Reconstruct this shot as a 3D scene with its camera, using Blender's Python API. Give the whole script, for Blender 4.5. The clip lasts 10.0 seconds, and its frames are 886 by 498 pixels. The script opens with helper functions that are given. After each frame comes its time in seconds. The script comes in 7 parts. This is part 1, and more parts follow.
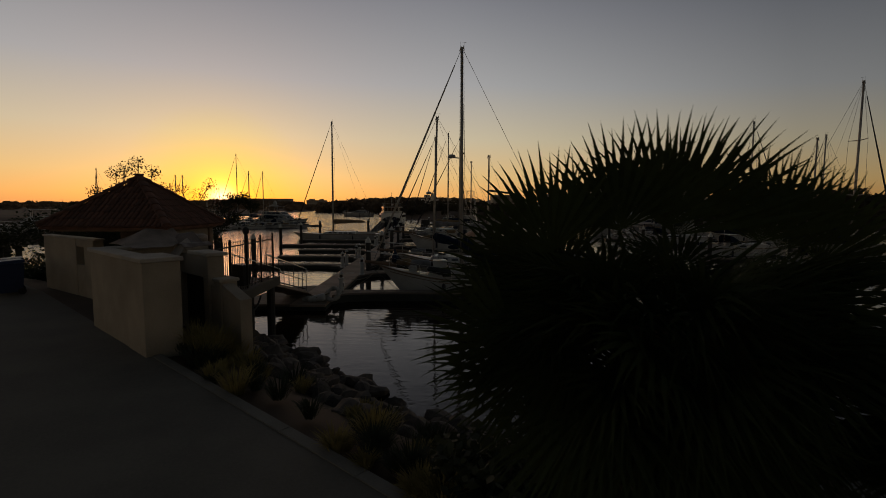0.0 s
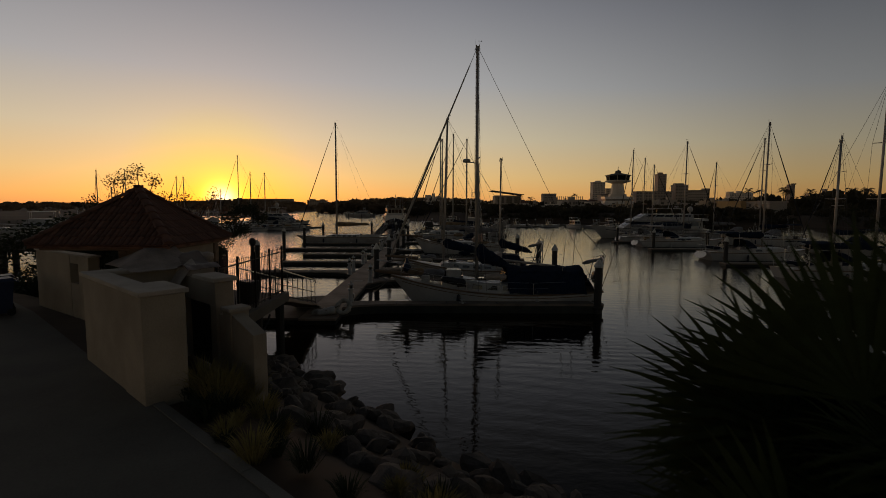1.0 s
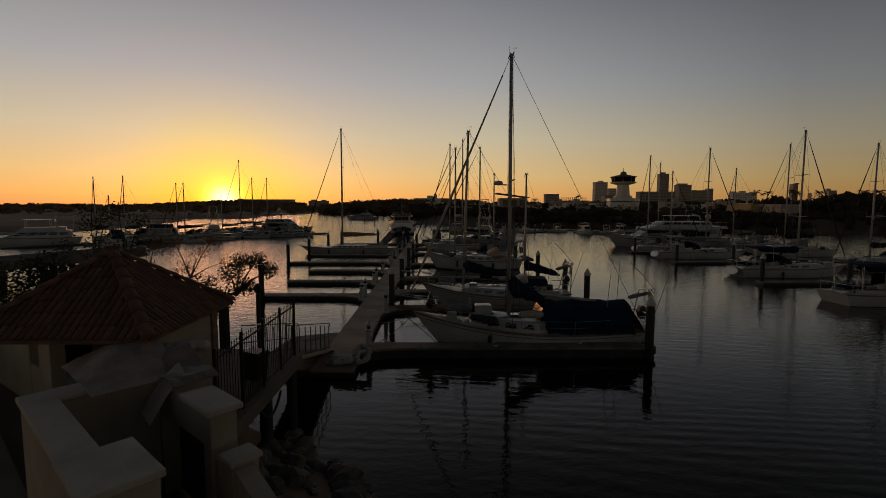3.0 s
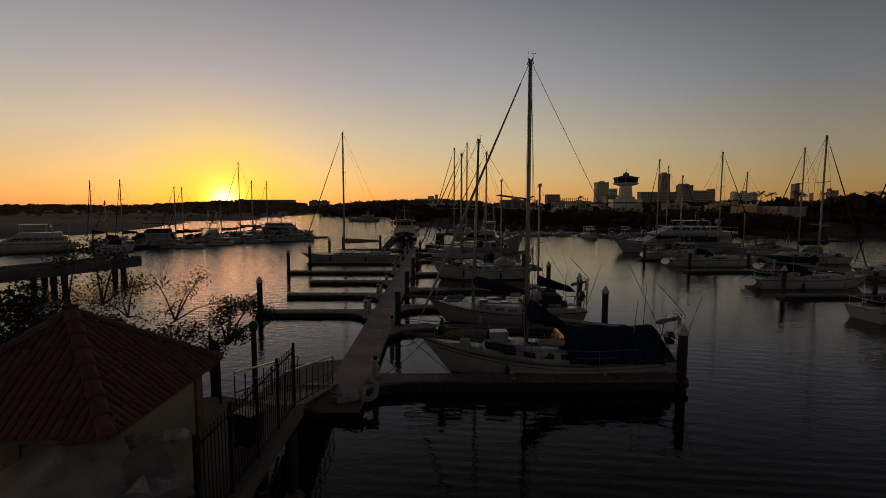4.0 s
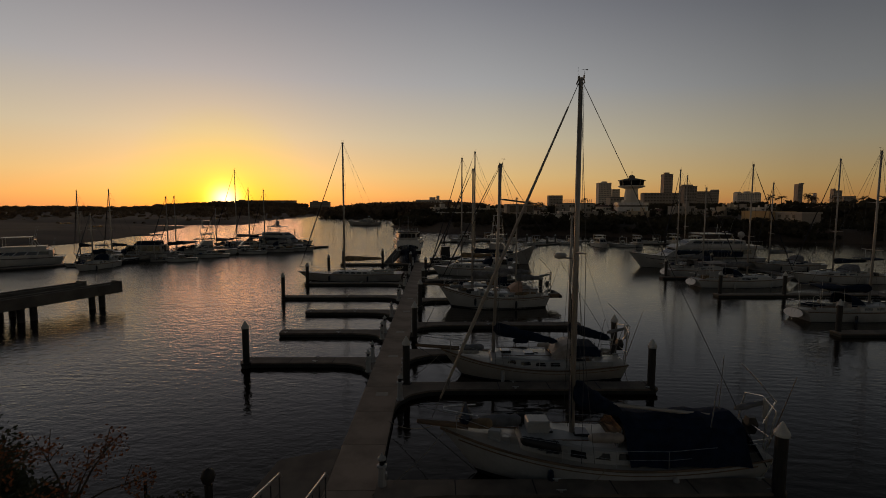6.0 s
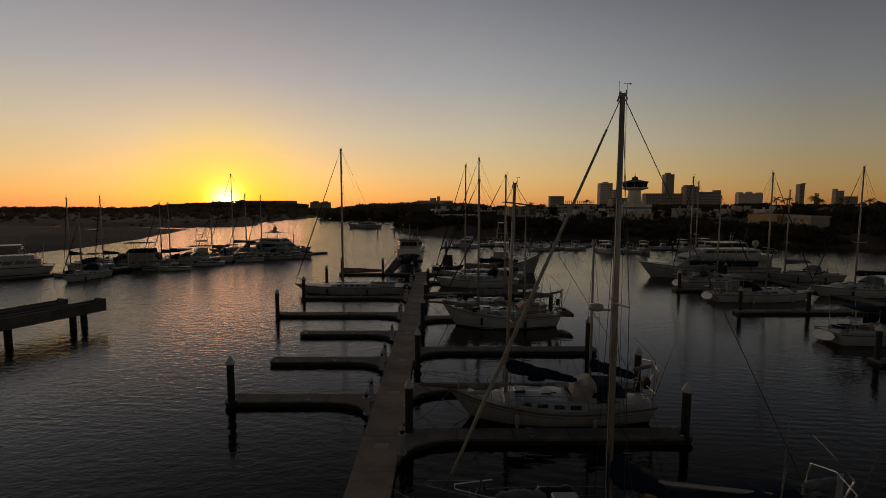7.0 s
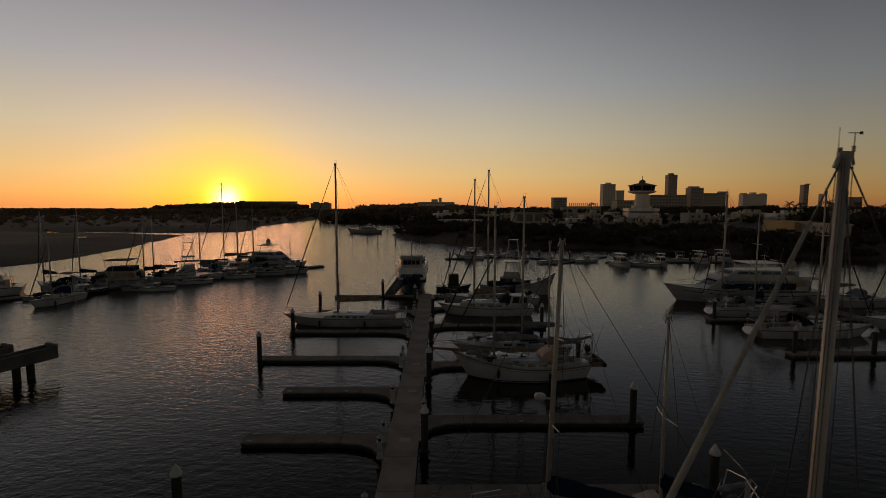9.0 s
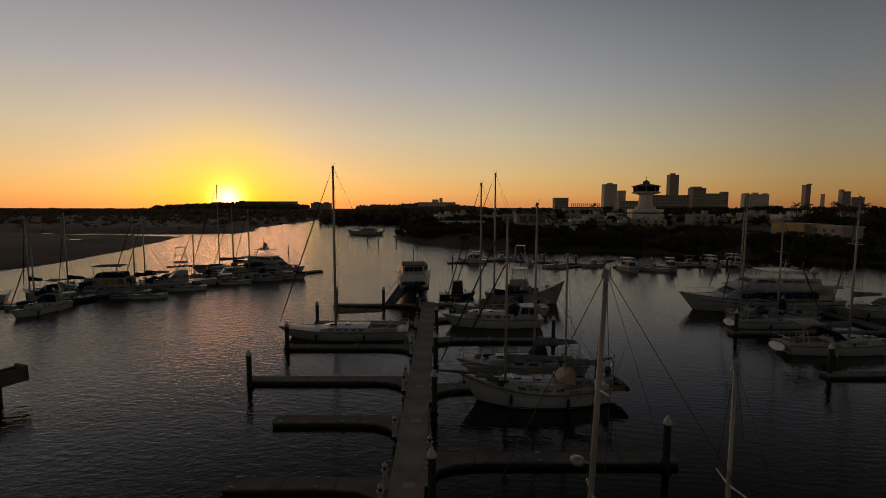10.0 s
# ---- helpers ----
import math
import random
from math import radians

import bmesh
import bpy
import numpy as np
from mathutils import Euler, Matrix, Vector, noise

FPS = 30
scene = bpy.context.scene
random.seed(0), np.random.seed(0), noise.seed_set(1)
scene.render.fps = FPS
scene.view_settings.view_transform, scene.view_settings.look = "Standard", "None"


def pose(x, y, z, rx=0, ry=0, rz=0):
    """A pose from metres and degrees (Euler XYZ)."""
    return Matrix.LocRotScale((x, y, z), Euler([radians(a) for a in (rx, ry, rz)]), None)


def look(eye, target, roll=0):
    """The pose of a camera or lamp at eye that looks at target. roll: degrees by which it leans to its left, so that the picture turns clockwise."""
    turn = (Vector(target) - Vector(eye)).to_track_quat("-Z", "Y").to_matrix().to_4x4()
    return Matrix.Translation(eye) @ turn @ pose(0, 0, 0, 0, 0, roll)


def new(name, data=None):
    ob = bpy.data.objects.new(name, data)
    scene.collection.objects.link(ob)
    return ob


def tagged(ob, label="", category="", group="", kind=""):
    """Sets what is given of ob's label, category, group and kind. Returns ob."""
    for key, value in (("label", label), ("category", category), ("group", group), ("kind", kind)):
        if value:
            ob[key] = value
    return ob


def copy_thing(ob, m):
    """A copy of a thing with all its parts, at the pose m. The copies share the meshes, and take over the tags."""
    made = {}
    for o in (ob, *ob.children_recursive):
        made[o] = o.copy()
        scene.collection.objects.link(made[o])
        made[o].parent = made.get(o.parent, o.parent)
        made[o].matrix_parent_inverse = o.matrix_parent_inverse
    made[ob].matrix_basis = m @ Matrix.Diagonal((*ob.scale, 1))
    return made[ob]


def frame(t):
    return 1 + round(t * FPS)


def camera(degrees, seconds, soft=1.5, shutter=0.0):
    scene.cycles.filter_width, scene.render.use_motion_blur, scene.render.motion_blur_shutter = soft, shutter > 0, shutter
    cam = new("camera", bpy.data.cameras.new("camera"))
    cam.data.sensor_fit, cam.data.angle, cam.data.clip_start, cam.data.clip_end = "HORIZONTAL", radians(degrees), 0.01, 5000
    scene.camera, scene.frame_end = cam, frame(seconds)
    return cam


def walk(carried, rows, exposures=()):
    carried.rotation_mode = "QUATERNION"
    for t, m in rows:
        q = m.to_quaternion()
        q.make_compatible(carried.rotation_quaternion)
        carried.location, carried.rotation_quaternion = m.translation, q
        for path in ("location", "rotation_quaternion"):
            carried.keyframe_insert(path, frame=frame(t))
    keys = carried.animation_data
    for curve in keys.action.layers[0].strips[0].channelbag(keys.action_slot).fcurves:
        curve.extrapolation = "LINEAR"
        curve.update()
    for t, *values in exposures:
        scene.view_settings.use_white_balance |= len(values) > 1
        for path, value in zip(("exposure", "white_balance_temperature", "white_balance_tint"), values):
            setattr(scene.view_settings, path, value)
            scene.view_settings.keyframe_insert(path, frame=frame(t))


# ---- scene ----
EXPOSURES = [(0.0, 0.0), (10.0, 0.0)]
cam = camera(86.0, 10.0, soft=0.9, shutter=0.2)
# seconds, eye x y z, yaw, pitch, lean to the left
ROWS = [
    (0.0, 6.193, -0.305, 5.307, -0.955, -5.103, 0.306),
    (0.5, 5.820, 0.319, 5.451, -0.926, -5.113, 0.276),
    (1.0, 5.456, 0.990, 5.682, -0.897, -5.122, 0.248),
    (1.5, 5.106, 1.703, 5.972, -0.868, -5.132, 0.222),
    (2.0, 4.772, 2.457, 6.302, -0.839, -5.142, 0.198),
    (2.5, 4.458, 3.255, 6.662, -0.809, -5.152, 0.176),
    (4.0, 3.654, 5.974, 7.874, -0.721, -5.183, 0.123),
    (4.5, 3.432, 7.019, 8.325, -0.691, -5.193, 0.109),
    (5.0, 3.232, 8.148, 8.807, -0.662, -5.204, 0.098),
    (5.5, 3.052, 9.368, 9.321, -0.632, -5.215, 0.088),
    (7.0, 2.594, 13.597, 11.057, -0.543, -5.250, 0.073),
    (7.5, 2.455, 15.184, 11.677, -0.513, -5.261, 0.071),
    (8.0, 2.312, 16.840, 12.291, -0.482, -5.273, 0.072),
    (8.5, 2.161, 18.542, 12.872, -0.452, -5.285, 0.075),
    (9.0, 1.993, 20.260, 13.383, -0.422, -5.298, 0.080),
    (9.5, 1.802, 21.955, 13.775, -0.392, -5.310, 0.088),
    (10.0, 1.578, 23.577, 13.988, -0.361, -5.323, 0.097),
]
walk(cam, [(t, pose(x, y, z, 90 + p, -r, yw)) for t, x, y, z, yw, p, r in ROWS], EXPOSURES)

# ---- world, sun ----
SUN_AZ, SUN_EL = 23.9, 1.6          # degrees left of +y, degrees above the horizon
world = bpy.data.worlds.new("dusk_sky")
scene.world = world
world.use_nodes = True
wn, wl = world.node_tree.nodes, world.node_tree.links
sky = wn.new("ShaderNodeTexSky")
sky.sky_type = "NISHITA"
sky.sun_disc = False
sky.sun_elevation = radians(SUN_EL)
sky.sun_rotation = radians(-SUN_AZ)
sky.altitude = 0.0
sky.air_density, sky.dust_density, sky.ozone_density = 1.0, 0.8, 1.5
wn["Background"].inputs["Strength"].default_value = 0.03
wl.new(sky.outputs[0], wn["Background"].inputs["Color"])
# dusk haze over the clear sky: warm at the horizon, grey higher up, dimmer away from the sun, with the sun's aureole
SUN_DIR = Vector((-math.sin(radians(SUN_AZ)), math.cos(radians(SUN_AZ)), math.tan(radians(0.6)))).normalized()


def wmath(op, a, b=None):
    n = wn.new("ShaderNodeMath")
    n.operation = op
    for i, v in enumerate((a, b)):
        if v is None:
            continue
        if hasattr(v, "is_output"):
            wl.new(v, n.inputs[i])
        else:
            n.inputs[i].default_value = v
    return n.outputs[0]


def ramp(fac, stops):
    n = wn.new("ShaderNodeValToRGB")
    e = n.color_ramp.elements
    while len(e) < len(stops):
        e.new(0.5)
    for el, (pos, col) in zip(e, stops):
        el.position, el.color = pos, (*col, 1)
    wl.new(fac, n.inputs[0])
    return n.outputs[0]


way = wn.new("ShaderNodeTexCoord").outputs["Generated"]
sep = wn.new("ShaderNodeSeparateXYZ")
wl.new(way, sep.inputs[0])
dot = wn.new("ShaderNodeVectorMath")
dot.operation = "DOT_PRODUCT"
wl.new(way, dot.inputs[0])
dot.inputs[1].default_value = SUN_DIR
cosine = dot.outputs["Value"]
HAZE = [(0.0, (0.505, 0.208, 0.075)), (0.022, (0.54, 0.282, 0.096)), (0.06, (0.505, 0.334, 0.147)), (0.135, (0.398, 0.334, 0.230)), (0.24, (0.262, 0.255, 0.256)), (0.385, (0.155, 0.152, 0.166)), (0.5, (0.085, 0.079, 0.080)), (0.61, (0.034, 0.033, 0.034)), (0.8, (0.018, 0.018, 0.019)), (1.0, (0.012, 0.013, 0.014))]
turned = wmath("MULTIPLY_ADD", cosine, 0.5)
turned.node.inputs[2].default_value = 0.5
away = wmath("MINIMUM", wmath("MAXIMUM", wmath("SUBTRACT", 0.92, turned), 0.0), 0.26)
haze = ramp(wmath("MULTIPLY", sep.outputs["Z"], wmath("ADD", wmath("MULTIPLY", away, 1.0), 1.0)), HAZE)
dim = ramp(turned, [(0.0, (0.27,) * 3), (0.25, (0.29,) * 3), (0.60, (0.33,) * 3), (0.74, (0.44,) * 3), (0.93, (0.86,) * 3), (0.985, (0.94, 0.92, 0.93)), (0.993, (0.97, 0.94, 0.90)), (0.998, (1.0, 0.98, 0.60)), (1.0, (1.0, 1.0, 0.40))])
mul = wn.new("ShaderNodeMixRGB")
mul.blend_type = "MULTIPLY"
mul.inputs[0].default_value = 1
wl.new(haze, mul.inputs[1])
wl.new(dim, mul.inputs[2])
warm = wn.new("ShaderNodeBackground")
warm.inputs["Strength"].default_value = 1.4
wl.new(mul.outputs[0], warm.inputs["Color"])
total = wn.new("ShaderNodeAddShader")
wl.new(wn["Background"].outputs[0], total.inputs[0])
wl.new(warm.outputs[0], total.inputs[1])
lit = wmath("MAXIMUM", cosine, 0.0)
for power, colour, strength in ((110, (1.0, 0.46, 0.05), 0.045), (1100, (1.0, 0.64, 0.0), 0.66), (3000, (0.8, 0.85, 0.06), 0.55), (5200, (0.6, 0.68, 1.0), 0.95)):
    glow = wn.new("ShaderNodeBackground")
    glow.inputs["Color"].default_value = (*colour, 1)
    wl.new(wmath("MULTIPLY", wmath("POWER", lit, power), strength), glow.inputs["Strength"])
    both = wn.new("ShaderNodeAddShader")
    wl.new(total.outputs[0], both.inputs[0])
    wl.new(glow.outputs[0], both.inputs[1])
    total = both
wl.new(total.outputs[0], wn["World Output"].inputs["Surface"])

sun = new("sun", bpy.data.lights.new("sun", "SUN"))
sun.data.energy, sun.data.angle, sun.data.color = 0.075, radians(16.0), (1.0, 0.36, 0.28)
SUN_WAY = Vector((-math.sin(radians(SUN_AZ)), math.cos(radians(SUN_AZ)), math.tan(radians(SUN_EL + 0.6))))
sun.matrix_world = look(SUN_WAY * 200, (0, 0, 0))


# ---- materials ----
def mat(name, color, rough=0.6, metal=0.0, var=0.25, scale=1.5, grain=30.0, bump=0.0, spec=0.5, each=0.0, dark=None, coat=0.0, stretch=(1, 1, 1)):
    """A surface with stains (large noise), grain (fine noise) and relief; each: how far single pieces differ."""
    m = bpy.data.materials.new(name)
    m.use_nodes = True
    n, l = m.node_tree.nodes, m.node_tree.links
    b = n["Principled BSDF"]
    co = n.new("ShaderNodeTexCoord")
    mp = n.new("ShaderNodeMapping")
    mp.inputs["Scale"].default_value = stretch
    l.new(co.outputs["Object"], mp.inputs["Vector"])
    big, fine = n.new("ShaderNodeTexNoise"), n.new("ShaderNodeTexNoise")
    big.inputs["Scale"].default_value, fine.inputs["Scale"].default_value = scale, grain
    big.inputs["Detail"].default_value = 6
    fine.inputs["Detail"].default_value = 3
    for t in (big, fine):
        l.new(mp.outputs[0], t.inputs["Vector"])
    mul = n.new("ShaderNodeMath")
    mul.operation = "MULTIPLY_ADD"
    mul.inputs[1].default_value = 0.35
    l.new(fine.outputs["Fac"], mul.inputs[0])
    l.new(big.outputs["Fac"], mul.inputs[2])
    ramp = n.new("ShaderNodeValToRGB")
    d = dark or tuple(c * (1 - 2 * var) for c in color)
    ramp.color_ramp.elements[0].position, ramp.color_ramp.elements[1].position = 0.42, 0.82
    ramp.color_ramp.elements[0].color = (*d, 1)
    ramp.color_ramp.elements[1].color = (*[min(1, c * (1 + 0.5 * var)) for c in color], 1)
    l.new(mul.outputs[0], ramp.inputs[0])
    out = ramp.outputs[0]
    if each:
        inf, hsv, mr = n.new("ShaderNodeObjectInfo"), n.new("ShaderNodeHueSaturation"), n.new("ShaderNodeMapRange")
        mr.inputs[3].default_value, mr.inputs[4].default_value = 1 - each, 1 + each
        l.new(inf.outputs["Random"], mr.inputs[0])
        l.new(mr.outputs[0], hsv.inputs["Value"])
        l.new(out, hsv.inputs["Color"])
        out = hsv.outputs[0]
    l.new(out, b.inputs["Base Color"])
    rr = n.new("ShaderNodeMapRange")
    rr.inputs[3].default_value, rr.inputs[4].default_value = max(0.02, rough - 0.12), min(1, rough + 0.12)
    l.new(big.outputs["Fac"], rr.inputs[0])
    l.new(rr.outputs[0], b.inputs["Roughness"])
    b.inputs["Metallic"].default_value = metal
    b.inputs["Specular IOR Level"].default_value = spec
    b.inputs["Coat Weight"].default_value = coat
    if bump:
        bp = n.new("ShaderNodeBump")
        bp.inputs["Strength"].default_value, bp.inputs["Distance"].default_value = 0.6, bump
        l.new(mul.outputs[0], bp.inputs["Height"])
        l.new(bp.outputs[0], b.inputs["Normal"])
    return m


def translucent(m, share):
    """Lets part of the light through a thin leaf, in the leaf's own colour."""
    n, l = m.node_tree.nodes, m.node_tree.links
    b = n["Principled BSDF"]
    through_leaf, mix = n.new("ShaderNodeBsdfTranslucent"), n.new("ShaderNodeMixShader")
    l.new(b.inputs["Base Color"].links[0].from_socket, through_leaf.inputs["Color"])
    mix.inputs[0].default_value = share
    l.new(b.outputs[0], mix.inputs[1])
    l.new(through_leaf.outputs[0], mix.inputs[2])
    l.new(mix.outputs[0], n["Material Output"].inputs["Surface"])


def water_material():
    m = bpy.data.materials.new("harbour_water")
    m.use_nodes = True
    n, l = m.node_tree.nodes, m.node_tree.links
    b = n["Principled BSDF"]
    b.inputs["Base Color"].default_value = (0.008, 0.0055, 0.0032, 1)
    b.inputs["IOR"].default_value = 1.33
    b.inputs["Specular IOR Level"].default_value = 0.40
    b.inputs["Specular Tint"].default_value = (1.0, 0.96, 0.89, 1)
    co = n.new("ShaderNodeTexCoord")
    # open water and the fairway are rippled by the breeze; the near bank and the berths lie in the lee
    sp, lee = n.new("ShaderNodeSeparateXYZ"), n.new("ShaderNodeMapRange")
    l.new(co.outputs["Object"], sp.inputs[0])
    slant = n.new("ShaderNodeMath")
    slant.operation = "MULTIPLY_ADD"
    slant.inputs[1].default_value = -0.5
    l.new(sp.outputs["Y"], slant.inputs[0])
    l.new(sp.outputs["X"], slant.inputs[2])
    l.new(slant.outputs[0], lee.inputs[0])
    for i, v in ((1, -70.0), (2, -10.0), (3, 1.35), (4, 0.17)):
        lee.inputs[i].default_value = v
    fairway, breeze = n.new("ShaderNodeMapRange"), n.new("ShaderNodeMath")
    for i, v in ((1, 15.0), (2, 28.0), (3, 0.0), (4, 0.34)):
        fairway.inputs[i].default_value = v
    breeze.operation = "ADD"
    l.new(sp.outputs["X"], fairway.inputs[0])
    l.new(lee.outputs[0], breeze.inputs[0])
    l.new(fairway.outputs[0], breeze.inputs[1])
    gloss = n.new("ShaderNodeMapRange")
    for i, v in ((1, 0.16), (2, 1.0), (3, 0.03), (4, 0.07)):
        gloss.inputs[i].default_value = v
    l.new(breeze.outputs[0], gloss.inputs[0])
    l.new(gloss.outputs[0], b.inputs["Roughness"])
    prev = None
    for sc, st, rot, dist, strength in ((0.40, (0.40, 1.0, 1), 0.16, 0.05, 0.30), (1.5, (0.60, 1.0, 1), -0.10, 0.030, 1.0), (3.0, (0.60, 1.0, 1), 0.12, 0.038, 0.95), (6.5, (0.70, 1.0, 1), -0.06, 0.018, 0.90), (0.06, (1, 0.6, 1), 0.5, 0.25, 0.25)):
        mp, no, bp = n.new("ShaderNodeMapping"), n.new("ShaderNodeTexNoise"), n.new("ShaderNodeBump")
        mp.inputs["Scale"].default_value = st
        mp.inputs["Rotation"].default_value = (0, 0, rot)
        no.inputs["Scale"].default_value, no.inputs["Detail"].default_value = sc, 2.5
        no.inputs["Distortion"].default_value = 0.4
        bp.inputs["Distance"].default_value = dist
        mu = n.new("ShaderNodeMath")
        mu.operation = "MULTIPLY"
        mu.inputs[1].default_value = strength
        l.new(breeze.outputs[0], mu.inputs[0])
        l.new(mu.outputs[0], bp.inputs["Strength"])
        l.new(co.outputs["Object"], mp.inputs["Vector"])
        l.new(mp.outputs[0], no.inputs["Vector"])
        l.new(no.outputs["Fac"], bp.inputs["Height"])
        if prev:
            l.new(prev.outputs[0], bp.inputs["Normal"])
        prev = bp
    # long low wavelets in patches
    for rot, period, seed in ((0.32, 0.80, 3.0), (0.10, 0.50, 11.0)):
        mp, wv, pm, pn, pr, mu, bp = (n.new("ShaderNode" + k) for k in ("Mapping", "TexWave", "Mapping", "TexNoise", "MapRange", "Math", "Bump"))
        mp.inputs["Rotation"].default_value = (0, 0, rot)
        wv.bands_direction = "Y"
        wv.inputs["Scale"].default_value = math.tau / 20 / period
        for k, v in (("Distortion", 2.2), ("Detail", 1.5), ("Detail Scale", 0.35)):
            wv.inputs[k].default_value = v
        pm.inputs["Location"].default_value = (seed, seed, 0)
        pm.inputs["Scale"].default_value = (0.6, 1.0, 1)
        pn.inputs["Scale"].default_value, pn.inputs["Detail"].default_value = 0.16, 1.0
        for i, v in ((1, 0.47), (2, 0.64), (3, 0.0), (4, 1.0)):
            pr.inputs[i].default_value = v
        mu.operation = "MULTIPLY"
        mu.inputs[1].default_value = 0.10
        bp.inputs["Distance"].default_value = 0.03
        l.new(co.outputs["Object"], mp.inputs["Vector"])
        l.new(mp.outputs[0], wv.inputs["Vector"])
        l.new(co.outputs["Object"], pm.inputs["Vector"])
        l.new(pm.outputs[0], pn.inputs["Vector"])
        l.new(pn.outputs["Fac"], pr.inputs[0])
        l.new(pr.outputs[0], mu.inputs[0])
        l.new(mu.outputs[0], bp.inputs["Strength"])
        l.new(wv.outputs["Fac"], bp.inputs["Height"])
        l.new(prev.outputs[0], bp.inputs["Normal"])
        prev = bp
    l.new(prev.outputs[0], b.inputs["Normal"])
    return m


WATER = water_material()
CONCRETE = mat("dock_concrete", (0.35, 0.265, 0.20), 0.85, var=0.22, scale=0.9, grain=40, bump=0.004, each=0.10)
FINGER = mat("weathered_dock_deck", (0.20, 0.16, 0.125), 0.85, var=0.25, scale=1.2, grain=30, bump=0.006, each=0.12)
FLOAT = mat("algae_stained_float", (0.030, 0.032, 0.026), 0.7, var=0.35, scale=2, grain=20, bump=0.01)
PILE = mat("tarred_pile", (0.028, 0.026, 0.024), 0.65, var=0.3, scale=2, grain=25, bump=0.006, dark=(0.015, 0.014, 0.012))
PILECAP = mat("white_pile_cap", (0.55, 0.54, 0.50), 0.5, var=0.15)
WHITE = mat("white_gelcoat", (0.45, 0.44, 0.42), 0.32, var=0.14, scale=0.7, grain=9, spec=0.5)
CREAM = mat("cream_gelcoat", (0.39, 0.355, 0.305), 0.32, var=0.14, scale=0.8, grain=9)
GREYHULL = mat("grey_white_gelcoat", (0.34, 0.32, 0.30), 0.35, var=0.2, scale=0.6, grain=9)
NAVY = mat("navy_paint", (0.012, 0.020, 0.045), 0.25, var=0.25)
BLACKHULL = mat("black_hull_paint", (0.015, 0.015, 0.017), 0.3, var=0.3)
BOOT = mat("antifouling", (0.020, 0.022, 0.028), 0.7, var=0.3)
CANVAS = mat("navy_canvas", (0.011, 0.020, 0.044), 0.95, var=0.3, scale=3, grain=70, bump=0.006, spec=0.15)
CANVAS_TAN = mat("tan_canvas", (0.24, 0.17, 0.10), 0.95, var=0.25, scale=3, grain=70, bump=0.005)
CANVAS_GREY = mat("grey_canvas", (0.20, 0.20, 0.21), 0.95, var=0.25, scale=3, grain=70, bump=0.005)
CANVAS_DARK = mat("dark_uv_strip", (0.030, 0.030, 0.036), 0.9, var=0.3, scale=4, grain=50, bump=0.003)
WHITEPAINT = mat("bright_white_gelcoat", (0.74, 0.72, 0.68), 0.3, var=0.1, scale=1.2, grain=9)
TEAK = mat("weathered_teak", (0.20, 0.13, 0.08), 0.7, var=0.3, scale=2, grain=45, bump=0.002, stretch=(0.3, 3, 3))
ALU = mat("anodised_mast", (0.44, 0.40, 0.355), 0.5, metal=0.3, var=0.1, scale=2)
STEEL = mat("stainless_tube", (0.60, 0.59, 0.57), 0.35, metal=0.8, var=0.1)
WIRE = mat("rigging_wire", (0.10, 0.10, 0.10), 0.5, metal=0.6, var=0.1)
ROPE = mat("mooring_rope", (0.25, 0.22, 0.17), 0.95, var=0.3, grain=80)
RUBBER = mat("black_rubber", (0.012, 0.012, 0.012), 0.75, var=0.2)
GLASS = mat("dark_cabin_glass", (0.010, 0.012, 0.014), 0.06, var=0.2, spec=0.7)
PLASTER = mat("beige_plaster", (0.37, 0.31, 0.235), 0.9, var=0.18, scale=0.9, grain=45, bump=0.004)
CAPSTONE = mat("pale_plaster_cap", (0.46, 0.40, 0.33), 0.9, var=0.16, scale=1.4, grain=45, bump=0.004)
TILE = mat("clay_roof_tile", (0.165, 0.078, 0.052), 0.85, var=0.3, scale=3, grain=30, bump=0.004, each=0.28)
IRON = mat("black_iron", (0.016, 0.014, 0.013), 0.6, metal=0.2, var=0.3)
TARP = mat("pale_tarpaulin", (0.42, 0.355, 0.30), 0.55, var=0.2, scale=2.5, grain=25, bump=0.008)
# darker copy of the rail steel: backlighting against bright water put into the colour
RAIL_BACKLIT = mat("dull_galvanised_rail", (0.09, 0.087, 0.084), 0.75, var=0.3, scale=3, spec=0.2)
TARP_DRAB = mat("drab_tarpaulin", (0.30, 0.24, 0.20), 0.6, var=0.25, scale=2.5, grain=25, bump=0.008)
TARP_BROWN = mat("brown_tarpaulin", (0.19, 0.145, 0.12), 0.6, var=0.25, scale=2.5, grain=25, bump=0.008)
ROCK = mat("grey_riprap_rock", (0.105, 0.086, 0.072), 0.9, var=0.3, scale=2.2, grain=18, bump=0.02, each=0.3)
PATH = mat("worn_path_concrete", (0.135, 0.12, 0.097), 0.9, var=0.2, scale=0.7, grain=35, bump=0.004)
KERB = mat("path_kerb", (0.185, 0.168, 0.142), 0.9, var=0.2, scale=1.2, grain=35, bump=0.004)
BARK = mat("grey_bark", (0.09, 0.07, 0.05), 0.95, var=0.3, scale=5, grain=40, bump=0.01, stretch=(3, 3, 0.7))
LEAF = mat("dark_tree_leaf", (0.040, 0.050, 0.024), 0.8, var=0.3, scale=3, grain=20)
DRYLEAF = mat("dry_reddish_leaf", (0.24, 0.10, 0.045), 0.7, var=0.3, scale=3, grain=20)
FROND = mat("palm_frond", (0.045, 0.06, 0.022), 0.95, var=0.3, scale=2, grain=20, spec=0.15)
GRASS = mat("yellowing_grass", (0.32, 0.26, 0.085), 0.8, var=0.3, scale=2, grain=20)
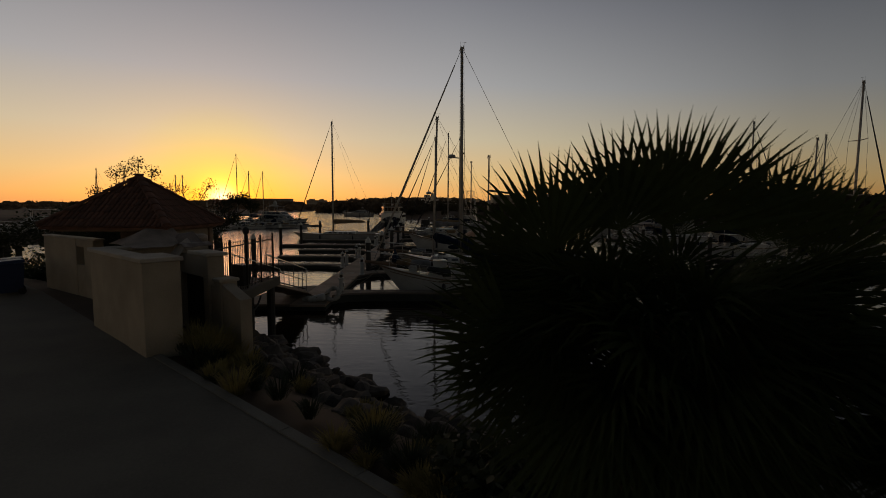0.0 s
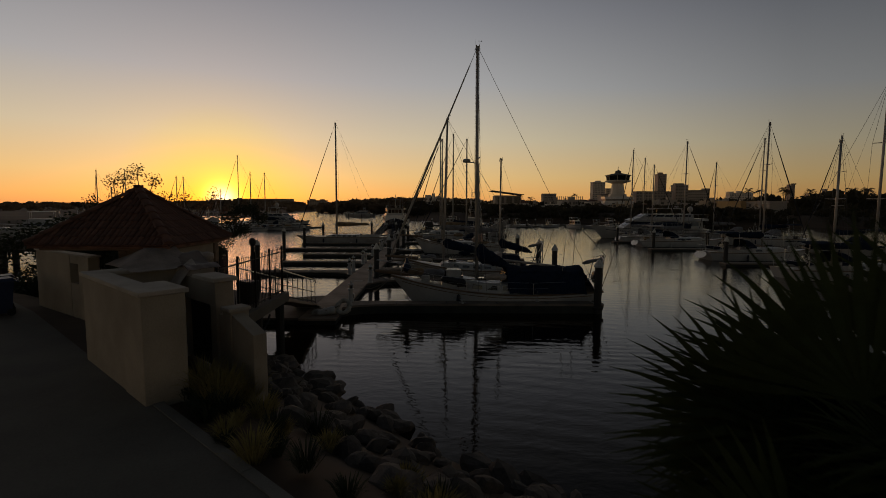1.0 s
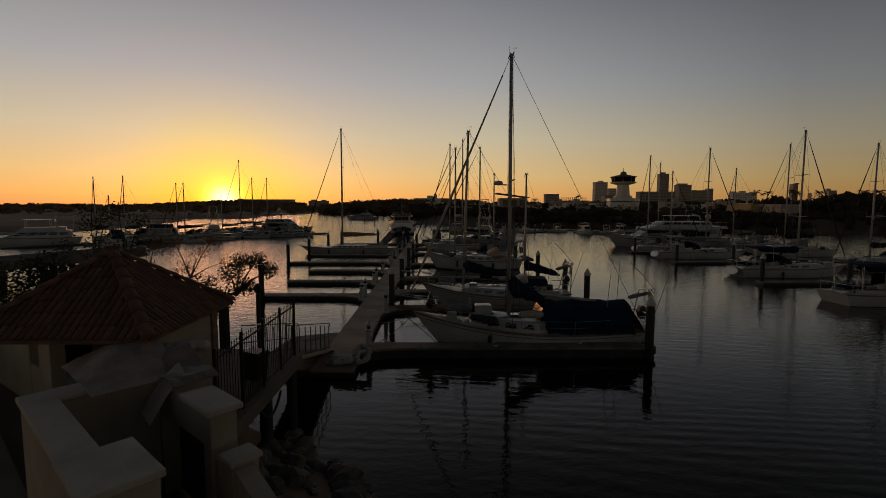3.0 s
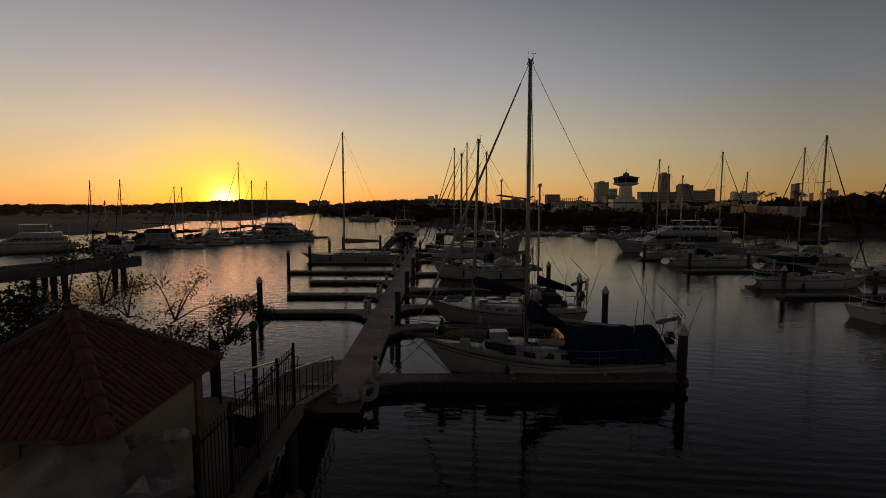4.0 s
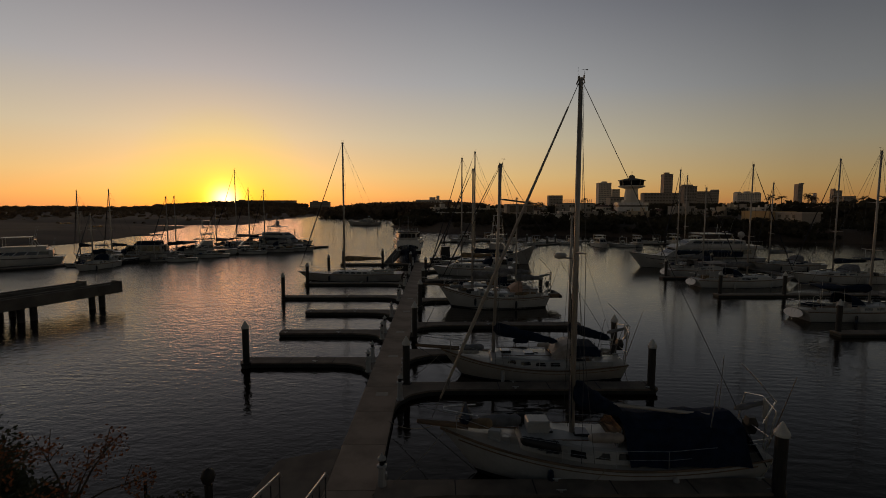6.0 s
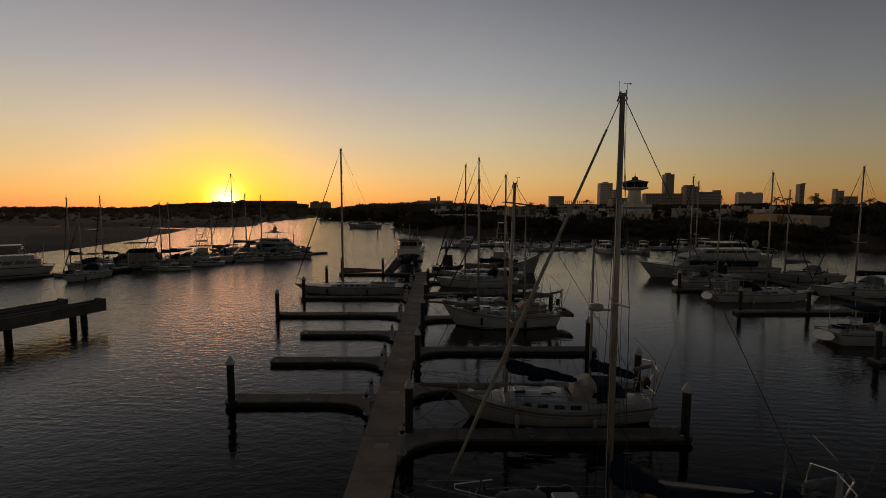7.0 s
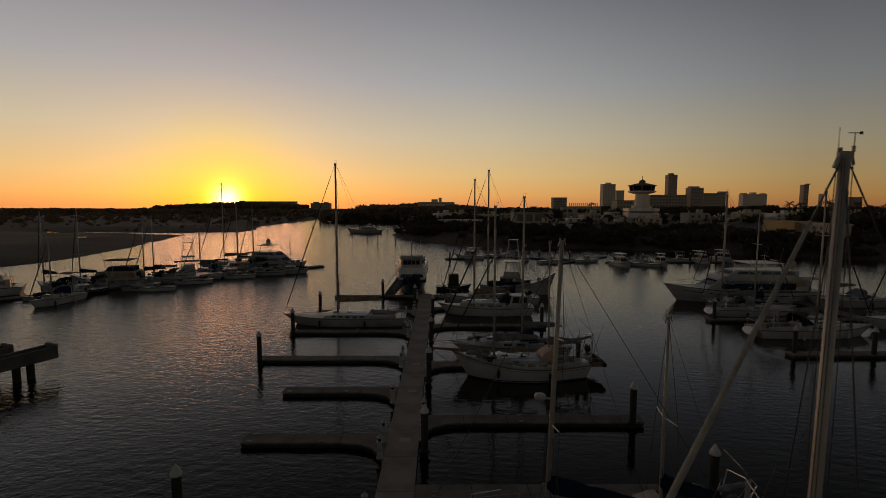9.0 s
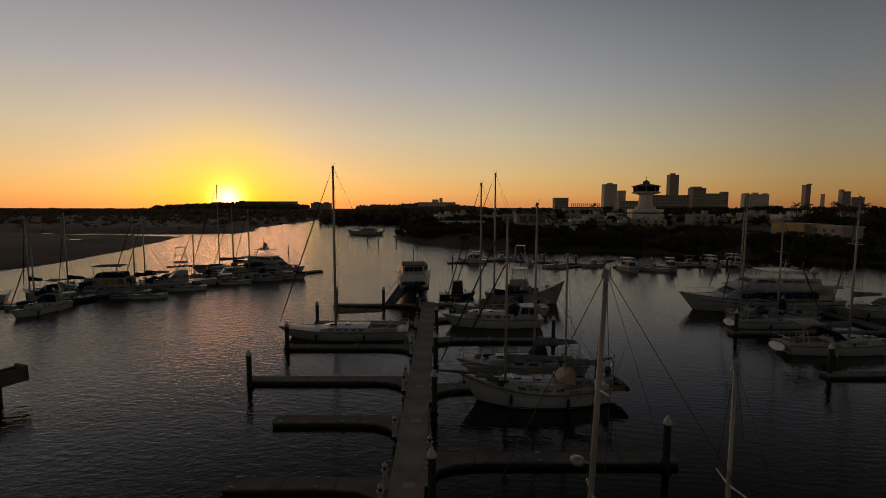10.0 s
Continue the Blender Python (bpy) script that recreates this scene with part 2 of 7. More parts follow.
# scrub lifted to pale brown: the haze near the sun is in its colour
BUSH_HAZY = mat("shore_scrub", (0.22, 0.155, 0.10), 0.9, var=0.3, scale=0.1, grain=1.0)
BUSH_DARK = mat("dark_shore_trees", (0.075, 0.062, 0.036), 0.9, var=0.3, scale=0.1, grain=1.0)
for leaf_material, share in ((LEAF, 0.3), (DRYLEAF, 0.5), (FROND, 0.3), (GRASS, 0.35), (BUSH_HAZY, 0.45), (BUSH_DARK, 0.4)):
    translucent(leaf_material, share)
BLUEBIN = mat("blue_plastic", (0.02, 0.035, 0.09), 0.5, var=0.2)
BINBLACK = mat("black_plastic", (0.014, 0.014, 0.015), 0.45, var=0.2)
STUCCO = mat("white_stucco", (0.76, 0.68, 0.58), 0.9, var=0.12, scale=0.12, grain=2, each=0.12)
STUCCO_GREY = mat("grey_stucco", (0.46, 0.40, 0.34), 0.9, var=0.12, scale=0.1, grain=2, each=0.15)
STUCCO_SAND = mat("sand_stucco", (0.58, 0.47, 0.34), 0.9, var=0.14, scale=0.12, grain=2, each=0.15)
STUCCO_YELLOW = mat("ochre_stucco", (0.50, 0.34, 0.16), 0.9, var=0.12, scale=0.1, grain=2)
ROOFGREY = mat("flat_roof_felt", (0.16, 0.15, 0.14), 0.9, var=0.2, scale=0.2, grain=2)
WINDOW = mat("far_window_glass", (0.14, 0.12, 0.10), 0.3, var=0.3, spec=0.5)
PIERCON = mat("pier_concrete", (0.14, 0.125, 0.11), 0.9, var=0.25, scale=0.7, grain=20, bump=0.006)
# hood colour carries the sun's orange reflection from its window
HOOD_SUNGLOW = mat("salmon_cover", (0.50, 0.32, 0.23), 0.6, var=0.15)
SAILCLOTH = mat("furled_sailcloth", (0.40, 0.37, 0.32), 0.9, var=0.2, scale=4, grain=40, bump=0.004)


def ground_material():
    m = mat("shore_ground", (0.095, 0.061, 0.038), 0.95, var=0.3, scale=0.05, grain=0.8, bump=0.05)
    return m


GROUND = ground_material()


# ---- building blocks ----
def part(name, bm, material, parent=None, label="", smooth=False, m=None, kind=""):
    """Links a bmesh as one mesh object under a thing or a part."""
    me = bpy.data.meshes.new(name)
    bmesh.ops.recalc_face_normals(bm, faces=bm.faces)
    bm.to_mesh(me)
    bm.free()
    me.materials.append(material)
    if smooth:
        me.polygons.foreach_set("use_smooth", [True] * len(me.polygons))
    ob = new(name, me)
    if parent:
        ob.parent = parent
    if m is not None:
        ob.matrix_basis = m
    return tagged(ob, label, kind=kind)


def raw(name, verts, faces, material, parent=None, label="", smooth=False, kind="", m=None):
    """One mesh object from computed vertices and faces."""
    me = bpy.data.meshes.new(name)
    me.from_pydata(verts, [], faces)
    me.materials.append(material)
    if smooth:
        me.polygons.foreach_set("use_smooth", [True] * len(me.polygons))
    ob = new(name, me)
    if parent:
        ob.parent = parent
    if m is not None:
        ob.matrix_basis = m
    return tagged(ob, label, kind=kind)


def again(ob, m, parent=None):
    """One more piece on the same mesh."""
    o = new(ob.name.split(".")[0], ob.data)
    o.parent = parent or ob.parent
    o.matrix_basis = m
    return o


def thing(name, m, label, category, group="", kind=""):
    ob = new(name)
    ob.empty_display_size = 0.1
    ob.matrix_basis = m
    return tagged(ob, label, category, group, kind)


def box(bm, lo, hi, bevel=0.0, m=None):
    vs = [bm.verts.new((x, y, z)) for z in (lo[2], hi[2]) for y in (lo[1], hi[1]) for x in (lo[0], hi[0])]
    fs = [bm.faces.new([vs[i] for i in f]) for f in ((0, 2, 3, 1), (4, 5, 7, 6), (0, 1, 5, 4), (2, 6, 7, 3), (0, 4, 6, 2), (1, 3, 7, 5))]
    if bevel:
        es = list({e for f in fs for e in f.edges})
        r = bmesh.ops.bevel(bm, geom=es, offset=bevel, segments=1, affect="EDGES", profile=0.5)
        vs = list({v for f in r["faces"] for v in f.verts} | {v for v in vs if v.is_valid})
    if m is not None:
        bmesh.ops.transform(bm, matrix=m, verts=[v for v in vs if v.is_valid])
    return bm


def abox(lo, hi, bevel=0.0, m=None):
    return box(bmesh.new(), lo, hi, bevel, m)


def tube(bm, pts, radii, n=6, cap=True):
    """A round bar along points; radii: one for all or one each."""
    pts = [Vector(p) for p in pts]
    if not hasattr(radii, "__len__"):
        radii = [radii] * len(pts)
    rings = []
    for i, p in enumerate(pts):
        d = (pts[min(i + 1, len(pts) - 1)] - pts[max(i - 1, 0)]).normalized()
        a = d.cross(Vector((0, 0, 1)) if abs(d.z) < 0.9 else Vector((1, 0, 0))).normalized()
        b = d.cross(a)
        rings.append([bm.verts.new(p + radii[i] * (math.cos(k * math.tau / n) * a + math.sin(k * math.tau / n) * b)) for k in range(n)])
    for r0, r1 in zip(rings, rings[1:]):
        for k in range(n):
            bm.faces.new((r0[k], r0[(k + 1) % n], r1[(k + 1) % n], r1[k]))
    if cap:
        bm.faces.new(rings[0][::-1])
        bm.faces.new(rings[-1])
    return bm


def atube(pts, radii, n=6):
    return tube(bmesh.new(), pts, radii, n)


def lathe(profile, n=12, bm=None, m=None):
    """A turned shape from (radius, height) pairs."""
    bm = bm or bmesh.new()
    rings = [[bm.verts.new((r * math.cos(k * math.tau / n), r * math.sin(k * math.tau / n), z)) for k in range(n)] for r, z in profile]
    for r0, r1 in zip(rings, rings[1:]):
        for k in range(n):
            bm.faces.new((r0[k], r0[(k + 1) % n], r1[(k + 1) % n], r1[k]))
    bm.faces.new(rings[0][::-1])
    bm.faces.new(rings[-1])
    if m is not None:
        bmesh.ops.transform(bm, matrix=m, verts=[v for r in rings for v in r])
    return bm


def loft(sections, closed=True, caps=True, bm=None):
    """A skin over sections with equal numbers of points."""
    bm = bm or bmesh.new()
    rings = [[bm.verts.new(p) for p in s] for s in sections]
    n = len(rings[0])
    for r0, r1 in zip(rings, rings[1:]):
        for k in range(n if closed else n - 1):
            bm.faces.new((r0[k], r0[(k + 1) % n], r1[(k + 1) % n], r1[k]))
    if caps:
        for r in (rings[0], rings[-1]):
            try:
                bm.faces.new(r)
            except ValueError:
                pass
    return bm


def prism(outline, z0, z1, bm=None):
    """A flat plate with any outline (x, y), from z0 to z1."""
    bm = bm or bmesh.new()
    lo, hi = [bm.verts.new((x, y, z0)) for x, y in outline], [bm.verts.new((x, y, z1)) for x, y in outline]
    n = len(lo)
    for k in range(n):
        bm.faces.new((lo[k], lo[(k + 1) % n], hi[(k + 1) % n], hi[k]))
    bm.faces.new(hi)
    bm.faces.new(lo[::-1])
    return bm


def sag(a, b, drop, n=8):
    a, b = Vector(a), Vector(b)
    return [a.lerp(b, i / n) - Vector((0, 0, drop * 4 * (i / n) * (1 - i / n))) for i in range(n + 1)]


# ---- water and ground ----
SHORE = [(-200, 25), (-60, 26), (-40, 29), (-20, 26.5), (-10, 24), (-4, 20.6), (-0.8, 18.2), (0.5, 17.2), (2.5, 15.1), (3.7, 13.8), (5, 12.1), (6.4, 10.8), (7.5, 9.8),
         (12, 5.6), (20, -2), (45, -24), (120, -60), (420, -60), (420, 40), (260, 80), (160, 112), (106, 133), (79, 147), (50, 163), (21, 163), (5, 176), (-9, 198),
         (-20, 229), (-16, 262), (-12, 330), (-8, 362), (-35, 367), (-83, 376), (-88, 440), (-104, 520), (-122, 520), (-103, 430), (-106, 374), (-104, 300), (-92, 271),
         (-91, 249), (-120, 240), (-175, 246), (-175, 238), (-107, 227), (-100, 202), (-88, 153), (-86, 132), (-88, 120), (-96, 100), (-130, 74), (-200, 55)]


def shore_distance(px, py):
    """Metres inland from the waterline; negative on the water."""
    best = np.full(px.shape, 1e9)
    inside = np.zeros(px.shape, bool)
    for (x0, y0), (x1, y1) in zip(SHORE, SHORE[1:] + SHORE[:1]):
        dx, dy = x1 - x0, y1 - y0
        k = np.clip(((px - x0) * dx + (py - y0) * dy) / (dx * dx + dy * dy), 0, 1)
        best = np.minimum(best, np.hypot(px - x0 - k * dx, py - y0 - k * dy))
        if y0 != y1:
            inside ^= ((y0 > py) != (y1 > py)) & (px < x0 + (py - y0) * dx / dy)
    return np.where(inside, -best, best)


def ground_height(px, py):
    px, py = np.asarray(px, float), np.asarray(py, float)
    s = shore_distance(px, py)
    near = py < 60
    west = px < -60
    top = np.where(near, 2.42, np.where(west, 2.2, 3.2)) + np.where(near, 0, np.where(west, 0.004, 0.010) * np.clip(s, 0, 300))
    slope = np.where(near, 0.52, np.where(west, 0.10, 0.30))
    h = np.where(s > 0, np.minimum(top, s * slope), np.maximum(-2.5, s * 0.5))
    h = h + np.where(s > 3, 0.25 * np.sin(px * 0.21) * np.sin(py * 0.17 + px * 0.05), 0) * np.where(near, 0, 1)
    return h + 9 * np.exp(-((px + 410) / 130) ** 2 - ((py - 1040) / 90) ** 2)


def spread(*bands):
    out = []
    for lo, hi, step in bands:
        out += list(np.arange(lo, hi, step))
    return np.array(out)


gx = spread((-1500, -400, 100), (-400, -140, 20), (-140, -24, 4), (-24, 22, 0.7), (22, 140, 4), (140, 500, 20), (500, 1601, 100))
gy = spread((-700, -60, 80), (-60, 0, 5), (0, 30, 0.7), (30, 300, 4), (300, 540, 10), (540, 1261, 40))
GX, GY = np.meshgrid(gx, gy)
GZ = ground_height(GX, GY)
nx = len(gx)
gv = [(float(x), float(y), float(z)) for x, y, z in zip(GX.ravel(), GY.ravel(), GZ.ravel())]
gf = [(r * nx + c, r * nx + c + 1, (r + 1) * nx + c + 1, (r + 1) * nx + c) for r in range(len(gy) - 1) for c in range(nx - 1)]
ground = tagged(raw("ground", gv, gf, GROUND, smooth=True), "sandy brown shore with scrub round a harbour basin", "ground", kind="structure")
wv = [(-1500, -700, 0.19), (1600, -700, 0.19), (1600, 1260, 0.19), (-1500, 1260, 0.19)]
water = tagged(raw("water", wv, [(0, 1, 2, 3)], WATER), "calm dark harbour water rippled and mirroring the dusk", "water", kind="structure")


def ground_at(x, y):
    return float(ground_height(np.array([x]), np.array([y]))[0])


# ---- path, kerb ----
KERB_A, KERB_B = Vector((0.92, 8.42)), Vector((16.5, -5.6))
pavement = tagged(part("pavement", prism([tuple(KERB_A), tuple(KERB_B), (26, -40), (-60, -40), (-60, 20), (-16, 22.5), (-6.6, 15.2)], 2.25, 2.5), PATH),
                  "worn grey concrete promenade along the harbour", "pavement", kind="structure")
kd = (KERB_B - KERB_A).normalized()
kn = Vector((-kd.y, kd.x))
step = 1.5
for i in range(14):
    a = KERB_A + kd * (i * step)
    b = a + kd * (step - 0.012)
    part("kerb_stone", prism([tuple(a), tuple(b), tuple(b + kn * 0.16), tuple(a + kn * 0.16)], 2.2, 2.515), KERB, pavement)


# ---- floating docks ----
def pile_thing():
    p = thing("mooring_pile", pose(0, 0, 0), "dark round mooring pile with a pale cone cap", "pile", "mooring piles")
    part("shaft", lathe([(0.19, -2.0), (0.19, 2.62)], 14), PILE, p, smooth=False)
    part("cone_cap", lathe([(0.235, 2.60), (0.235, 2.68), (0.03, 3.05), (0.0, 3.06)], 14), PILECAP, p, "pale plastic cone cap")
    part("pile_hoop", lathe([(0.20, 0.42), (0.29, 0.42), (0.29, 0.52), (0.20, 0.52)], 14), IRON, p)
    return p


def pedestal_thing():
    p = thing("power_pedestal", pose(0, 0, 0), "white plastic dock power pedestal with a lantern head", "pedestal", "power pedestals")
    part("base", lathe([(0.19, 0), (0.19, 0.05), (0.15, 0.10), (0.13, 0.55), (0.11, 0.80)], 10), WHITE, p)
    part("collar", lathe([(0.15, 0.80), (0.17, 0.83), (0.17, 0.88), (0.12, 0.90)], 10), WHITE, p)
    part("lantern", lathe([(0.09, 0.90), (0.09, 1.08)], 8), GLASS, p, "dark lantern glass")
    part("cap", lathe([(0.15, 1.08), (0.15, 1.12), (0.05, 1.22), (0.02, 1.30)], 10), WHITE, p)
    part("socket_box", abox((0.09, -0.08, 0.40), (0.17, 0.08, 0.62), 0.01), GREYHULL, p)
    return p


def cleat(parent, x, y, z, turn=0):
    bm = abox((-0.05, -0.03, 0), (0.05, 0.03, 0.07))
    tube(bm, [(-0.16, 0, 0.085), (0, 0, 0.075), (0.16, 0, 0.085)], [0.012, 0.022, 0.012], 6)
    part("cleat", bm, STEEL, parent, m=pose(x, y, z, 0, 0, turn))


def finger(side, y, reach, width=1.05, gusset=2.1, flare=2.5):
    """A finger float at right angles to the walkway; side: -1 west, 1 east; reach: metres from the walkway's edge."""
    f = thing("finger_dock", pose(side * 0.86, y, 0), "grey weathered finger dock on dark floats", "dock", "finger docks")
    root = [(0, -gusset), (0.22, -gusset * 0.62), (0.7, -gusset * 0.28), (1.5, -gusset * 0.08), (flare, 0)]
    edge = root + [(reach - 0.12, 0), (reach, 0.12), (reach, width - 0.12), (reach - 0.12, width), (0, width)]
    part("deck", prism([(side * u, v) for u, v in edge], 0.40, 0.50), FINGER, f)
    inner = [(u * 0.995, v * 0.96 + 0.03) for u, v in edge]
    part("float", prism([(side * u, v) for u, v in inner], -0.35, 0.31), FLOAT, f, "dark algae-stained float")
    part("timber_waler", prism([(side * u, v * 1.01) for u, v in edge], 0.31, 0.40), TEAK if y > 999 else FLOAT, f)
    for k in range(1, int(reach // 2.6) + 1):
        u = k * 2.6
        if u < reach - 0.3:
            part("joint_strip", abox((side * u - 0.02, 0.01, 0.5), (side * u + 0.02, width - 0.01, 0.508)), IRON, f)
    for u in (reach * 0.45, reach - 0.5):
        cleat(f, side * u, 0.12, 0.5)
        cleat(f, side * u, width - 0.12, 0.5)
    return f


walkway = thing("main_dock", pose(0, 22.6, 0), "long grey concrete walkway on floats between the berths", "dock")
panel = part("deck_panel", abox((-0.86, 0, 0.40), (0.86, 2.985, 0.515), 0.012), CONCRETE, walkway)
float_piece = part("float", abox((-0.83, 0.06, -0.35), (0.83, 2.9, 0.32)), FLOAT, walkway, "dark algae-stained float")
waler = part("timber_waler", abox((-0.88, 0, 0.28), (0.88, 2.99, 0.40)), FLOAT, walkway)
for i in range(1, 22):
    for o in (panel, float_piece, waler):
        again(o, pose(0, i * 3.0, 0))
hatch = part("service_hatch", abox((-0.3, 0, 0.515), (0.3, 0.45, 0.522)), CAPSTONE, walkway, "pale hatch cover", m=pose(0.1, 10.8, 0))
for v in (16.8, 22.5, 29.4, 35.1):
    again(hatch, pose(0.1, v, 0))
landing = thing("landing_float", pose(-0.88, 23.2, 0), "wide grey landing float at the gangway's foot", "dock")
part("deck", prism([(0, -0.5), (-2.3, -0.5), (-2.6, 0), (-2.1, 4.3), (-0.25, 5.1), (0, 5.1)], 0.40, 0.505), FINGER, landing)
part("float", prism([(-0.02, -0.45), (-2.2, -0.45), (-2.5, 0), (-2.0, 4.25), (-0.27, 5.0), (-0.02, 5.0)], -0.35, 0.40), FLOAT, landing)

EAST = [(25.05, 13.35), (34.25, 13.4), (40.1, 13.3), (47.4, 13.4), (57.5, 12.8), (70.0, 12.6), (78.7, 12.4), (86.9, 12.5)]
WEST = [(38.45, 8.1), (45.05, 8.0), (52.0, 8.0), (59.0, 12.4), (67.6, 12.4), (77.0, 12.0), (86.7, 12.0)]
for y, reach in EAST:
    f = finger(1, y, reach, 1.05 if y > 30 else 0.86, gusset=2.1 if y > 30 else 0.9)
    if y < 30:
        f.matrix_basis = f.matrix_basis @ Matrix.Translation((0, 0, 0.18))
for y, reach in WEST:
    finger(-1, y, reach)

pile0 = pile_thing()
pile0.matrix_basis = pose(13.85, 25.1, 0)
PILES = [(13.95, 34.5), (14.0, 39.95), (13.5, 47.4), (-8.55, 38.45), (-12.9, 58.75), (1.22, 35.1), (1.22, 44.2), (1.22, 54.4), (1.22, 63.8), (1.22, 74.6), (-1.22, 81.8),
         (13.1, 57.3), (12.9, 69.9), (12.8, 78.6), (-12.8, 67.4), (-12.4, 76.9), (-12.3, 86.6), (12.6, 86.8), (-6.0, 86.6)]
for x, y in PILES:
    copy_thing(pile0, pose(x, y, 0, 0, 0, random.uniform(0, 360)))
ped0 = pedestal_thing()
ped0.matrix_basis = pose(1.05, 25.6, 0.5)
for x, y in [(1.05, 33.0), (1.05, 35.9), (1.05, 45.4), (1.05, 47.9), (1.05, 55.2), (1.05, 57.8), (1.05, 68.2), (1.05, 70.6), (1.05, 77.4), (-1.05, 36.9), (-1.05, 38.6), (-1.05, 43.5),
             (-1.05, 45.2), (-1.05, 50.3), (-1.05, 57.2), (-1.05, 59.0), (-1.05, 65.8), (-1.05, 67.7), (-1.05, 75.2), (-1.05, 77.2), (-1.05, 85.0)]:
    copy_thing(ped0, pose(x, y, 0.5, 0, 0, random.choice((0, 90, 180, 270))))


# ---- boats ----
def hull_shape(L, B, free, sheer=0.35, stern=0.75, over=0.12, draft=0.35, n=18, m=9):
    """Half sections of a hull, bow at +x: for each station the points from keel to rail."""
    out = []
    for i in range(n + 1):
        s = i / n                                  # 0 stern, 1 bow
        x = -L / 2 + L * s
        w = B / 2 * (stern + (1 - stern) * math.sin(min(1, s / 0.45) * math.pi / 2)) if s < 0.45 else B / 2 * max(0.012, (1 - ((s - 0.45) / 0.55) ** 2.1))
        z = free * (1 + sheer * (2.2 * max(0, s - 0.35) ** 2 + 0.5 * max(0, 0.35 - s) ** 2 * 2))
        row = []
        for k in range(m + 1):
            a = k / m
            q = a ** 0.62
            zz = -draft + (z + draft) * (1 - math.cos(a * math.pi / 2)) ** 0.9
            ww = w * math.sin(min(1, q) * math.pi / 2) ** 0.75
            rake = over * L * (1 - zz / max(z, 0.1)) * max(0, (s - 0.55) / 0.45) ** 2
            back = 0.04 * L * (1 - zz / max(z, 0.1)) * max(0, (0.25 - s) / 0.25)
            row.append((x - rake + back, ww, zz))
        out.append(row)
    return out


def hull_mesh(rows):
    secs = [[(x, -y, z) for x, y, z in reversed(r)] + [(x, y, z) for x, y, z in r[1:]] for r in rows]
    return loft(secs, closed=False, caps=False), secs


def rail_line(rows, up=0.0, inn=0.0, a=0.0, b=1.0):
    n = len(rows) - 1
    return [(r[-1][0], max(0.0, r[-1][1] - inn), r[-1][2] + up) for i, r in enumerate(rows) if a <= i / n <= b]


def build_hull(boat, rows, hull_mat, stripe=None, rubbing=TEAK):
    bm, secs = hull_mesh(rows)
    try:
        bm.verts.ensure_lookup_table()
        k = len(secs[0])
        bm.faces.new([bm.verts[i] for i in range(k)])
    except ValueError:
        pass
    part("hull", bm, hull_mat, boat, smooth=False)
    # boot stripe: a thin shell just outside the hull round the waterline
    for sgn in (-1, 1):
        lo, hi = [], []
        for r in rows:
            for target, dest in ((-0.05, lo), (0.22, hi)):
                for p, q in zip(r, r[1:]):
                    if p[2] <= target <= q[2]:
                        f = (target - p[2]) / max(1e-6, q[2] - p[2])
                        dest.append((p[0] + (q[0] - p[0]) * f, sgn * (p[1] + (q[1] - p[1]) * f + 0.012), target))
                        break
        if len(lo) == len(hi):
            part("boot_stripe", loft([lo, hi], closed=False, caps=False), BOOT, boat, "dark antifouling at the waterline")
    for sgn in (1, -1):
        line = rail_line(rows, -0.03, -0.01)
        part("rub_rail", atube([(x, sgn * y, z) for x, y, z in line], 0.045, 6), rubbing, boat)
        if stripe:
            part("cove_stripe", atube([(x, sgn * (y + 0.0), z - 0.20) for x, y, z in rail_line(rows, 0, 0.01, 0.03, 0.97)], 0.022, 5), stripe, boat)
    top = [[(x, -y * 0.985, z - 0.02), (x, -y * 0.5, z + 0.03), (x, 0, z + 0.05), (x, y * 0.5, z + 0.03), (x, y * 0.985, z - 0.02)] for x, y, z in (r[-1] for r in rows)]
    part("deck", loft(top, closed=False, caps=False), CREAM, boat, "pale non-slip deck")


def rail_height(rows, x):
    best = min(rows, key=lambda r: abs(r[-1][0] - x))[-1]
    return best[2], best[1]


def stay(boat, a, b, r=0.012, name="stay", material=None):
    part(name, atube([a, b], r, 5), material or WIRE, boat)


def lumpy(a, b, r0, r1, seed, flat=1.0, n=14, m=8):
    """A rolled or bagged cloth between two points."""
    rng = random.Random(seed)
    a, b = Vector(a), Vector(b)
    secs = []
    for i in range(n + 1):
        p = a.lerp(b, i / n)
        r = (r0 + (r1 - r0) * i / n) * (1 + rng.uniform(-0.14, 0.14)) * (0.5 if i in (0, n) else 1)
        secs.append([(p.x, p.y + r * 0.75 * math.sin(k * math.tau / m), p.z + r * flat * math.cos(k * math.tau / m)) for k in range(m)])
    return loft(secs)


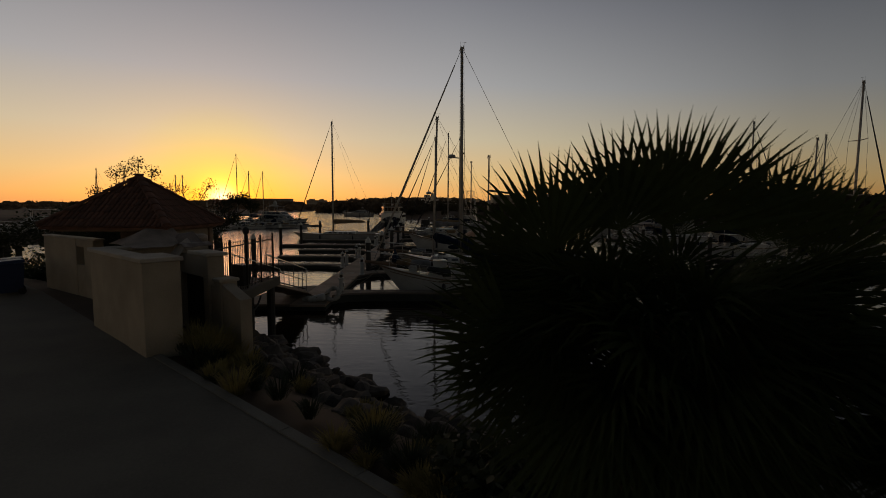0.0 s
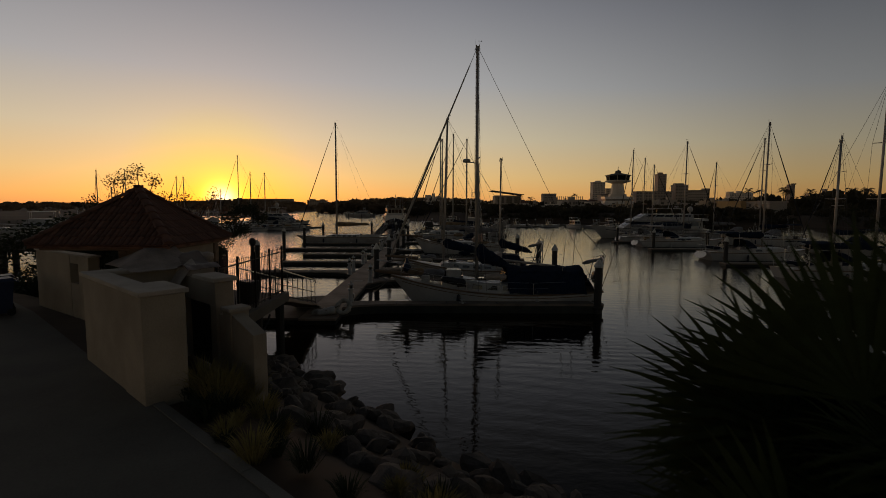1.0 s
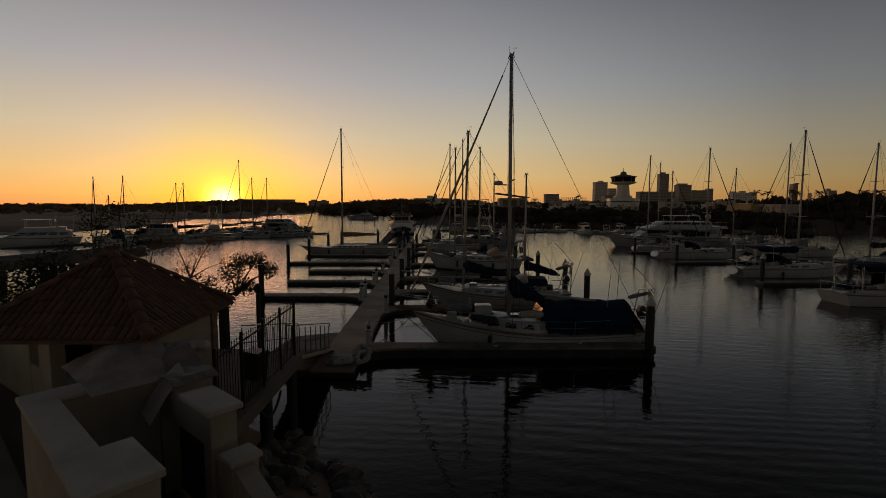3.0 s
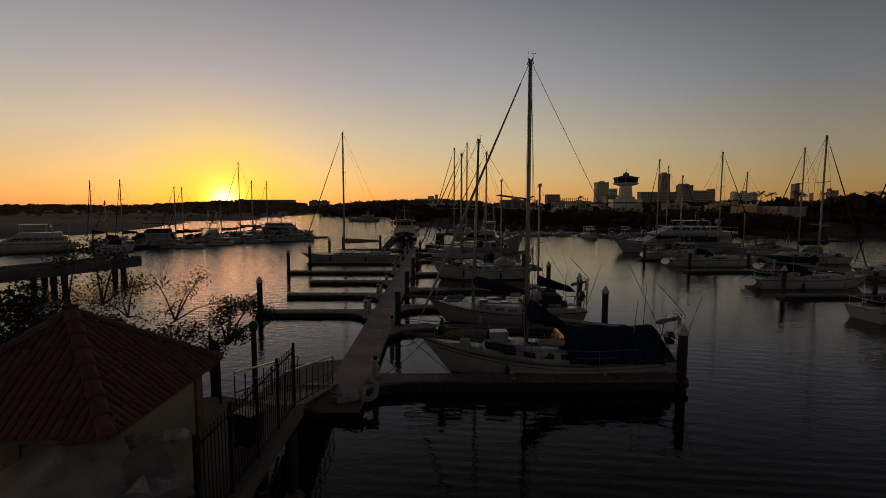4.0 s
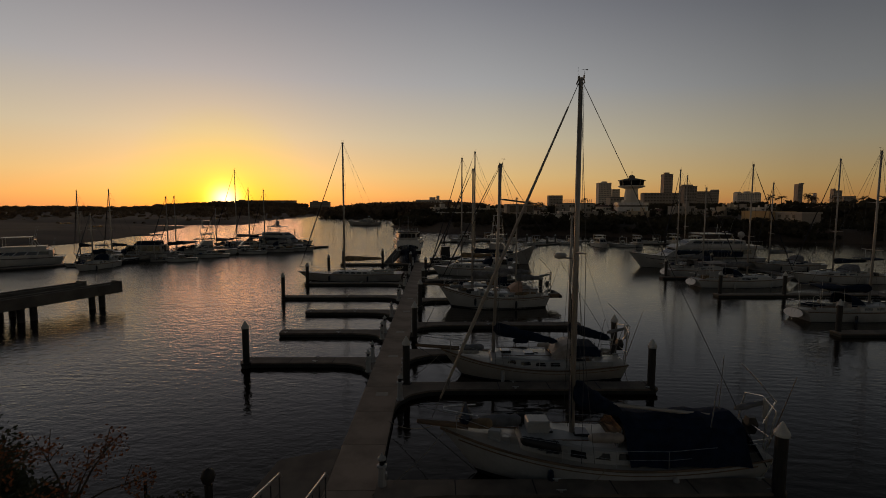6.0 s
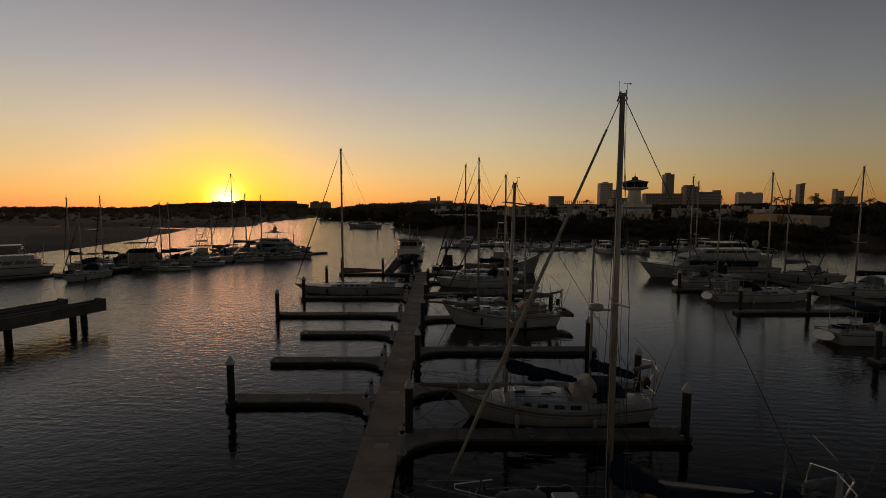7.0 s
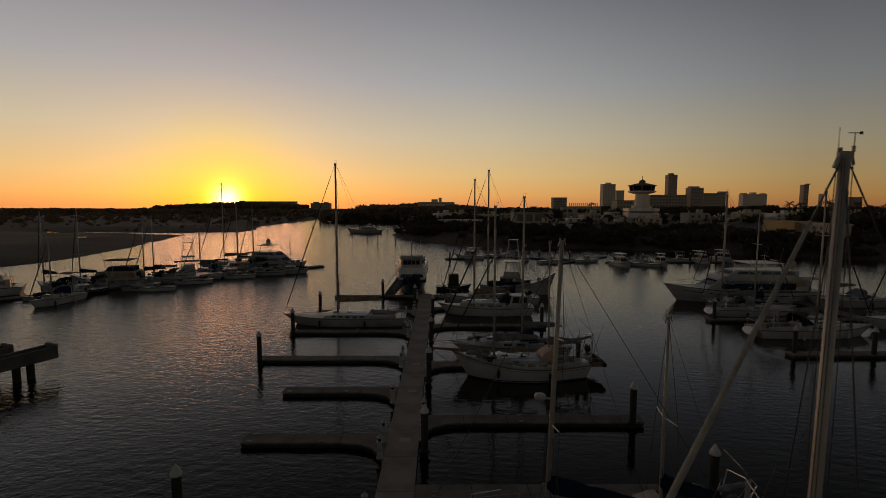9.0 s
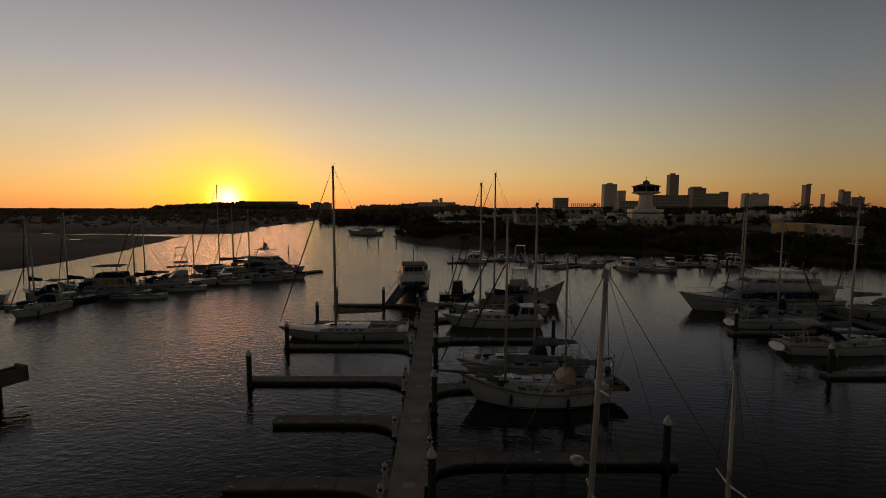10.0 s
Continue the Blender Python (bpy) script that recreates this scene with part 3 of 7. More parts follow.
def mast_set(boat, rows, L, x, top, boom=0.0, cover=None, r=0.10, spreaders=2, lean=(0, 0), fore=None, jib=True, back=True, seed=1, boom_z=None, boom_drop=-0.12, spar=None, vane=True, topload=0):
    """A mast with its boom, covered sail, spreaders and wires. fore: (x, z) of the forestay's foot."""
    spar = spar or ALU
    zdeck, w = rail_height(rows, x)
    base = Vector((x, 0, zdeck - 0.1))
    tip = Vector((x + lean[0], lean[1], top))
    mast = part("mast", atube([base, base.lerp(tip, 0.5), tip], [r, r * 0.95, r * 0.72], 10), spar, boat, smooth=True)
    at = lambda z: base.lerp(tip, (z - base.z) / (tip.z - base.z))
    cap = abox((-0.11, -0.035, -0.05), (0.10, 0.035, 0.03), 0.01)
    tube(cap, [(-0.09, 0.03, 0.02), (-0.09, 0.03, 0.10)], 0.022, 6)
    tube(cap, [(0.06, -0.02, 0.02), (0.06, -0.02, 0.08)], 0.03, 6)
    tube(cap, [(0.08, 0.0, -0.04), (0.14, 0.0, -0.20)], 0.028, 6)
    tube(cap, [(-0.10, 0.0, -0.04), (-0.13, 0.0, -0.16)], 0.022, 6)
    part("masthead", cap, spar, mast, m=Matrix.Translation(tip))
    if vane:
        vb = atube([(-0.12, 0, 0), (-0.12, 0, 0.28)], 0.007, 5)
        tube(vb, [(-0.22, 0, 0.28), (-0.02, 0, 0.28)], 0.006, 4)
        box(vb, (-0.23, -0.003, 0.26), (-0.18, 0.003, 0.30))
        part("wind_vane", vb, WIRE, mast, m=Matrix.Translation(tip))
        part("aerial", atube([(0.1, 0, 0), (0.1, 0, 0.36)], 0.005, 4), WIRE, mast, m=Matrix.Translation(tip))
    levels = [0.55] if spreaders == 1 else [0.38, 0.68]
    ch = w * 0.92
    foot = [(x - 0.25, zdeck), (x + 0.02, zdeck)]
    for sgn in (1, -1):
        ends = []
        for f in levels[:spreaders]:
            p = base.lerp(tip, f)
            e = p + Vector((-0.1, sgn * ch * (0.75 - 0.25 * f), 0.05))
            part("spreader", atube([p, e], [0.045, 0.025], 6), spar, mast)
            ends.append(e)
        stay(boat, (x, sgn * ch, zdeck), ends[0] if ends else tip, 0.011, "shroud")
        for e0, e1 in zip(ends, ends[1:] + [tip]):
            stay(boat, e0, e1, 0.011, "shroud")
        stay(boat, (x - 0.45, sgn * ch, zdeck), base.lerp(tip, levels[0] - 0.02), 0.010, "shroud")
    if fore:
        f0 = Vector((fore[0], 0, fore[1]))
        stay(boat, f0, tip, 0.014, "forestay")
        if jib:
            a, b = f0.lerp(tip, 0.06), f0.lerp(tip, 0.92)
            part("furled_jib", atube([a, a.lerp(b, 0.25), a.lerp(b, 0.6), b], [0.04, 0.07, 0.055, 0.03], 7), {"cover": cover, "pale": SAILCLOTH}.get(jib, CANVAS_DARK), boat, smooth=True)
    for k in range(topload):
        a = k * 2.2 + 0.6
        stay(boat, base + Vector((0.24 * math.cos(a), 0.24 * math.sin(a), 0.9)), tip + Vector((0.10 * math.cos(a), 0.10 * math.sin(a), -0.08)), 0.007, "halyard")
    if back:
        stay(boat, (-L / 2 + 0.1, 0, rail_height(rows, -L / 2)[0]), tip, 0.012, "backstay")
    if boom:
        bz = boom_z or zdeck + 1.5
        p = at(bz)
        q = Vector((p.x - boom, 0, bz - boom_drop))
        bo = part("boom", atube([p, q], 0.07, 8), spar, boat)
        if cover:
            part("sail_cover", lumpy(p + Vector((0.06, 0, 0.22)), q + Vector((0.15, 0, 0.10)), 0.30, 0.14, seed, 1.25), cover, bo, "canvas cover over the stowed sail", smooth=True)
            part("cover_collar", lumpy(p + Vector((-0.02, 0, 0.05)), p + Vector((0.02, 0, 1.05)), 0.2, 0.12, seed + 1, 1.0, 4), cover, bo, smooth=True)
        stay(boat, q + Vector((0, 0, 0.05)), tip, 0.007, "topping_lift")
        stay(boat, q.lerp(p, 0.25), (q.x * 0.75 + p.x * 0.25, 0, zdeck + 0.25), 0.012, "mainsheet", ROPE)
    return at


def guard_rails(boat, rows, L, gap=1.7, h=0.62):
    n = max(4, int(L / gap))
    for sgn in (1, -1):
        tops, mids = [], []
        for i in range(n + 1):
            s = 0.03 + 0.92 * i / n
            x = -L / 2 + L * s
            z, w = rail_height(rows, x)
            w = max(0.03, w - 0.06)
            part("stanchion", atube([(x, sgn * w, z), (x, sgn * w, z + h)], 0.014, 5), STEEL, boat)
            tops.append((x, sgn * w, z + h))
            mids.append((x, sgn * w, z + h * 0.5))
        part("lifeline", atube(tops, 0.008, 4), STEEL, boat)
        part("lifeline", atube(mids, 0.006, 4), STEEL, boat)
    zb, _ = rail_height(rows, L / 2)
    xb = L / 2
    part("pulpit", atube([(xb - 1.3, rail_height(rows, xb - 1.3)[1] * 0.9, zb + h), (xb - 0.1, 0.12, zb + h + 0.08), (xb - 0.1, -0.12, zb + h + 0.08), (xb - 1.3, -rail_height(rows, xb - 1.3)[1] * 0.9, zb + h)], 0.02, 6), STEEL, boat)
    zs, ws = rail_height(rows, -L / 2)
    part("pushpit", atube([(-L / 2 + 0.9, ws * 0.97, zs + h), (-L / 2 + 0.05, ws * 0.85, zs + h + 0.04), (-L / 2 + 0.05, -ws * 0.85, zs + h + 0.04), (-L / 2 + 0.9, -ws * 0.97, zs + h)], 0.02, 6), STEEL, boat)


def cabin(boat, rows, x0, x1, h, windows=3, material=None, inset=0.32, glass=GLASS, name="cabin_trunk"):
    secs = []
    n = 6
    for i in range(n + 1):
        x = x0 + (x1 - x0) * i / n
        z, w = rail_height(rows, x)
        w = max(0.25, w - inset)
        hh = h * (0.55 if i == n else 0.9 if i == n - 1 else 1.0)
        xx = x - (0.12 if i == n else 0)
        secs.append([(x, -w, z - 0.05), (xx, -w * 0.94, z + hh * 0.85), (xx, -w * 0.80, z + hh), (xx, 0, z + hh + 0.07), (xx, w * 0.80, z + hh), (xx, w * 0.94, z + hh * 0.85), (x, w, z - 0.05)])
    c = part(name, loft(secs), material or WHITE, boat)
    for sgn in (1, -1):
        for k in range(windows):
            xa = x0 + (x1 - x0) * (0.08 + 0.78 * k / windows)
            xb = xa + (x1 - x0) * 0.78 / windows * 0.66
            za, wa = rail_height(rows, xa)
            zb, wb = rail_height(rows, xb)
            ya, yb = max(0.25, wa - inset), max(0.25, wb - inset)
            lo, hi = 0.28 * h, 0.72 * h
            o = 0.012
            f = lambda y, t: sgn * (y * (1 - 0.06 * t / 0.85) + o)
            q = [(xa, f(ya, lo / h), za + lo), (xb, f(yb, lo / h), zb + lo), (xb - 0.03, f(yb, hi / h), zb + hi), (xa + 0.03, f(ya, hi / h), za + hi)]
            bm = bmesh.new()
            v = [bm.verts.new(p) for p in q] + [bm.verts.new((p[0], p[1] - sgn * 0.03, p[2])) for p in q]
            for fc in ((0, 1, 2, 3), (7, 6, 5, 4), (0, 4, 5, 1), (1, 5, 6, 2), (2, 6, 7, 3), (3, 7, 4, 0)):
                bm.faces.new([v[i] for i in fc])
            part("window", bm, glass, c, "dark cabin window")
    for k in range(2):
        hx = x0 + (x1 - x0) * (0.45 + 0.32 * k)
        z, _ = rail_height(rows, hx)
        part("deck_hatch", abox((hx - 0.28, -0.28, z + h * 0.95), (hx + 0.28, 0.28, z + h + 0.13), 0.03), glass, c, "smoked hatch")
    z, w = rail_height(rows, (x0 + x1) / 2)
    for sgn in (1, -1):
        part("grab_rail", atube([(x0 + 0.3, sgn * (w - inset) * 0.7, z + h + 0.12), (x1 - 0.6, sgn * (w - inset) * 0.6, z + h + 0.12)], 0.022, 5), TEAK, c)
    return c


def dodger(boat, x, z, w, h, length, material=CANVAS, name="dodger"):
    secs = []
    for i in range(5):
        t = i / 4
        xx = x + length * (1 - t)
        hh = h * math.sin((0.25 + 0.75 * t) * math.pi / 2)
        secs.append([(xx, -w, z), (xx, -w * 0.97, z + hh * 0.75), (xx, -w * 0.75, z + hh), (xx, 0, z + hh + 0.06), (xx, w * 0.75, z + hh), (xx, w * 0.97, z + hh * 0.75), (xx, w, z)])
    d = part(name, loft(secs, closed=False, caps=False), material, boat, "canvas spray hood")
    sol = d.modifiers.new("thick", "SOLIDIFY")
    sol.thickness = 0.02
    xf, z0 = x + length + 0.02, z + 0.02
    part("windscreen", loft([[(xf, -w * 0.8, z0), (xf, w * 0.8, z0), (xf - 0.03, w * 0.8, z0), (xf - 0.03, -w * 0.8, z0)],
                             [(xf - h * 0.27, -w * 0.7, z0 + h * 0.56), (xf - h * 0.27, w * 0.7, z0 + h * 0.56), (xf - h * 0.27 - 0.03, w * 0.7, z0 + h * 0.56), (xf - h * 0.27 - 0.03, -w * 0.7, z0 + h * 0.56)]]), GLASS, d, "clear vinyl windscreen")
    return d


def bimini(boat, x0, x1, z, w, h, material=CANVAS):
    b = part("bimini", loft([[(x, -w, z + h - 0.12), (x, -w * 0.6, z + h), (x, 0, z + h + 0.05), (x, w * 0.6, z + h), (x, w, z + h - 0.12), (x, w, z + h - 0.15), (x, 0, z + h + 0.02), (x, -w, z + h - 0.15)] for x in (x0, (x0 + x1) / 2, x1)]), material, boat, "canvas awning over the cockpit")
    for x in (x0 + 0.15, x1 - 0.15):
        part("awning_frame", atube([(x, -w, z), (x, -w * 0.98, z + h - 0.15), (x, 0, z + h - 0.01), (x, w * 0.98, z + h - 0.15), (x, w, z)], 0.016, 5), STEEL, b)


def fender(boat, x, y, z):
    f = part("fender", lathe([(0.02, -0.36), (0.09, -0.30), (0.11, -0.15), (0.11, 0.15), (0.09, 0.30), (0.02, 0.36)], 8), NAVY if random.random() < 0.5 else WHITE, boat, m=pose(x, y, z - 0.1))
    part("fender_line", atube([(0, 0, 0.35), (0, -0.02 if y > 0 else 0.02, 0.75)], 0.008, 4), ROPE, f)


def sailboat(m, L, B, free, masts, label, hull=WHITE, bowsprit=0.0, cab=(-0.12, 0.24), cab_h=0.42, windows=3, hood=CANVAS, awning=None, rails=True, stripe=None, group="moored sailing boats", seed=1, rudder=False, sheer=0.35, name="sailboat", fenders=2, stern=0.75, cabmat=None, scoop=False):
    boat = thing(name, m, label, "sailboat", group)
    rows = hull_shape(L, B, free, sheer, stern)
    build_hull(boat, rows, hull, stripe)
    zc, wc = rail_height(rows, L * cab[0])
    if cab_h:
        cabin(boat, rows, L * cab[0], L * cab[1], cab_h, windows, material=cabmat)
    # cockpit: coamings, seats, wheel
    xa, xb = -L * 0.42, L * cab[0] - 0.1
    za, wa = rail_height(rows, (xa + xb) / 2)
    for sgn in (1, -1):
        part("coaming", abox((xa, sgn * wa * 0.62 - 0.07, za - 0.02), (xb, sgn * wa * 0.62 + 0.07, za + 0.26), 0.03), cabmat or WHITE, boat)
    part("cockpit_well", abox((xa + 0.2, -wa * 0.55, za - 0.01), (xb - 0.1, wa * 0.55, za + 0.06)), TEAK, boat)
    ped = part("steering_pedestal", abox((xa + 0.9, -0.08, za), (xa + 1.05, 0.08, za + 0.8), 0.02), WHITE, boat)
    ring = [(xa + 0.85, 0.42 * math.cos(k * math.tau / 14), za + 0.75 + 0.42 * math.sin(k * math.tau / 14)) for k in range(15)]
    part("wheel", tube(bmesh.new(), ring, 0.018, 5, False), STEEL, ped)
    if scoop:
        zt, wt = rail_height(rows, -L / 2)
        oval = [(wt * 0.80 * math.cos(k * math.tau / 16), 0.36 * math.sin(k * math.tau / 16)) for k in range(16)]
        part("reverse_transom", loft([[(-L / 2 - 0.30 + v * 0.55 + o, u, zt - 0.34 + v) for u, v in oval] for o in (0.0, 0.07)]), WHITEPAINT, boat, "white sloping transom")
        part("boarding_ladder", atube([(-L / 2 - 0.5, 0.25, zt - 1.0), (-L / 2 - 0.05, 0.25, zt + 0.3), (-L / 2 - 0.05, -0.1, zt + 0.3), (-L / 2 - 0.5, -0.1, zt - 1.0)], 0.018, 5), STEEL, boat)
    if hood:
        dodger(boat, L * cab[0] - 0.5, zc + cab_h * 0.8, wc * 0.62, 0.95, 1.2, hood)
    if awning:
        bimini(boat, xa + 0.1, xa + 2.3, za + 0.25, wa * 0.75, 1.85, awning)
    if bowsprit:
        zb = rail_height(rows, L / 2)[0]
        part("bowsprit", atube([(L / 2 - 1.0, 0, zb + 0.02), (L / 2 + bowsprit, 0, zb + 0.22)], [0.13, 0.08], 8), TEAK, boat)
        stay(boat, (L / 2 + bowsprit, 0, zb + 0.2), (L / 2 - 0.12 * L * 0.9, 0, 0.1), 0.018, "bobstay")
        for sgn in (1, -1):
            part("sprit_rail", atube([(L / 2 - 0.8, sgn * 0.45, zb + 0.62), (L / 2 + bowsprit - 0.1, sgn * 0.12, zb + 0.82)], 0.018, 5), STEEL, boat)
    if rails:
        guard_rails(boat, rows, L)
    zb = rail_height(rows, L / 2)[0]
    for i, ms in enumerate(masts):
        mast_set(boat, rows, L, seed=seed + i, **{"fore": (L / 2 + bowsprit * 0.95, zb + 0.25 * bool(bowsprit)) if i == 0 else None, "back": i == 0, **ms})
    for k in range(fenders):
        xx = L * (0.18 - 0.36 * k / max(1, fenders - 1))
        z, w = rail_height(rows, xx)
        for sgn in (1, -1):
            fender(boat, xx, sgn * (w + 0.1), z - 0.45)
    return boat, rows


def clutter(boat, spots, seed):
    """Bags, rolled sails and covers lying about on deck: (name, x, y, z, length, radius, material)."""
    for i, (nm, x, y, z, L, r, mt) in enumerate(spots):
        part(nm, lumpy((x - L / 2, 0, 0), (x + L / 2, 0, 0), r, r * 0.8, seed + i, 0.8, 8), mt, boat, m=pose(0, y, z), smooth=True)


def deck_mess(boat, rows, L, seed, n=6, lo=-0.42, hi=0.36):
    """Bags, rolled canvas, boxes, cans and whip aerials on a lived-on deck."""
    rg = random.Random(seed)
    for k in range(n):
        x = L * rg.uniform(lo, hi)
        z, w = rail_height(rows, x)
        y = rg.uniform(-0.75, 0.75) * w
        if rg.random() < 0.6:
            ln, r = rg.uniform(0.6, 1.7), rg.uniform(0.14, 0.28)
            part(rg.choice(("deck_bag", "sail_bag", "canvas_roll")), lumpy((-ln / 2, 0, 0), (ln / 2, 0, 0), r, r * 0.75, seed + k, 0.8, 6), rg.choice((CANVAS, CANVAS_GREY, CANVAS_TAN, BINBLACK, SAILCLOTH)), boat, m=pose(x, y, z + 0.12 + 0.35 * rg.random(), 0, 0, rg.choice((0, 90, 20, -15))), smooth=True)
        else:
            a, b, c = rg.uniform(0.18, 0.4), rg.uniform(0.15, 0.3), rg.uniform(0.25, 0.55)
            part(rg.choice(("locker", "fuel_can")), abox((-a, -b, 0), (a, b, c), 0.03), rg.choice((WHITE, BLUEBIN, CANVAS_TAN, BINBLACK)), boat, m=pose(x, y, z - 0.03, 0, 0, rg.uniform(-30, 30)))
    for k in range(2):
        x = -L * rg.uniform(0.3, 0.48)
        z, w = rail_height(rows, x)
        part("aerial", atube([(x, w * rg.uniform(-0.8, 0.8), z), (x - 0.15, w * rg.uniform(-0.8, 0.8), z + rg.uniform(2.0, 3.4))], [0.022, 0.012], 5), STEEL, boat)


def radar(boat, x, z, lean=0.0):
    d = part("radar_dome", lathe([(0.05, -0.02), (0.19, 0.0), (0.22, 0.08), (0.20, 0.16), (0.06, 0.20)], 12), WHITE, boat, "white radar dome", m=pose(x + 0.45, lean, z), smooth=True)
    part("radar_bracket", atube([(-0.42, 0, 0.0), (0, 0, 0.02)], 0.035, 6), ALU, d)


def stern_gear(boat, L, z, w):
    """Tubular arch, outboard on a bracket, wind steering and a solar panel at the stern."""
    arch = part("stern_arch", atube([(-L / 2 + 0.3, -w, z), (-L / 2, -w, z + 1.5), (-L / 2 - 0.1, 0, z + 1.7), (-L / 2, w, z + 1.5), (-L / 2 + 0.3, w, z)], 0.028, 6), STEEL, boat)
    part("folded_awning", lumpy((-L / 2 + 0.9, 0, z + 1.25), (-L / 2 - 0.25, 0, z + 1.5), 0.22, 0.12, 7, 0.6, 6), CANVAS_GREY, arch, smooth=True)
    part("boarding_pole", atube([(-L / 2 + 0.2, 0.5, z + 0.9), (-L / 2 - 0.2, 0.5, z + 1.7), (-L / 2 + 0.5, 0.5, z + 2.5), (-L / 2 + 1.1, 0.5, z + 3.1)], [0.03, 0.03, 0.025, 0.02], 6), STEEL, arch)
    part("flag_pole", atube([(-L / 2 - 0.1, 0.4, z), (-L / 2 - 0.9, 0.5, z + 2.6)], [0.02, 0.01], 5), TEAK, boat)
    ob = part("outboard_motor", loft([[(-L / 2 - 0.12, -0.6, z + 0.1), (-L / 2 + 0.14, -0.6, z + 0.1), (-L / 2 + 0.14, -0.32, z + 0.1), (-L / 2 - 0.12, -0.32, z + 0.1)], [(-L / 2 - 0.2, -0.64, z + 0.45), (-L / 2 + 0.2, -0.64, z + 0.45), (-L / 2 + 0.2, -0.28, z + 0.45), (-L / 2 - 0.2, -0.28, z + 0.45)], [(-L / 2 - 0.12, -0.58, z + 0.72), (-L / 2 + 0.12, -0.58, z + 0.72), (-L / 2 + 0.12, -0.34, z + 0.72), (-L / 2 - 0.12, -0.34, z + 0.72)]]), BINBLACK, boat)
    part("wind_steering", atube([(-L / 2 - 0.15, 0.1, z - 0.5), (-L / 2 - 0.2, 0.1, z + 0.9)], 0.04, 6), STEEL, boat)
    part("steering_vane", abox((-L / 2 - 0.24, 0.08, z + 0.9), (-L / 2 - 0.05, 0.12, z + 1.7)), WHITE, boat)


def dinghy(m, label, L=2.6, material=GREYHULL, group="dinghies"):
    d = thing("dinghy", m, label, "dinghy", group)
    for s in (1, -1):
        part("side_tube", tube(bmesh.new(), [(-L / 2, s * 0.55, 0.05), (-L * 0.1, s * 0.58, 0.05), (L * 0.3, s * 0.42, 0.10), (L * 0.5, s * 0.02, 0.2)], [0.16, 0.19, 0.18, 0.14], 10), material, d, smooth=True)
    part("floor", prism([(-L / 2 + 0.1, -0.5), (L * 0.25, -0.42), (L * 0.42, 0), (L * 0.25, 0.42), (-L / 2 + 0.1, 0.5)], -0.08, -0.02), material, d)
    part("transom", abox((-L / 2 + 0.08, -0.5, -0.1), (-L / 2 + 0.14, 0.5, 0.28)), TEAK, d)
    part("thwart", abox((-0.1, -0.5, 0.08), (0.15, 0.5, 0.12), 0.01), TEAK, d)
    return d


def tier(parent, x0, x1, w, z0, z1, front=0.6, back=0.1, windows=0, material=WHITE, name="superstructure", band=(0.38, 0.8), narrow=0.93, front_panes=0):
    """One storey of a superstructure with its side and front windows; bow at +x."""
    h = z1 - z0
    lo = [(x0, -w, z0), (x1, -w * 0.72, z0), (x1, w * 0.72, z0), (x0, w, z0)]
    hi = [(x0 + back * h, -w * narrow, z1), (x1 - front * h, -w * 0.68 * narrow, z1), (x1 - front * h, w * 0.68 * narrow, z1), (x0 + back * h, w * narrow, z1)]
    bm = loft([lo, hi])
    t = part(name, bm, material, parent)
    P = lambda a, b, k: tuple(a[i] + (b[i] - a[i]) * k for i in range(3))

    def pane(c0, c1, d0, d1, u0, u1, v0, v1, out):
        q = [P(P(c0, c1, u), P(d0, d1, u), v) for u, v in ((u0, v0), (u1, v0), (u1, v1), (u0, v1))]
        b = bmesh.new()
        a = [b.verts.new((p[0] + out[0] * 0.06, p[1] + out[1] * 0.06, p[2])) for p in q] + [b.verts.new((p[0] - out[0] * 0.14, p[1] - out[1] * 0.14, p[2])) for p in q]
        for f in ((0, 1, 2, 3), (7, 6, 5, 4), (0, 4, 5, 1), (1, 5, 6, 2), (2, 6, 7, 3), (3, 7, 4, 0)):
            b.faces.new([a[i] for i in f])
        part("window", b, GLASS, t, "dark tinted window")

    for k in range(windows):
        u0 = 0.06 + 0.88 * k / windows
        u1 = u0 + 0.88 / windows * 0.86
        pane(lo[0], lo[1], hi[0], hi[1], u0, u1, *band, (0, -1))
        pane(lo[3], lo[2], hi[3], hi[2], u0, u1, *band, (0, 1))
    if windows and back < 0.5:
        pane(lo[3], lo[0], hi[3], hi[0], 0.38, 0.62, 0.06, 0.88, (-1, 0))
        pane(lo[3], lo[0], hi[3], hi[0], 0.08, 0.30, 0.42, 0.84, (-1, 0))
    for k in range(front_panes):
        u0 = 0.06 + 0.88 * k / front_panes
        u1 = u0 + 0.88 / front_panes * 0.88
        pane(lo[1], lo[2], hi[1], hi[2], u0, u1, *band, (1, 0))
    return t


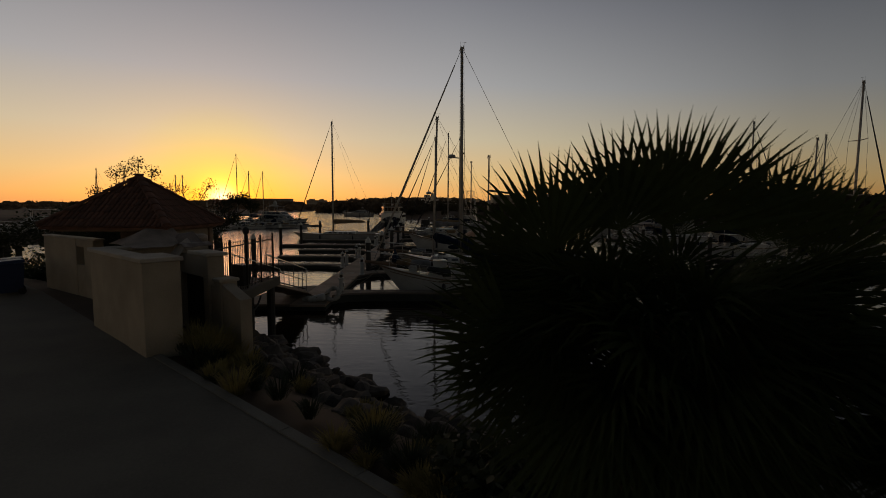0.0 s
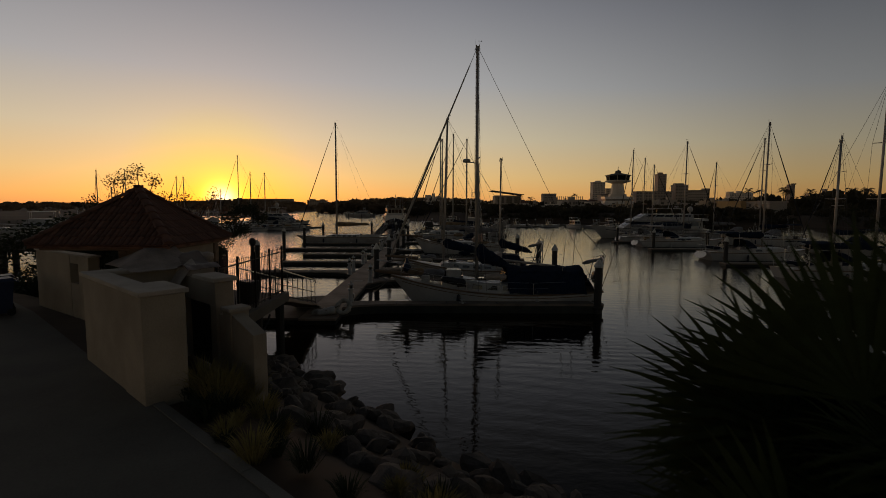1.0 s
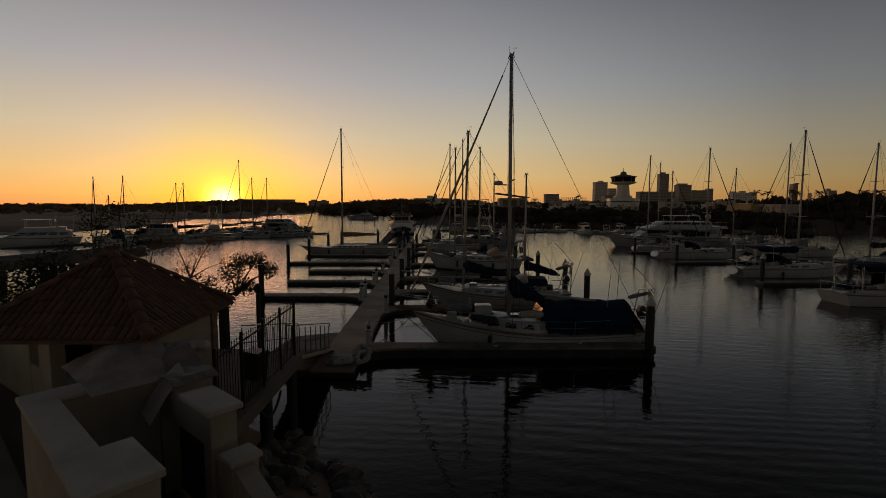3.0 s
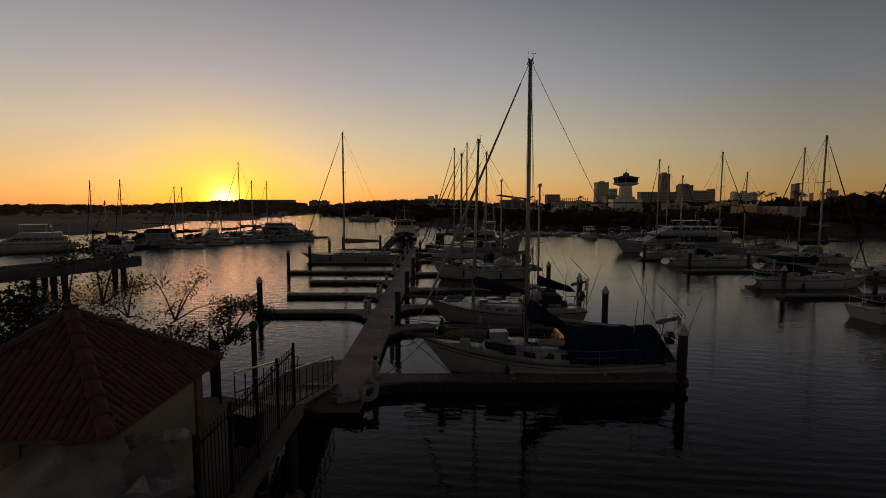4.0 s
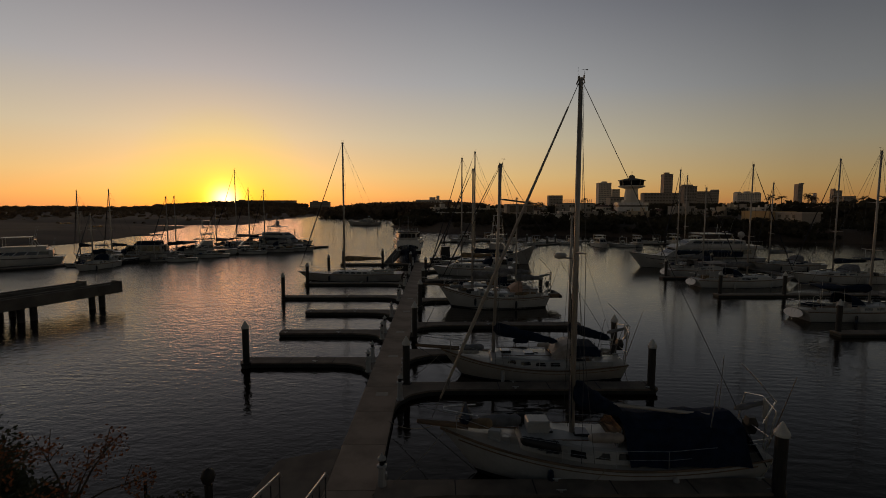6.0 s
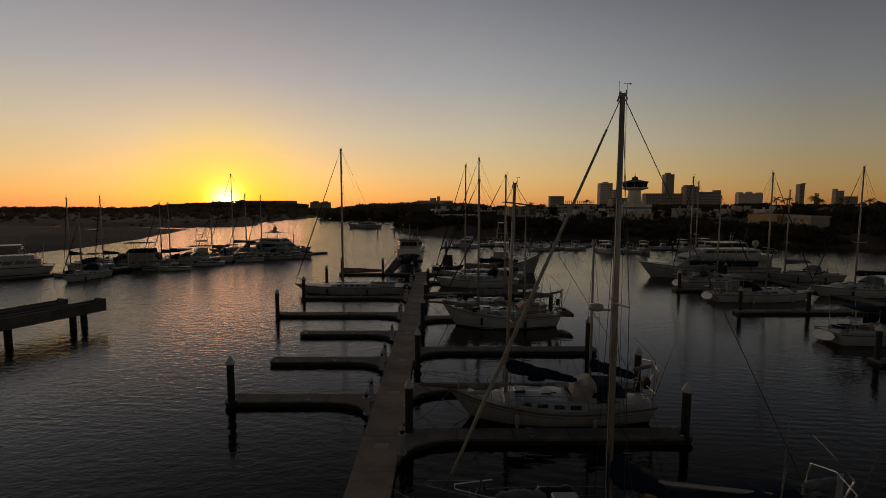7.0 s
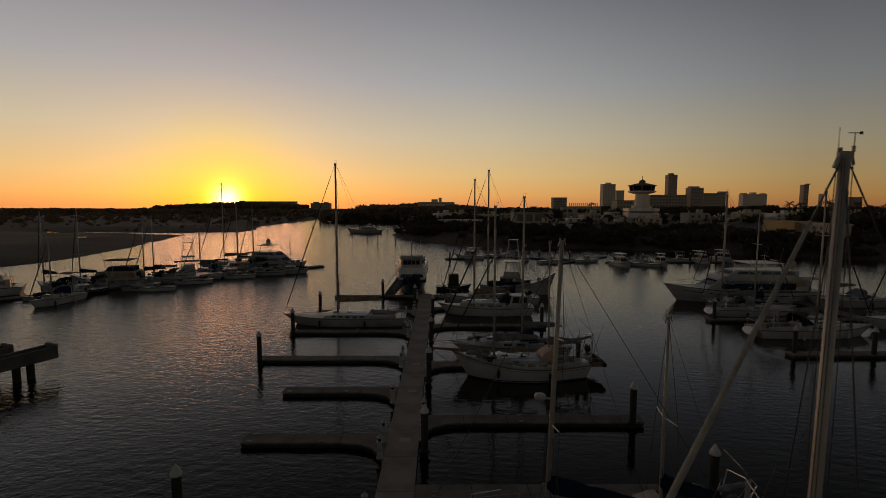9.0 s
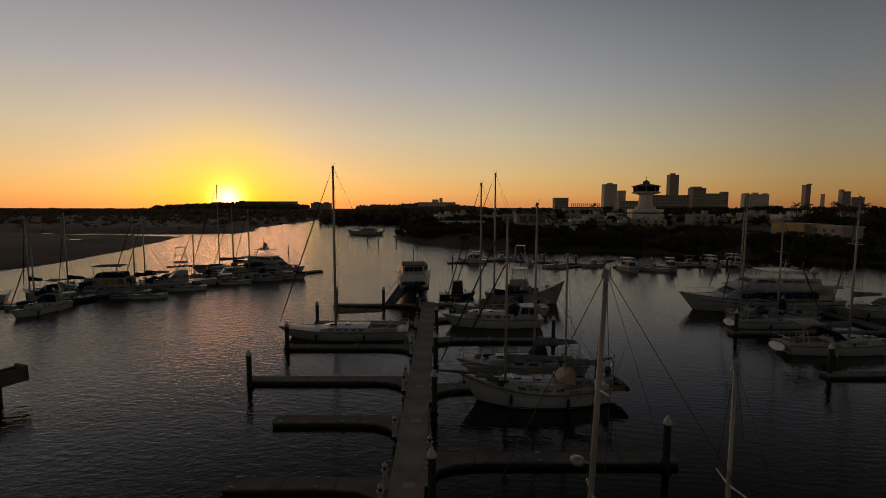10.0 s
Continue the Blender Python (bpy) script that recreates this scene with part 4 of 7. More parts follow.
# the berths east of the walkway: bows towards it
E_BOW = 180
b1, r1 = sailboat(pose(8.78, 27.22, 0.16, 0, 0, E_BOW), 11.6, 2.9, 0.86, [dict(x=1.03, top=13.95, boom=0, lean=(0.09, 0.27), spreaders=1, r=0.098, jib="pale", vane=True, topload=4, fore=(6.1, 2.1))],
                  "white cutter with blue boom tent and bowsprit at berth", hull=WHITE, bowsprit=0.85, cab=(-0.10, 0.26), cab_h=0.5, windows=4, hood=None, seed=3, sheer=1.1, stern=0.62, stripe=TEAK)
b2, r2 = sailboat(pose(8.3, 37.3, 0.08, 0, 0, E_BOW), 10.4, 3.2, 0.86, [dict(x=2.25, top=12.05, boom=3.8, boom_z=2.62, boom_drop=0.72, cover=CANVAS, lean=(-0.28, 0.32), jib=False), dict(x=-2.1, top=9.2, boom=2.5, boom_z=2.65, boom_drop=0.55, cover=CANVAS, r=0.075, spreaders=1, lean=(0, 0.0), vane=False)],
                  "cream ketch with navy sail covers and bowsprit", hull=CREAM, bowsprit=1.5, cab=(-0.16, 0.24), cab_h=0.40, windows=4, hood=TARP, seed=5, sheer=0.95, stern=0.6, stripe=TEAK)
b3, r3 = sailboat(pose(8.3, 56.1, 0.1, 0, 0, E_BOW), 10.6, 3.5, 1.1, [dict(x=2.1, top=13.2, boom=3.6, cover=CANVAS_GREY, lean=(0, 0.1)), dict(x=-2.15, top=10.5, boom=2.6, cover=CANVAS_GREY, r=0.08, spreaders=1, lean=(0, -0.3), vane=False)],
                  "white double-ended ketch with wooden rail and hood tinted by sun glow", hull=WHITE, bowsprit=1.7, cab=(-0.2, 0.22), cab_h=0.45, windows=4, hood=HOOD_SUNGLOW, seed=8, sheer=0.95, stern=0.45, stripe=TEAK)
b4, r4 = sailboat(pose(7.6, 77.2, 0, 0, 0, E_BOW), 11.5, 3.6, 1.15, [dict(x=1.4, top=16.4, boom=4.4, cover=CANVAS_TAN, r=0.11)],
                  "white sloop with tan sail cover and pilot house", hull=WHITE, cab=(-0.2, 0.28), cab_h=0.6, windows=4, seed=11)
b5, r5 = sailboat(pose(8.3, 61.9, 0, 0, 0, E_BOW), 10.6, 3.2, 1.0, [dict(x=-1.1, top=14.1, boom=3.6, cover=CANVAS_GREY)],
                  "grey sloop half hidden behind a ketch", hull=GREYHULL, cab=(-0.14, 0.26), cab_h=0.42, seed=14)
b6, r6 = sailboat(pose(9.0, 83.0, 0, 0, 0, E_BOW), 12.4, 3.7, 1.2, [dict(x=0.55, top=17.9, boom=4.6, cover=CANVAS, r=0.12)],
                  "white cruising sloop with tall mast", hull=WHITE, cab=(-0.2, 0.26), cab_h=0.5, seed=17)
# the cutter's boom tent, deck clutter and stern gear
tent = []
for i in range(11):
    f = i / 10
    x = -0.55 - 4.15 * f
    zr, ze = 2.22 + 0.05 * math.sin(i * 2.1), 1.02 + 0.05 * math.sin(i * 1.7)
    tent.append([(x - 0.1, -1.30, ze - 0.12), (x, -1.22, ze + 0.34), (x, -0.86, zr - 0.16), (x, -0.40, zr - 0.02), (x, 0, zr + 0.05), (x, 0.40, zr - 0.02), (x, 0.86, zr - 0.16), (x, 1.22, ze + 0.34), (x - 0.1, 1.30, ze - 0.12)])
bt = part("boom_tent", loft(tent, closed=False, caps=False), CANVAS, b1, "navy canvas tent over the boom")
bt.modifiers.new("thick", "SOLIDIFY").thickness = 0.02
aft = [[(-4.65, -0.95, 2.06), (-4.72, 0, 2.2), (-4.65, 0.95, 2.06)], [(-5.1, -1.0, 1.4), (-5.25, 0, 1.45), (-5.1, 1.0, 1.4)], [(-5.5, -1.0, 0.72), (-5.68, 0, 0.75), (-5.5, 1.0, 0.72)]]
part("aft_curtain", loft(aft, closed=False, caps=False), CANVAS, b1, "navy canvas curtain over the stern").modifiers.new("thick", "SOLIDIFY").thickness = 0.02
part("boom", atube([(1.1, 0.05, 2.75), (-4.9, 0.05, 2.05)], 0.07, 8), ALU, b1)
part("mast_collar", lumpy((1.10, 0, 1.9), (1.14, 0.05, 3.75), 0.30, 0.16, 61, 1.0, 6), CANVAS, b1, "navy canvas collar at the mast", smooth=True)
part("sail_cover", lumpy((1.05, 0.02, 3.05), (-0.75, 0.02, 2.25), 0.62, 0.26, 63, 0.9, 10), CANVAS, b1, "navy canvas cover over the stowed sail", smooth=True)
part("spray_screen", loft([[(-0.25, -0.95, 1.45), (-0.25, 0.95, 1.45), (-0.29, 0.95, 1.45), (-0.29, -0.95, 1.45)], [(-0.50, -0.75, 2.0), (-0.50, 0.75, 2.0), (-0.54, 0.75, 2.0), (-0.54, -0.75, 2.0)]]), GLASS, b1, "clear vinyl spray screen")
clutter(b1, [("sail_bag", 3.6, -0.5, 1.75, 1.6, 0.32, CANVAS_GREY), ("sail_bag", 2.4, -0.9, 1.65, 1.3, 0.30, BINBLACK), ("deck_bag", 4.4, 0.2, 1.95, 0.9, 0.26, CANVAS_TAN), ("canvas_roll", -1.9, -1.32, 1.15, 1.9, 0.24, CANVAS_GREY), ("deck_bag", 0.1, 0.9, 1.75, 1.2, 0.25, TARP)], 71)
part("covered_sail", lumpy((3.03, 0.77, 1.62), (1.68, 0.97, 1.42), 0.16, 0.30, 67, 0.9), BINBLACK, b1, "dark covered sail lashed along the deck edge", smooth=True)
part("weather_cloth", loft([[(-0.9, -1.50, 1.12), (-2.9, -1.49, 1.05)], [(-1.1, -1.54, 0.45), (-2.7, -1.53, 0.4)]], closed=False, caps=False), CANVAS_GREY, b1).modifiers.new("thick", "SOLIDIFY").thickness = 0.02
part("storm_jib_bag", lathe([(0.02, 0), (0.20, 0.12), (0.26, 0.32), (0.12, 0.62), (0.03, 0.85)], 9), NAVY, b1, "blue hanging bag", m=pose(4.9, 0.1, 1.85))
part("locker", abox((1.9, -0.35, 1.6), (2.7, 0.3, 2.05), 0.04), WHITE, b1)
radar(b1, 1.2, 7.9, 0.2)
stern_gear(b1, 11.6, 1.15, 0.85)
clutter(b2, [("sail_bag", 3.4, 0.2, 1.75, 1.2, 0.26, CANVAS_GREY), ("deck_bag", 0.6, -0.3, 2.0, 0.9, 0.22, CANVAS), ("deck_bag", -0.5, 0.6, 2.0, 0.7, 0.2, TARP)], 81)
radar(b2, 2.15, 6.2, 0.15)
stern_gear(b2, 10.4, 1.3, 0.95)
part("cockpit_enclosure", loft([[(-1.9, -1.05, 1.5), (-3.6, -1.0, 1.45), (-3.6, 1.0, 1.45), (-1.9, 1.05, 1.5)], [(-2.2, -0.8, 2.0), (-3.5, -0.8, 1.92), (-3.5, 0.8, 1.92), (-2.2, 0.8, 2.0)]]), CANVAS, b2, "navy canvas cockpit enclosure")
for k in range(3):
    part("clear_panel", abox((-2.6 - 0.45 * k, -1.0, 1.6), (-2.25 - 0.45 * k, -0.9, 1.85)), GLASS, b2)
clutter(b3, [("sail_bag", 3.6, 0.3, 2.0, 1.3, 0.26, CANVAS_GREY), ("deck_bag", 0.2, 0.2, 2.3, 1.1, 0.24, CANVAS_TAN)], 91)
stern_gear(b3, 10.6, 1.7, 0.8)
for bt_, rt_, L_, sd_ in ((b1, r1, 11.6, 11), (b2, r2, 10.4, 12), (b3, r3, 10.6, 13), (b4, r4, 11.5, 14), (b5, r5, 10.6, 15), (b6, r6, 12.4, 16)):
    deck_mess(bt_, rt_, L_, sd_, 9)
dinghy(pose(14.1, 56.8, 1.15, 0, 0, 90), "dark inflatable dinghy hung astern of a ketch", material=BINBLACK)
clutter(b4, [("sail_bag", 3.5, 0.2, 1.75, 1.4, 0.28, CANVAS_GREY)], 95)
tier(b4, -5.0, -2.7, 1.35, 1.3, 2.55, 0.3, 0.1, 2, WHITE, "pilot_house", (0.35, 0.9), 0.95, front_panes=3)
dinghy(pose(4.6, 84.6, 0.2, 0, 0, 20), "dark skiff lying beside a finger dock", 3.4, BLACKHULL)
# west of the walkway: one large sloop, bow away from it
w1, rw1 = sailboat(pose(-8.5, 72.4, 0, 0, 0, 180), 13.6, 3.9, 1.12, [dict(x=0.8, top=17.85, boom=5.0, cover=CANVAS_TAN, r=0.13, boom_z=2.75)],
                   "long grey-white sloop with low coachroof and sagging sail", hull=GREYHULL, cab=(-0.2, 0.16), cab_h=0.35, windows=5, hood=None, seed=21, sheer=0.15)
# the berths across the fairway
for args in [
    (pose(39.6, 50.8, 0, 0, 0, 1), 11.6, 3.5, 1.05, [dict(x=0.6, top=14.5, boom=4.2, cover=CANVAS)], "white sloop with navy awning across the fairway", WHITE, CANVAS, True),
    (pose(40.1, 67.5, 0, 0, 0, 1), 12.6, 3.5, 1.05, [dict(x=0.35, top=14.8, boom=4.2, cover=CANVAS_GREY)], "white sloop with sloping transom and a pale awning", WHITE, TARP, True),
    (pose(40.2, 76.8, 0, 0, 0, 0), 10.4, 3.4, 1.0, [dict(x=0.0, top=12.4, boom=3.6, cover=CANVAS_GREY)], "white sloop with broad sloping transom", WHITE, None, True),
    (pose(41.2, 80.2, 0, 0, 0, 180), 11.0, 3.3, 1.15, [dict(x=3.0, top=15.1, boom=3.8, cover=CANVAS)], "grey-white sloop with dark covers beside a large yacht", GREYHULL, CANVAS, False),
    (pose(53.6, 70.0, 0, 0, 0, 180), 12.0, 3.6, 1.2, [dict(x=0.6, top=15.7, boom=4.4, cover=CANVAS)], "white sloop with navy canvas covers", WHITE, CANVAS, False),
    (pose(55.9, 81.8, 0, 0, 0, 180), 10.6, 3.3, 1.1, [dict(x=2.8, top=13.3, boom=3.8, cover=CANVAS_GREY)], "grey-white sloop at a far berth", GREYHULL, None, False),
    (pose(38.2, 37.4, 0, 0, 0, 1), 11.6, 3.5, 1.0, [dict(x=1.6, top=15.3, boom=4.0, cover=CANVAS), dict(x=-1.8, top=10.85, boom=2.4, cover=CANVAS, r=0.08, spreaders=1, vane=False)], "white ketch with navy covers across the fairway", WHITE, CANVAS, False),
    (pose(45.8, 91.6, 0, 0, 0, 180), 10.8, 3.3, 1.1, [dict(x=0.6, top=15.0, boom=3.8, cover=CANVAS_GREY)], "white sloop behind a large motor yacht", WHITE, None, False),
    (pose(54.0, 56.3, 0, 0, 0, 180), 11.0, 3.3, 1.05, [dict(x=1.4, top=14.05, boom=3.8, cover=CANVAS)], "grey-white sloop beyond a finger dock", GREYHULL, CANVAS, False),
]:
    bt, rt = sailboat(args[0], args[1], args[2], args[3], args[4], args[5], hull=args[6], awning=args[7], scoop=args[8], sheer=0.28, seed=int(args[1] * 10), group="sailing boats across the fairway", hood=random.choice((CANVAS, CANVAS_GREY)))
    deck_mess(bt, rt, args[1], int(args[1] * 31))


# ---- motor boats ----
def tube_rail(boat, pts, h=0.75, gap=1.3, name="handrail"):
    r = part(name, atube([(x, y, z + h) for x, y, z in pts], 0.018, 5), STEEL, boat)
    tot = 0
    for a, b in zip(pts, pts[1:]):
        n = max(1, int((Vector(b) - Vector(a)).length / gap))
        for k in range(n):
            p = Vector(a).lerp(Vector(b), k / n)
            part("post", atube([p, p + Vector((0, 0, h))], 0.014, 5), STEEL, r)
    return r


def motorboat(m, L, B, free, label, tiers, hull=WHITE, arch=None, top=None, tower=False, name="motor_yacht", group="moored motor boats", mastz=0, dome=None, stripe=None, rails=True, sheer=0.35, outriggers=False):
    boat = thing(name, m, label, "motor boat", group)
    rows = hull_shape(L, B, free, sheer, stern=0.88, over=0.10)
    build_hull(boat, rows, hull, stripe, RUBBER)
    for t in tiers:
        tier(boat, **t)
    if rails:
        for sgn in (1, -1):
            pts = [(x, sgn * y, z) for x, y, z in rail_line(rows, 0, 0.08, 0.5, 1.0)][::2]
            tube_rail(boat, pts, 0.65, 1.4)
    if arch:
        x, w, z0, z1 = arch
        part("radar_arch", atube([(x - 0.5, -w, z0), (x, -w * 0.92, z1), (x, w * 0.92, z1), (x - 0.5, w, z0)], 0.10, 8), WHITE, boat)
        part("radar_bar", abox((x - 0.1, -0.7, z1 + 0.22), (x + 0.1, 0.7, z1 + 0.34), 0.03), WHITE, boat)
        part("radar_post", atube([(x, 0, z1), (x, 0, z1 + 0.25)], 0.09, 8), WHITE, boat)
        for y in (-0.9 * w, 0.6 * w):
            part("aerial", atube([(x, y, z1), (x - 0.5, y, z1 + 2.2)], [0.02, 0.008], 5), WHITE, boat)
    if top:
        x0, x1, w, z0, z1, mt = top
        t = part("hard_top", abox((x0, -w, z1 - 0.09), (x1, w, z1), 0.03), mt, boat)
        for x in (x0 + 0.2, x1 - 0.3):
            for y in (-w + 0.1, w - 0.1):
                part("post", atube([(x, y, z0), (x, y, z1 - 0.05)], 0.03, 6), STEEL, t)
    if dome:
        part("satellite_dome", lathe([(0.16, -0.5), (0.14, 0), (0.36, 0.12), (0.48, 0.42), (0.42, 0.74), (0.22, 0.96), (0.02, 1.02)], 12), WHITE, boat, m=Matrix.Translation(dome), smooth=True)
    if mastz:
        x, z0, z1 = mastz
        ms = part("signal_mast", atube([(x, 0, z0), (x - 0.15, 0, z1)], [0.07, 0.03], 7), WHITE, boat)
        part("yard", atube([(x - 0.1, -0.8, z0 + (z1 - z0) * 0.6), (x - 0.1, 0.8, z0 + (z1 - z0) * 0.6)], 0.02, 5), WHITE, ms)
    if tower:
        x, z0, z1 = tower
        tw = part("tuna_tower", abox((x - 0.7, -0.7, z1 - 0.07), (x + 0.7, 0.7, z1), 0.02), WHITE, boat)
        for sx in (-1, 1):
            for sy in (-1, 1):
                part("tower_leg", atube([(x + sx * 1.2, sy * 1.1, z0), (x + sx * 0.6, sy * 0.6, z1)], 0.03, 6), STEEL, tw)
        for f in (0.35, 0.68):
            z = z0 + (z1 - z0) * f
            w = 1.1 - 0.5 * f
            part("tower_ring", atube([(x - w * 1.05, -w, z), (x + w * 1.05, -w, z), (x + w * 1.05, w, z), (x - w * 1.05, w, z), (x - w * 1.05, -w, z)], 0.022, 5), STEEL, tw)
    if outriggers:
        for sgn in (1, -1):
            part("outrigger", atube([(0, sgn * B * 0.42, free + 1.2), (-1.5, sgn * B * 0.75, free + 6)], [0.03, 0.012], 5), STEEL, boat)
    return boat, rows


def T(x0, x1, w, z0, z1, front=0.6, windows=0, **k):
    return dict(x0=x0, x1=x1, w=w, z0=z0, z1=z1, front=front, windows=windows, **k)


# the large yacht across the fairway
yacht, yr = motorboat(pose(43.5, 85.6, 0, 0, 0, 180), 20.4, 5.6, 1.75, "large white motor yacht with raked decks and a satellite dome",
          [T(-8.8, 5.4, 2.3, 1.85, 3.35, 1.6, 7, front_panes=3, band=(0.42, 0.84)), T(-9.6, 3.6, 2.5, 3.35, 3.75, 2.2), T(-7.2, 2.2, 2.0, 3.75, 4.55, 1.6, 5, front_panes=3, band=(0.35, 0.8))],
          top=(-5.2, -0.4, 1.9, 4.6, 5.55, WHITE), dome=(-7.2, 0.6, 4.85), mastz=(-3.6, 5.5, 7.0), arch=(-5.0, 1.9, 4.4, 5.5), hull=WHITE, sheer=0.5)
part("canvas_skirt", abox((-6.5, 2.42, 2.05), (1.0, 2.50, 2.9)), CANVAS, yacht, "navy canvas along the side deck")
part("rub_rail", atube([(x, y + 0.03, z - 0.55) for x, y, z in rail_line(yr, 0, 0.0, 0.0, 0.9)], 0.05, 5), NAVY, yacht)
deck_mess(yacht, yr, 12.0, 5, 8)
tube_rail(yacht, [(-9.4, 2.4, 3.75), (-1.0, 2.4, 3.75), (1.2, 0, 3.75), (-1.0, -2.4, 3.75), (-9.4, -2.4, 3.75)], 0.7, 1.5)
# berths along the western pontoon
WEST_MOTOR = dict(group="boats at the western pontoon")
for seed, (m, L, B, free, label, tiers, extra) in enumerate([
    (pose(-51.4, 97.0, 0, 0, 0, 192), 11.4, 3.9, 1.25, "grey-white trawler yacht with a dark canvas flybridge", [T(-4.4, 2.2, 1.6, 1.3, 2.7, 0.5, 5, front_panes=3, material=GREYHULL, band=(0.3, 0.88)), T(-3.8, 0.4, 1.4, 2.7, 3.4, 0.8, 0, material=CANVAS)], dict(top=(-3.6, 0.4, 1.5, 3.3, 4.5, CANVAS), hull=GREYHULL, sheer=0.75)),
    (pose(-41.9, 103.0, 0, 0, 0, 214), 10.5, 3.6, 1.2, "white sport fishing boat with a tall tower", [T(-1.0, 2.6, 1.5, 1.25, 2.5, 1.3, 3, front_panes=3), T(-0.9, 1.2, 1.4, 2.5, 3.1, 1.0, 0)], dict(tower=(0.0, 2.7, 6.9), outriggers=True, sheer=0.8, top=(-1.0, 1.0, 1.2, 3.0, 4.4, CANVAS_GREY))),
    (pose(-39.4, 99.5, 0, 0, 0, 204), 6.2, 2.3, 0.8, "small white cuddy cabin motor boat", [T(-1.0, 1.5, 0.85, 0.85, 1.5, 1.3, 2, front_panes=2)], dict(rails=False, sheer=0.2)),
    (pose(-34.2, 105.6, 0, 0, 0, 202), 5.6, 2.1, 0.8, "small white open motor boat with a low screen", [T(-0.6, 0.9, 0.75, 0.8, 1.35, 1.0, 1, front_panes=2)], dict(rails=False, sheer=0.2)),
    (pose(-41.6, 93.0, 0, 0, 0, 198), 5.2, 2.1, 0.75, "small white launch with dark cover", [T(-0.6, 0.9, 0.7, 0.75, 1.4, 0.8, 1)], dict(rails=False, sheer=0.2)),
    (pose(-44.6, 93.4, 0, 0, 0, 20), 4.4, 1.9, 0.6, "grey work skiff with an outboard", [T(-0.4, 0.4, 0.4, 0.6, 1.3, 0.3, 0)], dict(rails=False, hull=GREYHULL, sheer=0.2)),
    (pose(-50.5, 89.4, 0, 0, 0, 235), 6.4, 2.5, 0.9, "dark-hulled motor launch with white rail", [T(-1.0, 1.2, 0.85, 0.9, 1.7, 0.8, 2)], dict(rails=False, hull=BLACKHULL, stripe=WHITE)),
    (pose(-65.6, 87.2, 0, 0, 0, 214), 13.6, 4.3, 1.35, "large white motor cruiser with rounded superstructure", [T(-5.4, 4.2, 1.9, 1.4, 2.6, 2.0, 5, front_panes=3), T(-4.6, 2.2, 1.6, 2.6, 3.2, 1.8, 0)], dict(arch=(-3.0, 1.5, 3.0, 4.2), sheer=0.4, hull=WHITE)),
    (pose(-70.5, 92.0, 0, 0, 0, 214), 10.4, 3.5, 1.2, "grey motor cruiser with a white hard top", [T(-3.6, 2.2, 1.5, 1.3, 2.5, 1.2, 3, front_panes=3)], dict(top=(-3.4, 0.6, 1.5, 2.4, 4.4, WHITE), hull=GREYHULL)),
    (pose(-53.6, 86.2, 0, 0, 0, 214), 4.6, 1.9, 0.6, "small grey dinghy under dark tarpaulins", [T(-0.8, 0.8, 0.6, 0.6, 1.1, 0.5, 0, material=CANVAS)], dict(rails=False, hull=GREYHULL)),
    (pose(-31.0, 116.6, 0, 0, 0, -22), 14.6, 4.6, 1.5, "large white flybridge yacht with a radar mast", [T(-6.0, 3.4, 1.9, 1.6, 3.0, 1.5, 5, front_panes=3, band=(0.4, 0.85)), T(-5.0, 1.4, 1.8, 3.0, 3.9, 1.6, 4, front_panes=3, band=(0.3, 0.8))], dict(arch=(-2.6, 1.6, 3.8, 5.3), mastz=(-2.4, 5.2, 7.6), top=(-3.8, -0.4, 1.5, 3.9, 5.2, WHITE), dome=(-2.6, 0.5, 5.4), sheer=0.6)),
    (pose(-26.6, 111.6, 0, 0, 0, 8), 6.6, 2.4, 0.85, "small grey express cruiser", [T(-1.2, 1.5, 0.9, 0.9, 1.6, 1.3, 2, front_panes=2)], dict(hull=GREYHULL, rails=False)),
    (pose(-36.8, 107.4, 0, 0, 0, 214), 7.4, 2.6, 0.9, "white motor boat with a tan awning", [T(-1.4, 1.6, 0.95, 0.95, 1.7, 1.0, 2, front_panes=2)], dict(top=(-2.6, -0.3, 1.0, 1.0, 2.6, CANVAS_TAN), rails=False)),
    (pose(-30.2, 109.4, 0, 0, 0, 201), 6.0, 2.3, 0.8, "small grey motor boat with folded canvas", [T(-0.9, 1.2, 0.8, 0.8, 1.5, 1.0, 1)], dict(hull=GREYHULL, rails=False, top=(-1.8, 0.0, 0.8, 0.9, 2.1, CANVAS))),
    (pose(-45.6, 106.5, 0, 0, 0, 210), 8.6, 3.0, 1.1, "dark grey motor boat with a long awning", [T(-2.0, 1.6, 1.1, 1.1, 2.0, 0.8, 3, front_panes=2)], dict(hull=GREYHULL, top=(-3.4, 0.6, 1.2, 1.1, 3.1, CANVAS), rails=False)),
    (pose(-38.2, 113.4, 0, 0, 0, 214), 9.0, 3.1, 1.1, "grey motor boat under a dark cover", [T(-2.6, 1.8, 1.2, 1.1, 2.1, 0.9, 3, front_panes=2)], dict(hull=GREYHULL, top=(-3.6, -0.6, 1.2, 1.2, 2.9, CANVAS_GREY), rails=False)),
]):
    mb, mr = motorboat(m, L, B, free, label, tiers, **{**WEST_MOTOR, **extra})
    deck_mess(mb, mr, L, 300 + seed * 17, 7)
